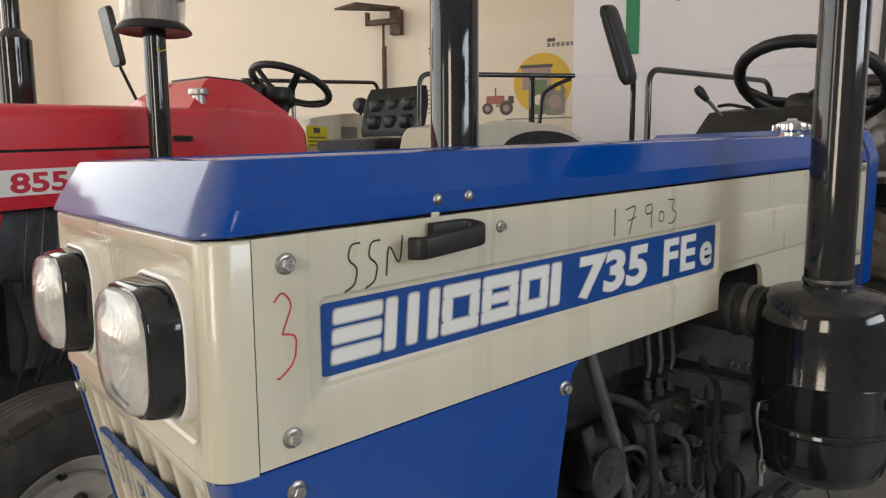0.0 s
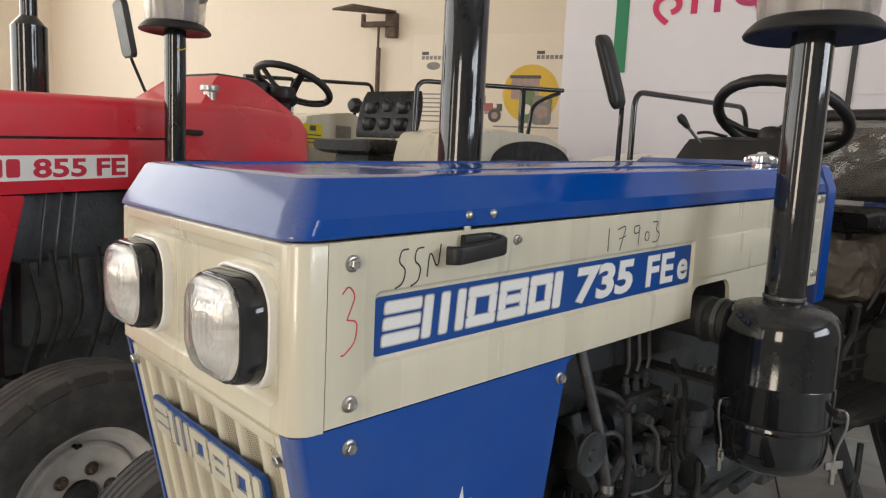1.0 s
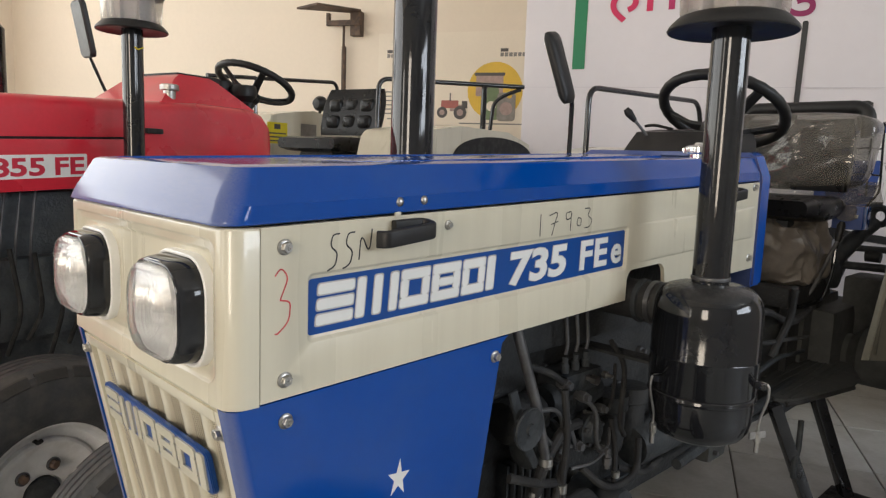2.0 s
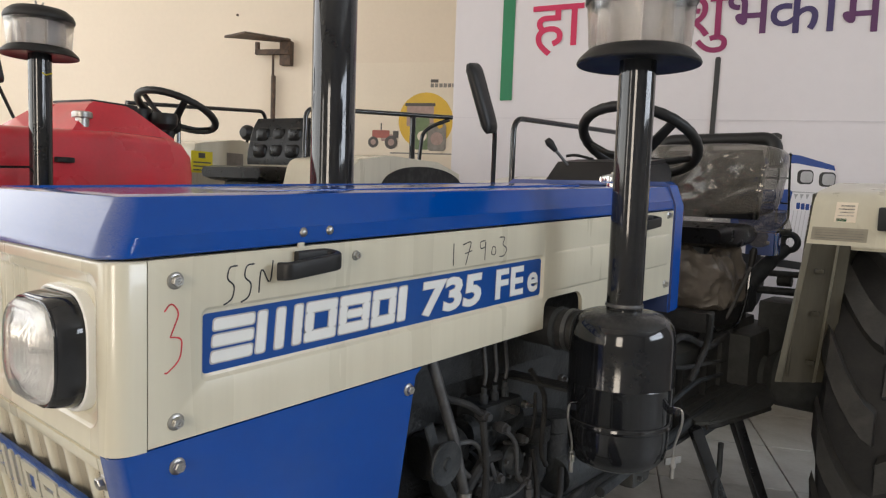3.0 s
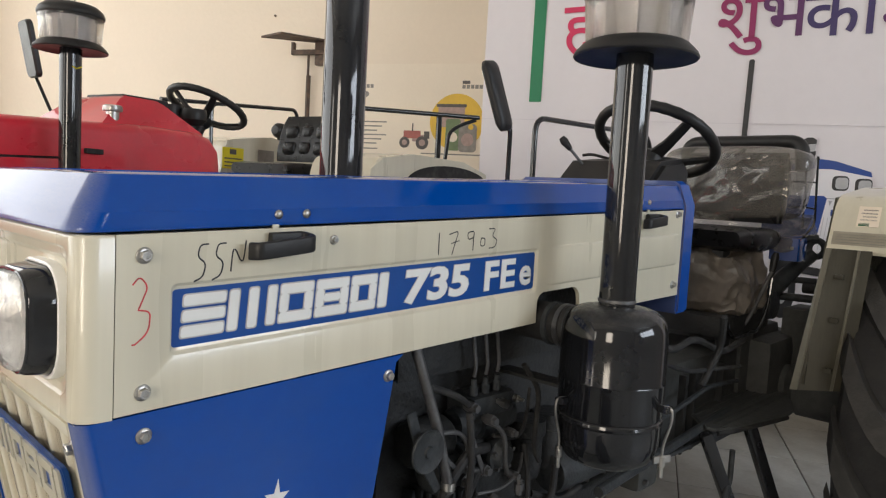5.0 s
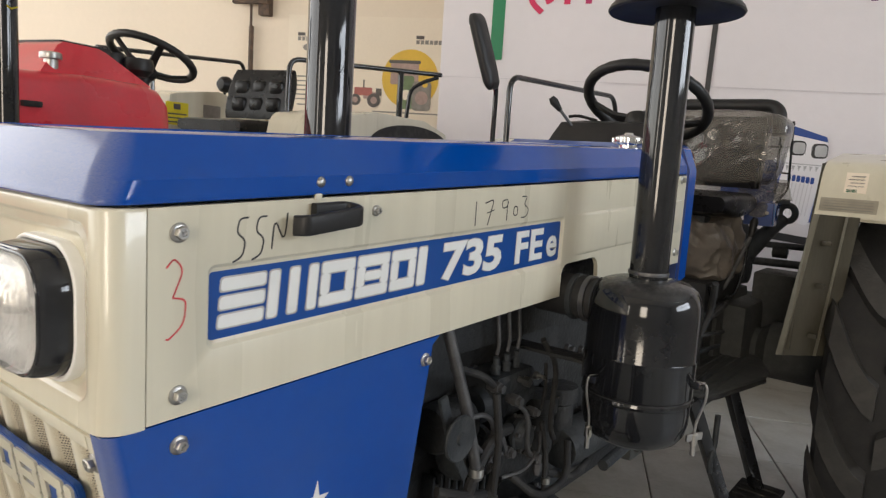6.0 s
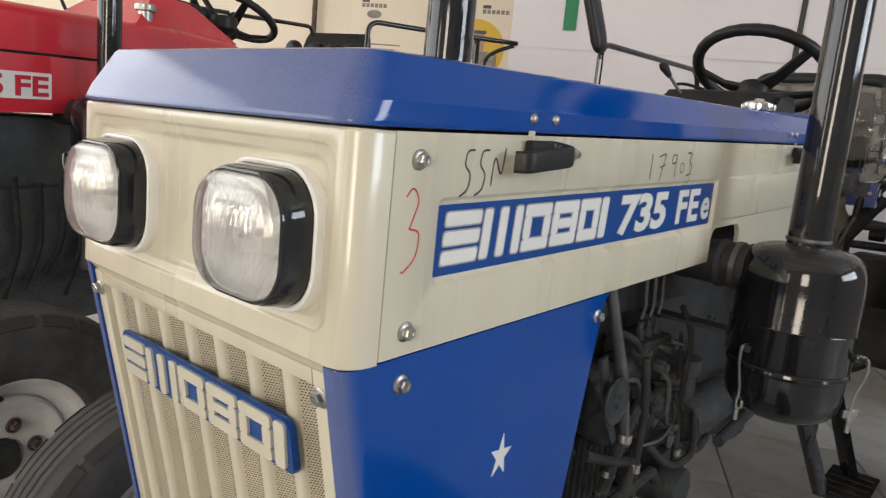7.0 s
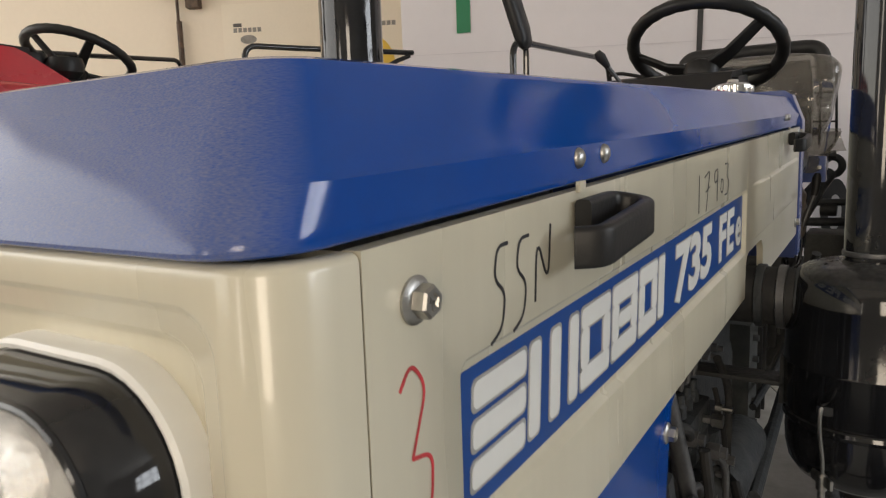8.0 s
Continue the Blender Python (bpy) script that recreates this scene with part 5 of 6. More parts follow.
mir = part("mirror", bm, BLACK_PLASTIC, tractor, "black plastic rear-view mirror on a stem")
bm = loft([[(a, b, z) for a, b in rsq(0.070, 0.200, 0.018, 6)] for z in (-0.0140, -0.0120)])
bm.transform(MM)
part("mirror_glass", bm, CHROME, mir)
part("mirror_stem", tube(bend([(1.80, 1.240, 1.60), (1.815, 1.245, 1.56), (1.82, 1.25, 1.20)], 0.02), 0.008, 10), BLACK_GLOSS, mir)
part("mirror_bracket", box(1.79, 2.05, 1.06, 1.27, 1.18, 1.21, 0.004), ENGINE, tractor)


# ---------------------------------------------------------------- fenders and seat
def fender(parent, x, y0, y1, top, front_strip, label, dz=0.0):
    """A pressed rear mudguard: an arched deck and a narrow front apron inboard."""
    line = bend([(x - 0.022, 0, 1.236 + dz), (x + 0.048, 0, top + dz), (x + 0.40, 0, top + 0.045 + dz), (x + 0.85, 0, top - 0.02 + dz), (x + 1.15, 0, top - 0.35 + dz)], 0.06, 5)
    rows = [[(p.x, yy, p.z) for p in line] for yy in (y0, y1)]
    under = [[(p.x + 0.006, yy, p.z - 0.008) for p in line] for yy in (y0, y1)]
    bm = loft([rows[0], rows[1], under[1], under[0], rows[0]], start=False, end=False, closed=False)
    f = part("fender", bm, CREAM, parent, label)
    a, b = front_strip
    for p, q, name, mat, off in ((a, b - 0.017, "fender_apron", APRON, 0.0), (b - 0.0165, b, "apron_edge", APRON_EDGE, -0.002), (a + 0.030, a + 0.037, "apron_edge", APRON_EDGE, -0.004)):
        bm = prism([(x - 0.024 + off, 1.240 + dz), (x - 0.016, 1.240 + dz), (x - 0.118, 0.810 + dz), (x - 0.126 + off, 0.810 + dz)], p, q, "xz", 0.0)
        bmesh.ops.subdivide_edges(bm, edges=[e for e in bm.edges if abs(e.verts[0].co.y - e.verts[1].co.y) > 0.05], cuts=4)
        for v in bm.verts:
            low = min(1.0, max(0.0, (1.24 + dz - v.co.z) / 0.43))
            v.co.x += 1.4 * max(0.0, b - v.co.y) ** 1.15 * low
            v.co.y -= 0.034 * (1 - low)
        part(name, bm, mat, f, "dusty olive front flap" if name == "fender_apron" else "")
    return f


near = fender(tractor, 2.30, -0.075, 0.362, 1.400, (0.272, 0.396), "cream pressed-steel rear fender with stickers")
part("fender_wall", prism([(2.19, 0.83), (2.29, 1.24), (2.355, 1.395), (2.70, 1.43), (3.14, 1.36), (3.40, 1.0), (3.40, 0.9), (2.30, 0.80)], 0.364, 0.370, "xz"), APRON, near)
fender(tractor, 2.30, 2 * MID - 0.355, 2 * MID + 0.075, 1.405, (2 * MID - 0.425, 2 * MID - 0.295), "cream pressed-steel rear fender")


def on_fender(name, y0, y1, t0, t1, mat, parent, label=""):
    """A sticker on the fender's sloping front: t runs up the slope."""
    a, b = Vector((2.278, 0, 1.236)), Vector((2.348, 0, 1.400))
    d = (b - a)
    nrm = Vector((-d.z, 0, d.x)).normalized()
    pts = []
    for off in (0.0005, 0.0016):
        pts.append([(q.x, yy, q.z) for yy, t in ((y0, t0), (y1, t0), (y1, t1), (y0, t1)) for q in (a + d * t + nrm * off,)])
    return part(name, loft(pts), mat, parent, label)


st = on_fender("paper_sticker", 0.237, 0.296, 0.45, 0.82, PAPER, near, "white paper label with a green stripe")
on_fender("green_stripe", 0.262, 0.290, 0.46, 0.52, GREEN, st)
for k in range(4):
    on_fender("print_bar", 0.245, 0.288 - 0.006 * (k % 2), 0.56 + 0.06 * k, 0.585 + 0.06 * k, PRINT_GREY, st)
pl = on_fender("data_plate", 0.200, 0.352, 0.10, 0.34, PLATE, near, "grey printed data plate")
for k in range(4):
    on_fender("print_bar", 0.210, 0.342, 0.135 + 0.048 * k, 0.150 + 0.048 * k, PRINT_GREY, pl)
part("tail_lamp", box(2.272, 2.33, 0.10, 0.175, 1.29, 1.36, 0.008), BLACK_PLASTIC, near)
for z in (0.87, 1.02, 1.15):
    part("apron_clip", box(2.262 - (1.24 - z) * 0.10 - 0.006, 2.262 - (1.24 - z) * 0.10 + 0.012, 0.300, 0.325, z, z + 0.014, 0.002), APRON, near)

bm = prism([(2.055, 0.590), (2.075, 0.555), (2.13, 0.535), (2.44, 0.470), (2.52, 0.475), (2.72, 0.560), (2.70, 0.76), (2.24, 0.76)], 0.650, 0.662, "xy", 0.003)
board = part("footboard", bm, DUSTY, tractor, "dusty black rubber-covered footboard")
for k in range(7):
    y = 0.555 + 0.028 * k
    part("tread_bar", box(2.10 + 0.55 * max(0, y - 0.56), 2.66, y, y + 0.010, 0.6615, 0.6650, 0.001), DUSTY, board)
part("footboard_lip", tube([(2.07, 0.560, 0.648), (2.13, 0.538, 0.648), (2.44, 0.474, 0.648)], 0.009, 8), BLACK_RUBBER, board)
step = part("mounting_step", box(2.14, 2.42, 0.36, 0.500, 0.285, 0.297, 0.004), BLACK_RUBBER, tractor, "black hanging mounting step")
for k in range(5):
    part("tread_bar", box(2.165 + 0.05 * k, 2.185 + 0.05 * k, 0.37, 0.49, 0.2965, 0.302, 0.001), BLACK_RUBBER, step)
for a, b in (((2.04, 0.585, 0.648), (2.15, 0.480, 0.295)), ((2.26, 0.535, 0.650), (2.37, 0.440, 0.295))):
    d = Vector(b) - Vector(a)
    bm = box(-0.020, 0.020, -0.017, 0.017, 0, d.length, 0.004)
    bm.transform(Matrix.Translation(a) @ d.to_track_quat("Z", "Y").to_matrix().to_4x4())
    part("step_leg", bm, BLACK_GLOSS, step)
part("step_hanger", box(2.04, 2.32, 0.560, 0.575, 0.62, 0.650, 0.003), ENGINE, step)
part("hanging_linkage", tube(bend([(2.10, 0.52, 0.60), (2.10, 0.52, 0.50), (2.07, 0.52, 0.47), (2.08, 0.52, 0.42)], 0.02), 0.009, 8), ENGINE, tractor)


def seat(parent, x, y, z, mat=VINYL, tufted=False):
    """A pan seat: cushion, low curved back."""
    rows = []
    for t in range(9):
        u = t / 8
        w = 0.43 - 0.05 * abs(u - 0.5)
        rows.append([(x - 0.20 + 0.40 * u, y + a, z + b + 0.02 * (u - 0.4) ** 2) for a, b in rsq(w, 0.085 - 0.03 * (2 * u - 1) ** 4, 0.025, 4)])
    s = part("seat_cushion", loft(rows), mat, parent, "black vinyl seat cushion")
    rows = []
    for t in range(9):
        u = t / 8
        w = 0.42 - 0.10 * max(0, u - 0.6) ** 1.2
        zz = z + 0.06 + 0.27 * u
        xx = x + 0.20 + 0.07 * u
        rows.append([(xx + 0.03 * (2 * a / w) ** 2 * -1 + b, y + a, zz) for a, b in rsq(w, 0.07 - 0.035 * (2 * u - 1) ** 4, 0.017, 4)])
    bk = part("seat_back", loft(rows), mat, parent, "black vinyl seat back")
    if tufted:
        for i in range(3):
            for j in range(2):
                cy, cz = y - 0.115 + 0.115 * i, z + 0.135 + 0.095 * j
                cx = x + 0.195 + 0.026 * (j + 1) - 0.030 * ((cy - y) / 0.21) ** 2
                rows = [[(cx - 0.036 + d, cy + p, cz + q) for p, q in rsq(0.104 * s, 0.084 * s, 0.026 * s, 4)] for s, d in ((1.0, 0.014), (1.0, 0.0), (0.93, -0.016), (0.78, -0.028), (0.42, -0.036))]
                part("tuft", loft(rows), mat, bk)
    part("seat_post", box(x - 0.12, x + 0.14, y - 0.12, y + 0.12, z - 0.30, z - 0.04, 0.02), ENGINE, parent)
    return bk


seat(tractor, 2.52, MID, 1.235)
part("back_rail", tube(bend([(2.79, MID - 0.235, 1.50), (2.80, MID - 0.225, 1.612), (2.80, MID + 0.225, 1.612), (2.79, MID + 0.235, 1.50)], 0.05), 0.026, 12), BLACK_PLASTIC, tractor, "black padded seat rail")


# crinkled wrapping over the seat back and the seat's base
def wrap(x0, x1, y0, y1, z0, z1, amp, seed):
    bm = bmesh.new()
    bmesh.ops.create_cube(bm, size=2.0)
    bmesh.ops.subdivide_edges(bm, edges=bm.edges[:], cuts=34, use_grid_fill=True)
    c = Vector(((x0 + x1) / 2, (y0 + y1) / 2, (z0 + z1) / 2))
    half = Vector(((x1 - x0) / 2, (y1 - y0) / 2, (z1 - z0) / 2))
    for v in bm.verts:
        p = v.co
        q = p / (abs(p.x) ** 5 + abs(p.y) ** 5 + abs(p.z) ** 5) ** 0.2
        sag = 1 + 0.06 * q.z - 0.10 * max(0, -q.z - 0.4)
        g = c + Vector((q.x * half.x, q.y * half.y * sag, q.z * half.z))
        d = Vector((q.x, q.y * 0.6, q.z * 0.4)).normalized()
        k = noise.ridged_multi_fractal(Vector((g.x * 3.2, g.y * 3.2 + g.z * 1.4, g.z * 4.2)) + Vector((seed, 0, 0)), 1.05, 2.1, 3, 1.0, 2.0) - 1.1
        v.co = g + d * amp * k
    return bm


bag = thing("plastic_wrap", pose(2.74, MID, 1.30), "crinkled clear plastic wrapping over the seat back", "wrapping")
bm = wrap(2.66, 2.83, MID - 0.275, MID + 0.265, 1.300, 1.592, 0.018, 1.0)
bmesh.ops.triangulate(bm, faces=bm.faces[:])
part("film_bag", bm, FILM, bag, "crinkled clear film bag", sharp=16)
bm = bmesh.new()
cols = []
for i in range(25):
    col = []
    for j in range(15):
        u, v = i / 24, j / 14
        g = Vector((2.645 + 0.03 * v + 0.10 * u * u, MID + 0.16 - 0.46 * u + 0.05 * v * u, 1.325 - (0.10 + 0.035 * math.sin(9 * u)) * v))
        col.append(bm.verts.new(g + Vector((0.022, 0.008, 0.004)) * (noise.ridged_multi_fractal(g * 9, 0.8, 2.2, 4, 1.0, 2.0) - 1.0)))
    cols.append(col)
for c0, c1 in zip(cols, cols[1:]):
    for j in range(14):
        bm.faces.new((c0[j], c0[j + 1], c1[j + 1]))
        bm.faces.new((c0[j], c1[j + 1], c1[j]))
part("film_flap", bm, FILM, bag, "loose hanging edge of the film", sharp=16)
bm = bmesh.new()
cols = []
for i in range(17):
    col = []
    for j in range(17):
        u, v = i / 16, j / 16
        g = Vector((2.70 + 0.10 * u - 0.01 * v, MID - 0.13 - 0.16 * u - 0.02 * v, 1.335 - (0.095 - 0.02 * u) * v))
        col.append(bm.verts.new(g + Vector((0.016, 0.012, 0.003)) * (noise.ridged_multi_fractal(g * 7, 0.9, 2.1, 3, 1.0, 2.0) - 1.0)))
    cols.append(col)
for c0, c1 in zip(cols, cols[1:]):
    for j in range(16):
        bm.faces.new((c0[j], c0[j + 1], c1[j + 1]))
        bm.faces.new((c0[j], c1[j + 1], c1[j]))
part("film_tail", bm, FILM, bag, "clear film hanging below the seat back", sharp=16)
FILM_BROWN = material("dusty_brown_wrapping", (0.175, 0.152, 0.128), 0.32, vary=0.35, scale=7, fine=30, bump=0.004)
bm = bmesh.new()
bmesh.ops.create_cube(bm, size=1.0)
bmesh.ops.subdivide_edges(bm, edges=bm.edges[:], cuts=40, use_grid_fill=True)
for v in bm.verts:
    g = Vector((2.50 + v.co.x * 0.30, MID - 0.02 + v.co.y * (0.37 - 0.05 * v.co.z), 1.090 + v.co.z * 0.25))
    v.co = g + v.co.normalized() * 0.04 * (noise.ridged_multi_fractal(g * 5, 1.0, 2.1, 3, 1.0, 2.0) - 0.9) - v.co * (v.co.length - 0.5) * 0.22
part("seat_base_cover", bm, FILM_BROWN, tractor, "brown dusty wrapping round the seat base")

# wire frame behind the seat
guard_wire = part("wire_frame", tube(bend([(2.86, 0.575, 1.56), (2.86, 0.565, 1.30), (2.84, 0.60, 1.24)], 0.02), 0.0045, 8), BLACK_GLOSS, tractor, "thin black wire frame")
for z in (1.36, 1.46, 1.55):
    part("wire", tube(bend([(2.86, 0.570, z), (2.90, 0.62, z + 0.004), (2.88, 0.70, z)], 0.03), 0.0035, 6), BLACK_GLOSS, guard_wire)
part("wire", tube([(2.90, 0.625, 1.57), (2.90, 0.62, 1.28)], 0.0045, 8), BLACK_GLOSS, guard_wire)
arm = part("lift_arm", tube(bend([(2.72, 0.700, 0.975), (2.75, 0.672, 1.030), (2.85, 0.628, 1.115), (2.95, 0.590, 1.175)], 0.05), 0.030, 14, radii=[0.050, 0.046] + [0.042 - 0.0012 * k for k in range(13)] + [0.026]), ENGINE, tractor, "dark cast hydraulic lift arm")
ringlet = [(2.965 + 0.004 * math.cos(a), 0.578 + 0.030 * math.cos(a), 1.203 + 0.032 * math.sin(a)) for a in [2 * math.pi * k / 24 for k in range(24)]]
part("arm_eye", tube(ringlet, 0.013, 10, cyclic=True), ENGINE, arm)
part("arm_horn", tube(bend([(2.92, 0.612, 1.150), (2.93, 0.630, 1.20), (2.94, 0.610, 1.245), (2.95, 0.570, 1.245)], 0.03), 0.014, 10), ENGINE, arm)
part("arm_boss", lathe([(0.0, -0.03), (0.052, -0.026), (0.060, 0.0), (0.060, 0.10), (0.0, 0.11)], 24, "y", (2.73, 0.665, 0.985)), ENGINE, arm)
lev = part("control_lever", tube(bend([(2.50, 0.780, 0.885), (2.50, 0.665, 0.912), (2.55, 0.600, 1.130)], 0.05), 0.0075, 10), DULL_STEEL, tractor)
part("grip", tube([(2.549, 0.602, 1.125), (2.552, 0.600, 1.140), (2.556, 0.597, 1.180), (2.559, 0.595, 1.195)], 0.012, 12, radii=[0.009, 0.012, 0.014, 0.008]), BLACK_PLASTIC, lev)
part("hitch_block", box(2.86, 3.06, 0.46, 0.652, 0.66, 0.965, 0.012), DUSTY, tractor)
for z, r in ((1.070, 0.013), (0.998, 0.016)):
    part("cross_bar", tube([(2.95, 0.70, z), (2.97, 0.45, z + 0.004)], r, 12), ENGINE, tractor)
part("bar_collar", lathe([(0.016, -0.028), (0.024, -0.026), (0.024, 0.026), (0.016, 0.028)], 18, "y", (2.96, 0.585, 1.045)), GRIME, tractor)


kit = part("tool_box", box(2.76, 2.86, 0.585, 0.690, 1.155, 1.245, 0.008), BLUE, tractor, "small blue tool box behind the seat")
part("latch", box(2.753, 2.762, 0.60, 0.612, 1.20, 1.212, 0.002), STEEL, kit)
part("reflector", box(2.755, 2.775, 0.668, 0.705, 1.235, 1.268, 0.004), TAIL_RED, kit)


# ---------------------------------------------------------------- the red tractor
RC = 2.87
red = thing("tractor", pose(1.2, RC, 0), "red farm tractor with cream fenders and white number decals", "tractor", "tractors in the hall")
RS = Matrix(((1, 0, 0, 0), (0, 1, 0, 0), (0.040, 0, 1, -0.040 * 0.35), (0, 0, 0, 1)))
# it stands turned 14.5 degrees against the blue one
RED_AT = Matrix.Translation((0.778, 2.337, 0)) @ Matrix.Rotation(radians(14.5), 4, "Z") @ Matrix.Translation((-0.78, -2.452, 0))


def hood_section(x, half, low, top, r):
    o = [(RC - half, low), (RC - half, top - r)]
    for k in range(1, 6):
        a = radians(180 - 90 * k / 5)
        o.append((RC - half + r + r * math.cos(a), top - r + r * math.sin(a)))
    o += [(2 * RC - y, z) for y, z in o[::-1]]
    return [(x, y, z) for y, z in o]


bm = loft([hood_section(x, h, 1.381, t, r) for x, h, t, r in ((-0.27, 0.255, 1.485, 0.04), (-0.25, 0.268, 1.508, 0.045), (-0.2, 0.271, 1.518, 0.045), (0.80, 0.271, 1.518, 0.045), (0.865, 0.271, 1.518, 0.045))])
bm.transform(RS)
part("bonnet_top", bm, RED, red, "red sheet-metal bonnet top")
bm = box(-0.26, 0.86, RC - 0.27, RC + 0.27, 1.203, 1.373, 0.006)
bm.transform(RS)
rp = part("side_panel", bm, RED, red, "red bonnet side panel with a white number decal")
# black strip added inside the bonnet gap, so that the gap reads dark
bm = box(-0.26, 0.86, RC - 0.262, RC + 0.262, 1.370, 1.384, 0)
bm.transform(RS)
part("gap_strip", bm, BLACK_RUBBER, red)
bm = prism([(-0.26, 0.60), (0.215, 0.60), (0.355, 1.198), (-0.26, 1.198)], RC - 0.272, RC + 0.272, "xz", 0.006)
part("side_shroud", bm, RED, red, "red lower side shroud")
# rear cowl: sides lean in towards the top
bm = loft([hood_section(x, h, 1.325, t, r) for x, h, t, r in ((0.868, 0.272, 1.538, 0.045), (1.20, 0.272, 1.552, 0.040), (1.46, 0.271, 1.549, 0.035), (1.53, 0.268, 1.532, 0.035), (1.575, 0.262, 1.490, 0.035), (1.590, 0.254, 1.43, 0.035))])
wedge = [(1.02, 1.545), (1.15, 1.655), (1.18, 1.670), (1.33, 1.668), (1.36, 1.655), (1.50, 1.545), (1.47, 1.50), (1.04, 1.50)]
loft([[(x, RC + f * (0.245 - 0.75 * max(0.0, z - 1.545)), z) for x, z in wedge] for f in (-1, 1)], bm=bm)
cowl = part("rear_cowl", bm, RED, red, "red sloping cowl before the steering wheel", sharp=30)
bm = box(0.868, 1.30, RC - 0.27, RC + 0.27, 1.222, 1.322, 0.005)
part("cowl_panel", bm, RED, red)
part("console", box(1.19, 1.42, RC - 0.12, RC + 0.12, 1.56, 1.682, 0.012), BLACK_PLASTIC, red)
bm = lathe([(0.024, 1.565), (0.024, 1.60), (0.036, 1.602), (0.037, 1.606), (0.036, 1.622), (0.030, 1.626), (0.0, 1.628)], 20, "z", (1.085, 2.660, -0.008))
part("filler_cap", bm, STEEL, red, "dull metal filler cap")
part("bonnet_catch", box(0.925, 0.995, RC - 0.292, RC - 0.27, 1.418, 1.438, 0.006), BLACK_RUBBER, red)
ON_RED = lambda x, z, d: RS @ Matrix(((1, 0, 0, x), (0, 0, -1, RC - 0.27 - d), (0, 1, 0, z), (0, 0, 0, 1)))


def on_red(name, outline, d0, d1, mat, parent, label=""):
    bm = prism(outline, RC - 0.27 - d1, RC - 0.27 - d0, "xz")
    bm.transform(RS)
    return part(name, bm, mat, parent, label)


rd = on_red("number_decal", rsq(0.88, 0.078, 0.004, 3, 0.256, 1.283), 0.0, 0.001, DECAL_WHITE, rp, "white number decal with red figures")
lettering("number_letters", "855", ON_RED(0.378, 1.2545, 0.0014), 0.080, DECAL_RED, rd, bold=0.03, wide=1.46, depth=0.0002)
lettering("number_letters", "FE", ON_RED(0.578, 1.2545, 0.0014), 0.080, DECAL_RED, rd, bold=0.03, wide=1.40, depth=0.0002)
for k, (a, b) in enumerate(((-0.16, -0.085), (-0.075, 0.01), (0.02, 0.09), (0.10, 0.17), (0.18, 0.25), (0.26, 0.30))):
    on_red("mark_block", rsq(b - a, 0.056, 0.008, 3, (a + b) / 2 + 0.04, 1.283), 0.001, 0.0016, DECAL_RED, rd)

air_cleaner(0.78, 2.452, 0.14, red)
part("tick_mark", tube([(0.764, 2.4175, 1.70), (0.776, 2.4160, 1.694), (0.800, 2.4215, 1.703)], 0.0022, 6), YELLOW_STICKER, red)
part("intake_hose", tube([(0.78, 2.53, 1.225), (0.78, 2.66, 1.225)], 0.042, 20), BLACK_RUBBER, red)
part("exhaust_silencer", lathe([(0.0, 1.1), (0.06, 1.1), (0.068, 1.15), (0.068, 1.83), (0.05, 1.85), (0.032, 1.87), (0.032, 2.4), (0.0, 2.4)], 32, "z", (0.77, 3.395, 0)), BLACK_GLOSS, red, "black exhaust silencer with a thin tail pipe")
part("exhaust_elbow", tube([(0.77, 3.395, 1.14), (0.77, 3.05, 1.05)], 0.03, 12), ENGINE, red)

# mirror on the far side
up = Vector((-0.20, 0.02, 1)).normalized()
wd = Vector((0.25, 0.968, 0)); wd = (wd - up * wd.dot(up)).normalized()
nm = wd.cross(up)
MM = Matrix(((wd.x, up.x, nm.x, 1.085), (wd.y, up.y, nm.y, 3.225), (wd.z, up.z, nm.z, 1.865), (0, 0, 0, 1)))
bm = loft([[(a, b, z) for a, b in rsq(w, h, 0.022, 6)] for w, h, z in ((0.118, 0.228, -0.014), (0.130, 0.240, -0.006), (0.130, 0.240, 0.008), (0.122, 0.232, 0.012))])
bm.transform(MM)
mir = part("mirror", bm, BLACK_PLASTIC, red, "black plastic rear-view mirror on a thin stem")
part("mirror_stem", tube(bend([(1.11, 3.225, 1.75), (1.16, 3.19, 1.60), (1.22, 3.12, 1.565)], 0.02), 0.007, 8), BLACK_GLOSS, mir)
part("mirror_foot", box(1.15, 1.24, 3.05, 3.19, 1.535, 1.575, 0.005), BLACK_GLOSS, mir)
part("mirror_glass", loft([[MM @ Vector((a, b, z)) for a, b in rsq(0.112, 0.222, 0.018, 6)] for z in (0.0115, 0.0135)]), CHROME, mir)

steering_wheel(red, (1.755, 2.885, 1.700), 25, r=0.184, turn=-8)
for x, y, z, r in ((1.60, 2.80, 1.64, 0.062), (1.545, 2.89, 1.655, 0.055)):
    part("instrument_pod", lathe([(0.0, -0.05), (r * 0.6, -0.045), (r * 0.95, -0.02), (r, 0.01), (r * 0.9, 0.03), (0.0, 0.034)], 22, "z", (x, y, z)), BLACK_PLASTIC, red, "round black instrument pod")
seat(red, 2.29, RC - 0.01, 1.420, tufted=True)
rf = fender(red, 2.02, 2.08, 2.46, 1.465, (2.36, 2.46), "cream rear fender with a tubular rail", dz=0.03)
part("fender_wall", prism([(1.86, 0.86), (2.01, 1.27), (2.08, 1.48), (2.44, 1.535), (2.86, 1.46), (3.10, 1.10), (3.10, 0.95), (2.05, 0.84)], 2.455, 2.461, "xz"), CREAM, rf)
arch = [(2.80 + 0.50 * math.cos(math.pi * k / 24), 1.30 + 0.195 * math.sin(math.pi * k / 24) ** 0.6) for k in range(25)]
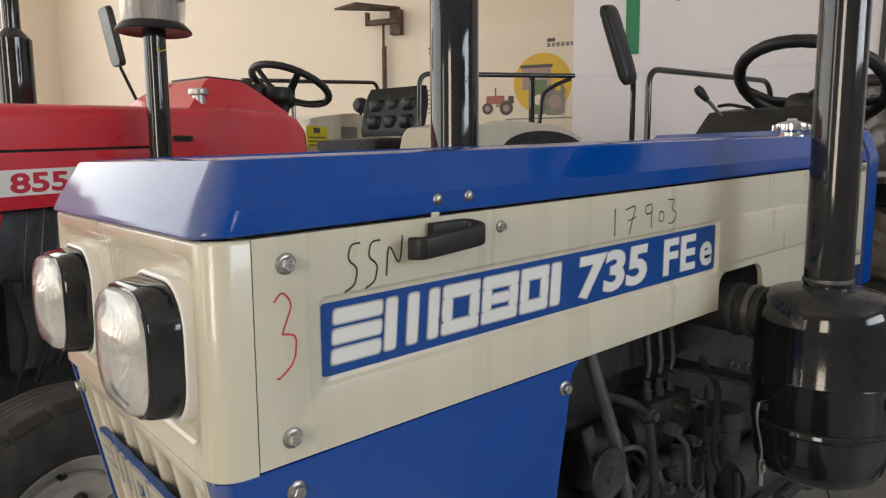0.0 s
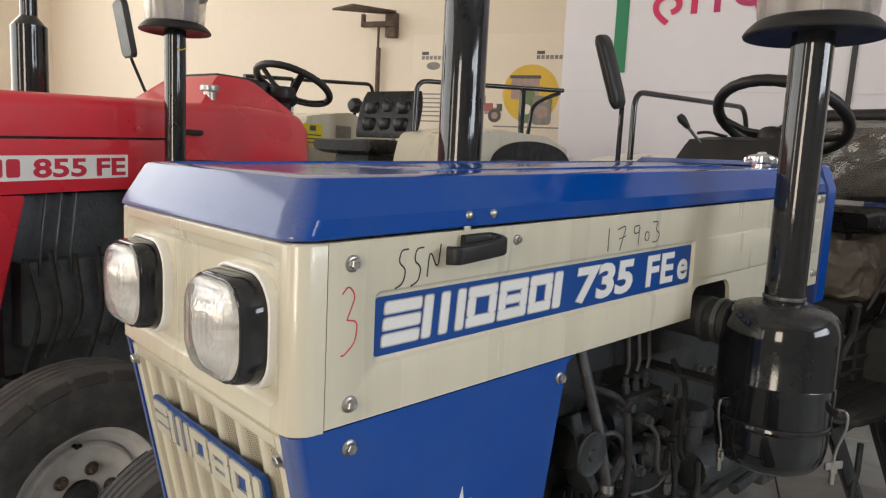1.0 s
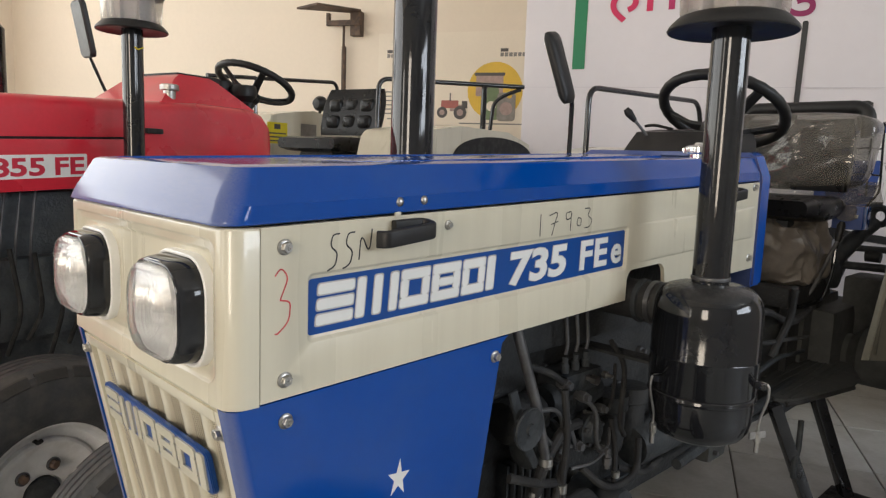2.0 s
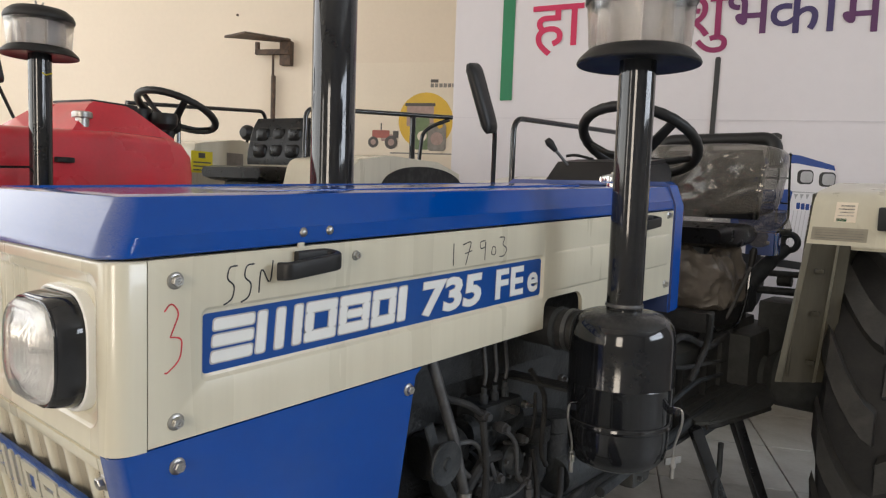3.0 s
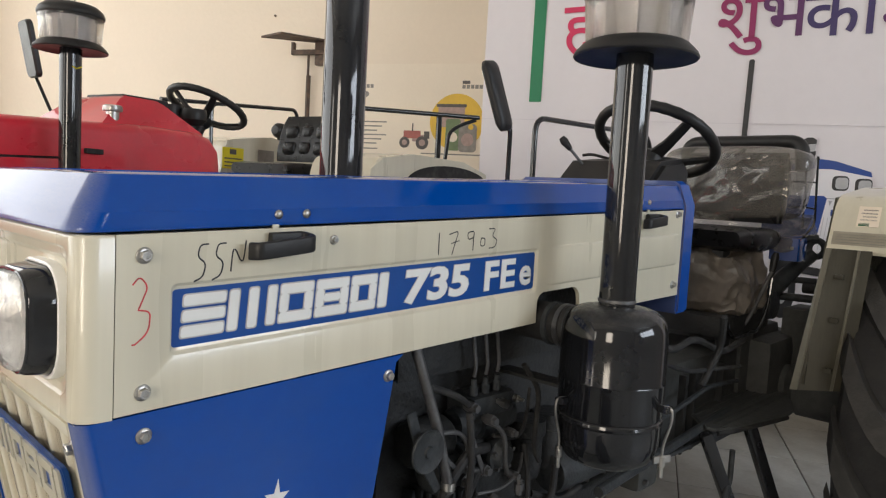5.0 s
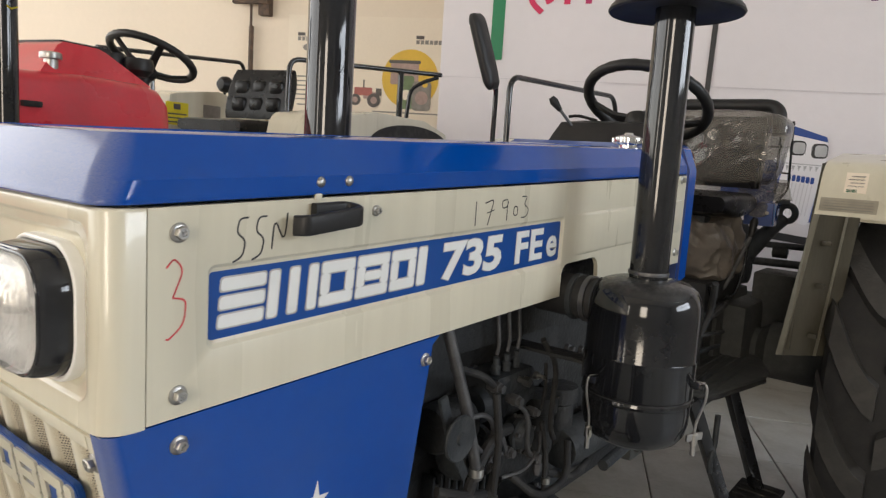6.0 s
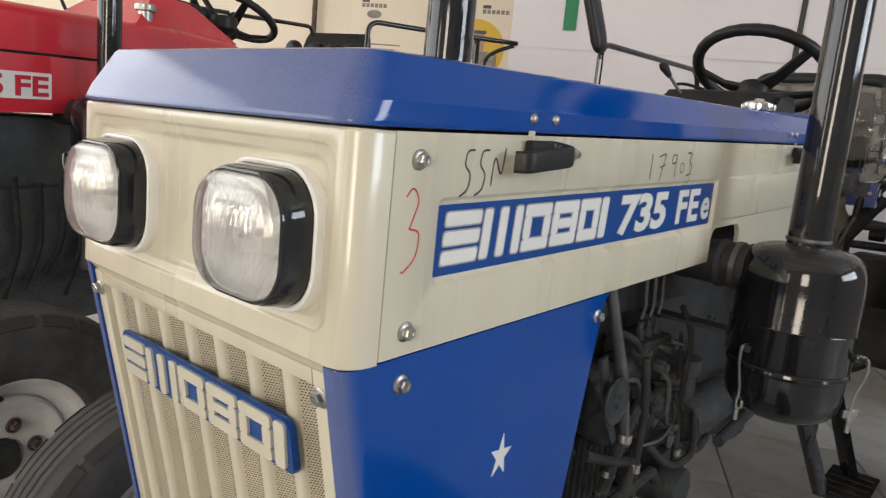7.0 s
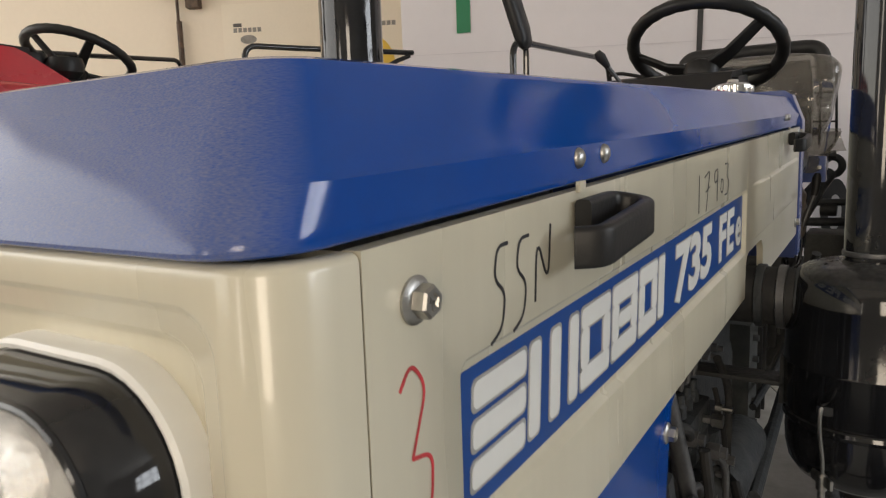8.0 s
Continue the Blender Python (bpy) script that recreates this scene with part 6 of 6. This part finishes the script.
part("fender_side", prism([(2.0, 1.25)] + [(2.02 + 0.03 * k, 1.44 + 0.018 * k) for k in range(4)] + [(2.45, 1.535), (2.95, 1.53), (3.25, 1.47), (3.30, 1.25)], 2.072, 2.082, "xz"), CREAM, rf)
# flat black panel added on the side where the wheel arch opens
part("arch_panel", prism(arch, 2.060, 2.071, "xz"), BLACK_RUBBER, rf, "black arch-shaped panel on the fender side")
ff = fender(red, 2.22, 3.30, 3.75, 1.53, (3.27, 3.34), "cream rear fender with a yellow warning sticker", dz=0.06)
part("fender_wall", prism([(2.05, 0.90), (2.20, 1.30), (2.27, 1.585), (2.64, 1.635), (3.05, 1.56), (3.30, 1.1), (2.25, 0.86)], 3.292, 3.298, "xz"), CREAM, ff)
stk = part("warning_sticker", box(2.235, 2.400, 3.289, 3.2915, 1.42, 1.545, 0), YELLOW_STICKER, ff, "yellow warning sticker")
part("print_bar", box(2.29, 2.34, 3.287, 3.2888, 1.505, 1.535, 0), PRINT_DARK, stk)
for k in range(3):
    part("print_bar", box(2.25, 2.385, 3.287, 3.2888, 1.432 + 0.022 * k, 1.440 + 0.022 * k, 0), PRINT_DARK, stk)
part("grey_sticker", box(2.52, 2.66, 3.289, 3.2915, 1.46, 1.55, 0), PRINT_GREY, ff)
part("handrail", tube(bend([(2.18, 2.45, 1.45), (2.20, 2.46, 1.765), (2.40, 2.34, 1.770), (2.92, 1.975, 1.785)], 0.06), 0.0125, 12), BLACK_GLOSS, red, "black tubular handrail on the fender")
part("handrail_post", tube([(2.71, 2.115, 1.50), (2.71, 2.115, 1.775)], 0.016, 10), BLACK_GLOSS, red)
part("handrail_brace", tube(bend([(2.80, 2.12, 1.50), (2.80, 2.10, 1.69), (2.84, 2.05, 1.735), (2.91, 1.99, 1.770)], 0.05), 0.011, 10), BLACK_GLOSS, red)
part("handrail", tube(bend([(2.20, 3.35, 1.50), (2.20, 3.35, 1.790), (2.92, 3.35, 1.845), (2.98, 3.35, 1.60)], 0.05), 0.012, 10), BLACK_GLOSS, red)
part("handrail", tube(bend([(1.85, 3.35, 1.765), (2.20, 3.35, 1.792)], 0.02), 0.012, 10), BLACK_GLOSS, red)
part("work_lamp", lathe([(0.0, -0.05), (0.03, -0.045), (0.048, -0.02), (0.050, 0.01), (0.046, 0.02), (0.0, 0.022)], 20, "x", (2.80, 3.38, 1.695)), BLACK_PLASTIC, red, "round black work lamp")
part("lamp_post", tube([(2.80, 3.38, 1.66), (2.80, 3.40, 1.58)], 0.010, 8), BLACK_GLOSS, red)
# casting colour here already holds the window's light
part("engine_block", box(0.33, 1.6, 2.72, 3.02, 0.5, 1.20, 0.02, box(0.36, 1.2, 2.66, 2.74, 0.70, 0.98, 0.02)), LIT_CAST, red, "dark oily engine block")
for k in range(3):
    part("fuel_pipe", tube(bend([(0.42 + 0.05 * k, 2.66, 0.93), (0.42 + 0.05 * k, 2.645, 1.05), (0.46 + 0.05 * k, 2.68, 1.22)], 0.03), 0.005, 8), DULL_STEEL, red)
for k in range(7):
    part("hose", tube(bend([(0.36 + 0.07 * k, 2.65, 0.62 + 0.04 * (k % 3)), (0.40 + 0.07 * k, 2.62, 0.80), (0.36 + 0.08 * k, 2.63, 1.0 + 0.02 * (k % 2))], 0.06), 0.008, 8), BLACK_RUBBER, red)
part("fuel_filter", lathe([(0.0, 0.70), (0.038, 0.705), (0.044, 0.72), (0.044, 0.84), (0.05, 0.845), (0.05, 0.88), (0.0, 0.882)], 18, "z", (0.86, 2.62, 0)), LIT_CAST, red)
part("front_frame", box(-0.2, 0.6, 2.66, 3.08, 0.42, 0.60, 0.01), ENGINE, red)
part("gearbox", box(1.6, 2.7, 2.70, 3.04, 0.45, 0.90, 0.03), ENGINE, red)
part("rear_housing", box(2.30, 2.70, 2.25, 3.5, 0.50, 0.84, 0.03), ENGINE, red)
for y in (2.17, 3.57):
    w = part("front_wheel", box(0.245, 0.285, min(y, RC) + 0.02, max(y, RC) - 0.02, 0.36, 0.40, 0.006), ENGINE, red)
    wheel_parts(w, (0.264, y, 0.385), 0.385, 0.18, 0.206, ribs=True)
for y in (2.14, 2 * RC - 2.14):
    w = part("rear_wheel", lathe([(0.05, -0.12), (0.05, 0.12)], 20, "y", (2.50, y, 0.69)), ENGINE, red)
    wheel_parts(w, (2.50, y, 0.695), 0.66, 0.34, 0.37, lugs=17)

red.matrix_basis = RED_AT @ pose(1.2, RC, 0)

# ---------------------------------------------------------------- the banner and the wall prints
ON_CLOTH = ROOM @ Matrix.Translation((-0.6, 4.29, 0)) @ Matrix.Rotation(-math.atan(0.2), 4, "Z") @ Matrix.Translation((0.6, 0, 0)) @ Matrix(((1, 0, 0, 0), (0, 0, -1, 0), (0, 1, 0, 0), (0, 0, 0, 1)))  # (along, up, out of the cloth)


def cloth_print(name, outline, level, mat, parent, label=""):
    """A flat printed patch on the banner; higher levels lie over lower ones."""
    bm = prism(outline, 0.0004 * level, 0.0004 * level + 0.0003, "xy")
    bm.transform(ON_CLOTH)
    return part(name, bm, mat, parent, label)


# the cloth: a fine grid that sags and ripples a little
bm = bmesh.new()
rows = []
for j in range(37):
    z = 0.35 + 0.1 * j
    rows.append([bm.verts.new((-0.95 + 0.1 * i, z, -0.006 - 0.0025 * math.sin(0.9 * i) * math.sin(0.35 * j + 0.4 * i) - 0.003 * math.cos(0.5 * j))) for i in range(44)])
for r0, r1 in zip(rows, rows[1:]):
    for i in range(43):
        bm.faces.new((r0[i], r0[i + 1], r1[i + 1], r1[i]))
made = bmesh.ops.extrude_face_region(bm, geom=bm.faces[:])
bmesh.ops.translate(bm, verts=[v for v in made["geom"] if isinstance(v, bmesh.types.BMVert)], vec=(0, 0, -0.002))
bm.transform(ON_CLOTH)
banner = finish("banner", bm, BANNER)
tagged(banner, "white printed greeting banner with Hindi lettering and a tractor picture", "banner")
cloth_print("green_strip", [(-0.619, 1.955), (-0.538, 1.955), (-0.538, 3.9), (-0.619, 3.9)], 1, GREEN, banner, "green printed stripe")
CREASE = material("darker_banner_tone", (0.62, 0.59, 0.63), 0.5, vary=0.05, scale=2, fine=30)
# crease drawn flat, its shade put in as a darker strip
cloth_print("crease", [(-0.94, 1.850), (2.95, 1.768), (2.95, 1.7715), (-0.94, 1.8535)], 1, CREASE, banner)
ON_BANNER = lambda u, z: ON_CLOTH @ Matrix.Translation((u, z, 0.0012))
INKS = [material("banner_ink_%s" % n, c, 0.5, vary=0.08, scale=3, fine=40) for n, c in (("pink", (0.60, 0.02, 0.10)), ("rose", (0.45, 0.02, 0.12)), ("plum", (0.26, 0.015, 0.10)), ("violet", (0.10, 0.025, 0.11)), ("navy", (0.045, 0.03, 0.12)))]
for body, u, z, size, ink in (("हा", -0.417, 2.281, 0.394, 0), ("ि", -0.08, 2.281, 0.384, 1), ("द", 0.038, 2.276, 0.382, 1), ("शु", 0.474, 2.287, 0.346, 2), ("भ", 0.698, 2.286, 0.343, 3), ("का", 0.917, 2.277, 0.339, 4), ("म", 1.263, 2.262, 0.334, 3), ("ना", 1.466, 2.253, 0.33, 4)):
    lettering("banner_letters", body, ON_BANNER(u, z), size, INKS[ink], banner, bold=0.006, depth=0.0008)

# the tractor picture printed low on the banner
PRINT_BLUE = material("blue_print", (0.012, 0.055, 0.27), 0.5, vary=0.08, scale=6, fine=60)
PRINT_BLACK = material("black_print", (0.025, 0.025, 0.028), 0.5, vary=0.15, scale=10, fine=80)
PRINT_WHITE = material("white_print", (0.78, 0.76, 0.80), 0.5, vary=0.05, scale=8, fine=60)
PRINT_PALE = material("pale_grey_print", (0.42, 0.42, 0.44), 0.5, vary=0.15, scale=18, fine=90)
pic = cloth_print("tractor_print", [(0.80, 1.585), (1.10, 1.592), (1.298, 1.545), (1.300, 1.425), (1.275, 1.12), (1.235, 1.10), (1.065, 1.14), (0.80, 1.20)], 1, PRINT_WHITE, banner, "printed picture of a white and blue tractor")
cloth_print("print_bonnet", [(0.80, 1.590), (1.006, 1.612), (1.06, 1.632), (1.129, 1.622), (1.292, 1.570), (1.299, 1.543), (1.117, 1.579), (1.007, 1.579), (0.80, 1.562)], 2, PRINT_BLUE, pic)
cloth_print("print_side", [(0.80, 1.432), (1.088, 1.438), (1.103, 1.424), (1.069, 1.200), (0.98, 1.196), (0.80, 1.22)], 2, PRINT_BLUE, pic)
cloth_print("print_edge", [(1.291, 1.425), (1.300, 1.425), (1.262, 1.115), (1.254, 1.115)], 2, PRINT_BLUE, pic)
cloth_print("print_line", [(1.100, 1.428), (1.296, 1.422), (1.296, 1.417), (1.100, 1.423)], 2, PRINT_PALE, pic)
for u, z in ((1.159, 1.507), (1.264, 1.496)):
    rim = cloth_print("print_lamp", rsq(0.078, 0.078, 0.022, 4, u, z), 2, PRINT_BLACK, pic)
    cloth_print("print_lens", rsq(0.058, 0.060, 0.016, 4, u + 0.006, z), 3, PRINT_PALE, rim)
for k in range(6):
    x = 1.112 + 0.028 * k
    cloth_print("print_slot", [(x, 1.414), (x + 0.018, 1.413), (x + 0.006, 1.385)], 2, PRINT_PALE, pic)
for k in range(6):
    x = 1.126 + 0.0225 * k
    cloth_print("print_mark", rsq(0.018, 0.034, 0.005, 2, x + 0.009, 1.350 - 0.012 * k / 5), 3, PRINT_BLUE, pic)
for k in range(9):
    x = 1.095 + 0.019 * k
    cloth_print("print_groove", [(x, 1.325), (x + 0.004, 1.325), (x - 0.012, 1.15), (x - 0.016, 1.15)], 2, CREASE, pic)
cloth_print("print_exhaust", [(0.664, 2.160), (0.671, 2.168), (0.686, 2.168), (0.693, 2.160), (0.682, 1.60), (0.655, 1.60)], 2, PRINT_BLACK, pic)
cup = cloth_print("print_cup", [(0.961, 1.731), (0.985, 1.744), (1.010, 1.745), (1.031, 1.733), (1.031, 1.711), (0.962, 1.706)], 2, PRINT_BLACK, pic)
cloth_print("print_bowl", [(0.964, 1.706), (1.030, 1.711), (1.025, 1.674), (0.969, 1.664)], 2, PRINT_PALE, cup)
cloth_print("print_base", [(0.962, 1.664), (1.032, 1.674), (1.031, 1.656), (0.97, 1.644), (0.97, 1.59), (1.01, 1.59), (1.01, 1.65)], 3, PRINT_BLACK, cup)
cloth_print("print_axle", [(0.86, 1.075), (1.30, 1.030), (1.30, 0.99), (0.86, 1.03)], 2, PRINT_BLACK, pic)
for u in (0.93, 1.33):
    tyre = cloth_print("print_tyre", [(u + 0.065 * math.cos(2 * math.pi * k / 28), 0.93 + 0.17 * math.sin(2 * math.pi * k / 28)) for k in range(28)], 2, PRINT_BLACK, pic)
    cloth_print("print_rim", [(u + 0.03 * math.cos(2 * math.pi * k / 28), 0.93 + 0.09 * math.sin(2 * math.pi * k / 28)) for k in range(28)], 3, PRINT_PALE, tyre)

NC = 5.04
PRINT_RED = material("dull_red_print", (0.42, 0.13, 0.11), 0.5, vary=0.2, scale=25, fine=160)
poster = sheet("poster", -2.289, -0.915, 1.626, 2.341, NC, 0.004, PAPER)
tagged(poster, "pale printed poster with a yellow disc and oil cans", "poster")
disc("yellow_disc", -1.311, 1.897, 0.2166, NC - 0.0042, 0.0008, YELLOW, poster)
sheet("bucket_print", -1.462, -1.247, 1.855, 2.028, NC - 0.0052, 0.0008, PRINT_ROSE, poster, r=0.012)
sheet("bucket_rim", -1.477, -1.235, 2.009, 2.033, NC - 0.0062, 0.0008, PRINT_DARK, poster, r=0.008)
sheet("can_print", -1.394, -1.277, 1.677, 1.921, NC - 0.0072, 0.0008, PRINT_GREEN, poster, r=0.02)
sheet("can_print", -1.288, -1.144, 1.668, 1.883, NC - 0.0082, 0.0008, PRINT_GREY, poster, r=0.03)
disc("can_label", -1.216, 1.762, 0.0494, NC - 0.0092, 0.0008, PRINT_ROSE, poster)
disc("can_label", -1.335, 1.780, 0.0380, NC - 0.0092, 0.0008, PAPER, poster)
disc("can_handle", -1.193, 1.860, 0.0209, NC - 0.0092, 0.0008, YELLOW, poster)
sheet("tractor_print_hood", -1.741, -1.599, 1.762, 1.822, NC - 0.0052, 0.0008, PRINT_RED, poster, r=0.008)
sheet("tractor_print_body", -1.668, -1.541, 1.738, 1.790, NC - 0.0048, 0.0004, PRINT_ROSE, poster, r=0.01)
for u, r in ((-1.731, 0.043), (-1.584, 0.052)):
    disc("tractor_print_wheel", u, 1.729, r, NC - 0.0062, 0.0008, PRINT_DARK, poster)
    disc("tractor_print_hub", u, 1.729, r * 0.5, NC - 0.0072, 0.0008, PRINT_ROSE, poster)
sheet("tractor_print_stack", -1.673, -1.663, 1.818, 1.878, NC - 0.0052, 0.0008, PRINT_DARK, poster)
sheet("tractor_print_seat", -1.570, -1.526, 1.762, 1.818, NC - 0.0062, 0.0008, PRINT_DARK, poster)
for u0, u1, z in [(-2.225, -1.89 - 0.04 * (k % 3), 1.88 - 0.034 * k) for k in range(6)] + [(-1.59, -1.08, 1.642), (-2.2, -1.96, 1.668)]:
    sheet("print_bar", u0, u1, z, z + 0.010, NC - 0.0048, 0.0006, PRINT_GREY, poster)
for u in (-1.279, -2.212):
    sheet("mark_bar", u, u + 0.06, 2.188, 2.212, NC - 0.0048, 0.0006, PRINT_DARK, poster)
    for k in range(6):
        sheet("mark_bar", u + 0.034 * k, u + 0.034 * k + 0.026, 2.152, 2.181, NC - 0.0048, 0.0006, PRINT_GREY, poster)
bm = prism([(-2.109 + 0.058 * math.cos(2 * math.pi * k / 32), 2.103 + 0.030 * math.sin(2 * math.pi * k / 32)) for k in range(32)], 0, 0.0008, "xy")
bm.transform(TO_WALL(NC - 0.0048))
part("emblem", bm, PRINT_GREY, poster)

# wall bracket with a flat shelf, a box and a drop pole
br = thing("wall_bracket", TO_WALL(NC) @ pose(-2.6, 2.4, 0), "dark steel wall bracket with a flat shelf and a drop pole", "bracket")
bm = loft([[(-2.83, 2.475, 0.36), (-2.62, 2.490, 0.42), (-2.415, 2.505, 0.08), (-2.53, 2.505, 0.02)], [(-2.83, 2.490, 0.36), (-2.62, 2.505, 0.42), (-2.415, 2.520, 0.08), (-2.53, 2.520, 0.02)]])
bm.transform(TO_WALL(NC))
part("shelf", bm, RUST, br)
bm = box(-2.515, -2.425, 2.32, 2.51, 0.0, 0.07, 0.006, box(-2.72, -2.43, 2.40, 2.44, 0.05, 0.09, 0.004, box(-2.72, -2.695, 2.40, 2.50, 0.05, 0.09, 0.004)))
bm.transform(TO_WALL(NC))
part("arm", bm, RUST, br)
bm = tube([(-2.585, 2.42, 0.04), (-2.585, 2.24, 0.04), (-2.58, 2.24, 0.04), (-2.58, 1.55, 0.04)], 0.018, 10, radii=[0.010, 0.010, 0.019, 0.019])
bm.transform(TO_WALL(NC))
part("pole", bm, RUST, br)
nail = disc("nail", -2.925, 2.734, 0.0095, NC, 0.012, RUST)
tagged(nail, "small rusty nail in the cream wall", "nail")

# ---------------------------------------------------------------- floor slabs
TILE = 0.62
me = bpy.data.meshes.new("slab")
bm = box(0.003, TILE - 0.003, 0.003, TILE - 0.003, -0.012, 0.0, 0.003, segs=1)
bm.to_mesh(me)
bm.free()
me.materials.append(FLOOR)
for i in range(-5, 10):
    for j in range(-3, 9):
        ob = new("floor_slab", me)
        ob.parent = floor
        ob.matrix_basis = ROOM @ pose(i * TILE - 1.45, j * TILE - 0.4, random.uniform(-0.001, 0.0005))
bm = bmesh.new()
for i in range(-10, 12):
    for j in range(-8, 10):
        if not (-5 <= i < 10 and -3 <= j < 9):
            box(i * TILE - 1.447, i * TILE - 1.453 + TILE, j * TILE - 0.397, j * TILE - 0.403 + TILE, -0.012, 0.0, 0, bm)
bm.transform(ROOM)
tagged(finish("floor_slabs", bm, FLOOR, floor), kind="stuff")
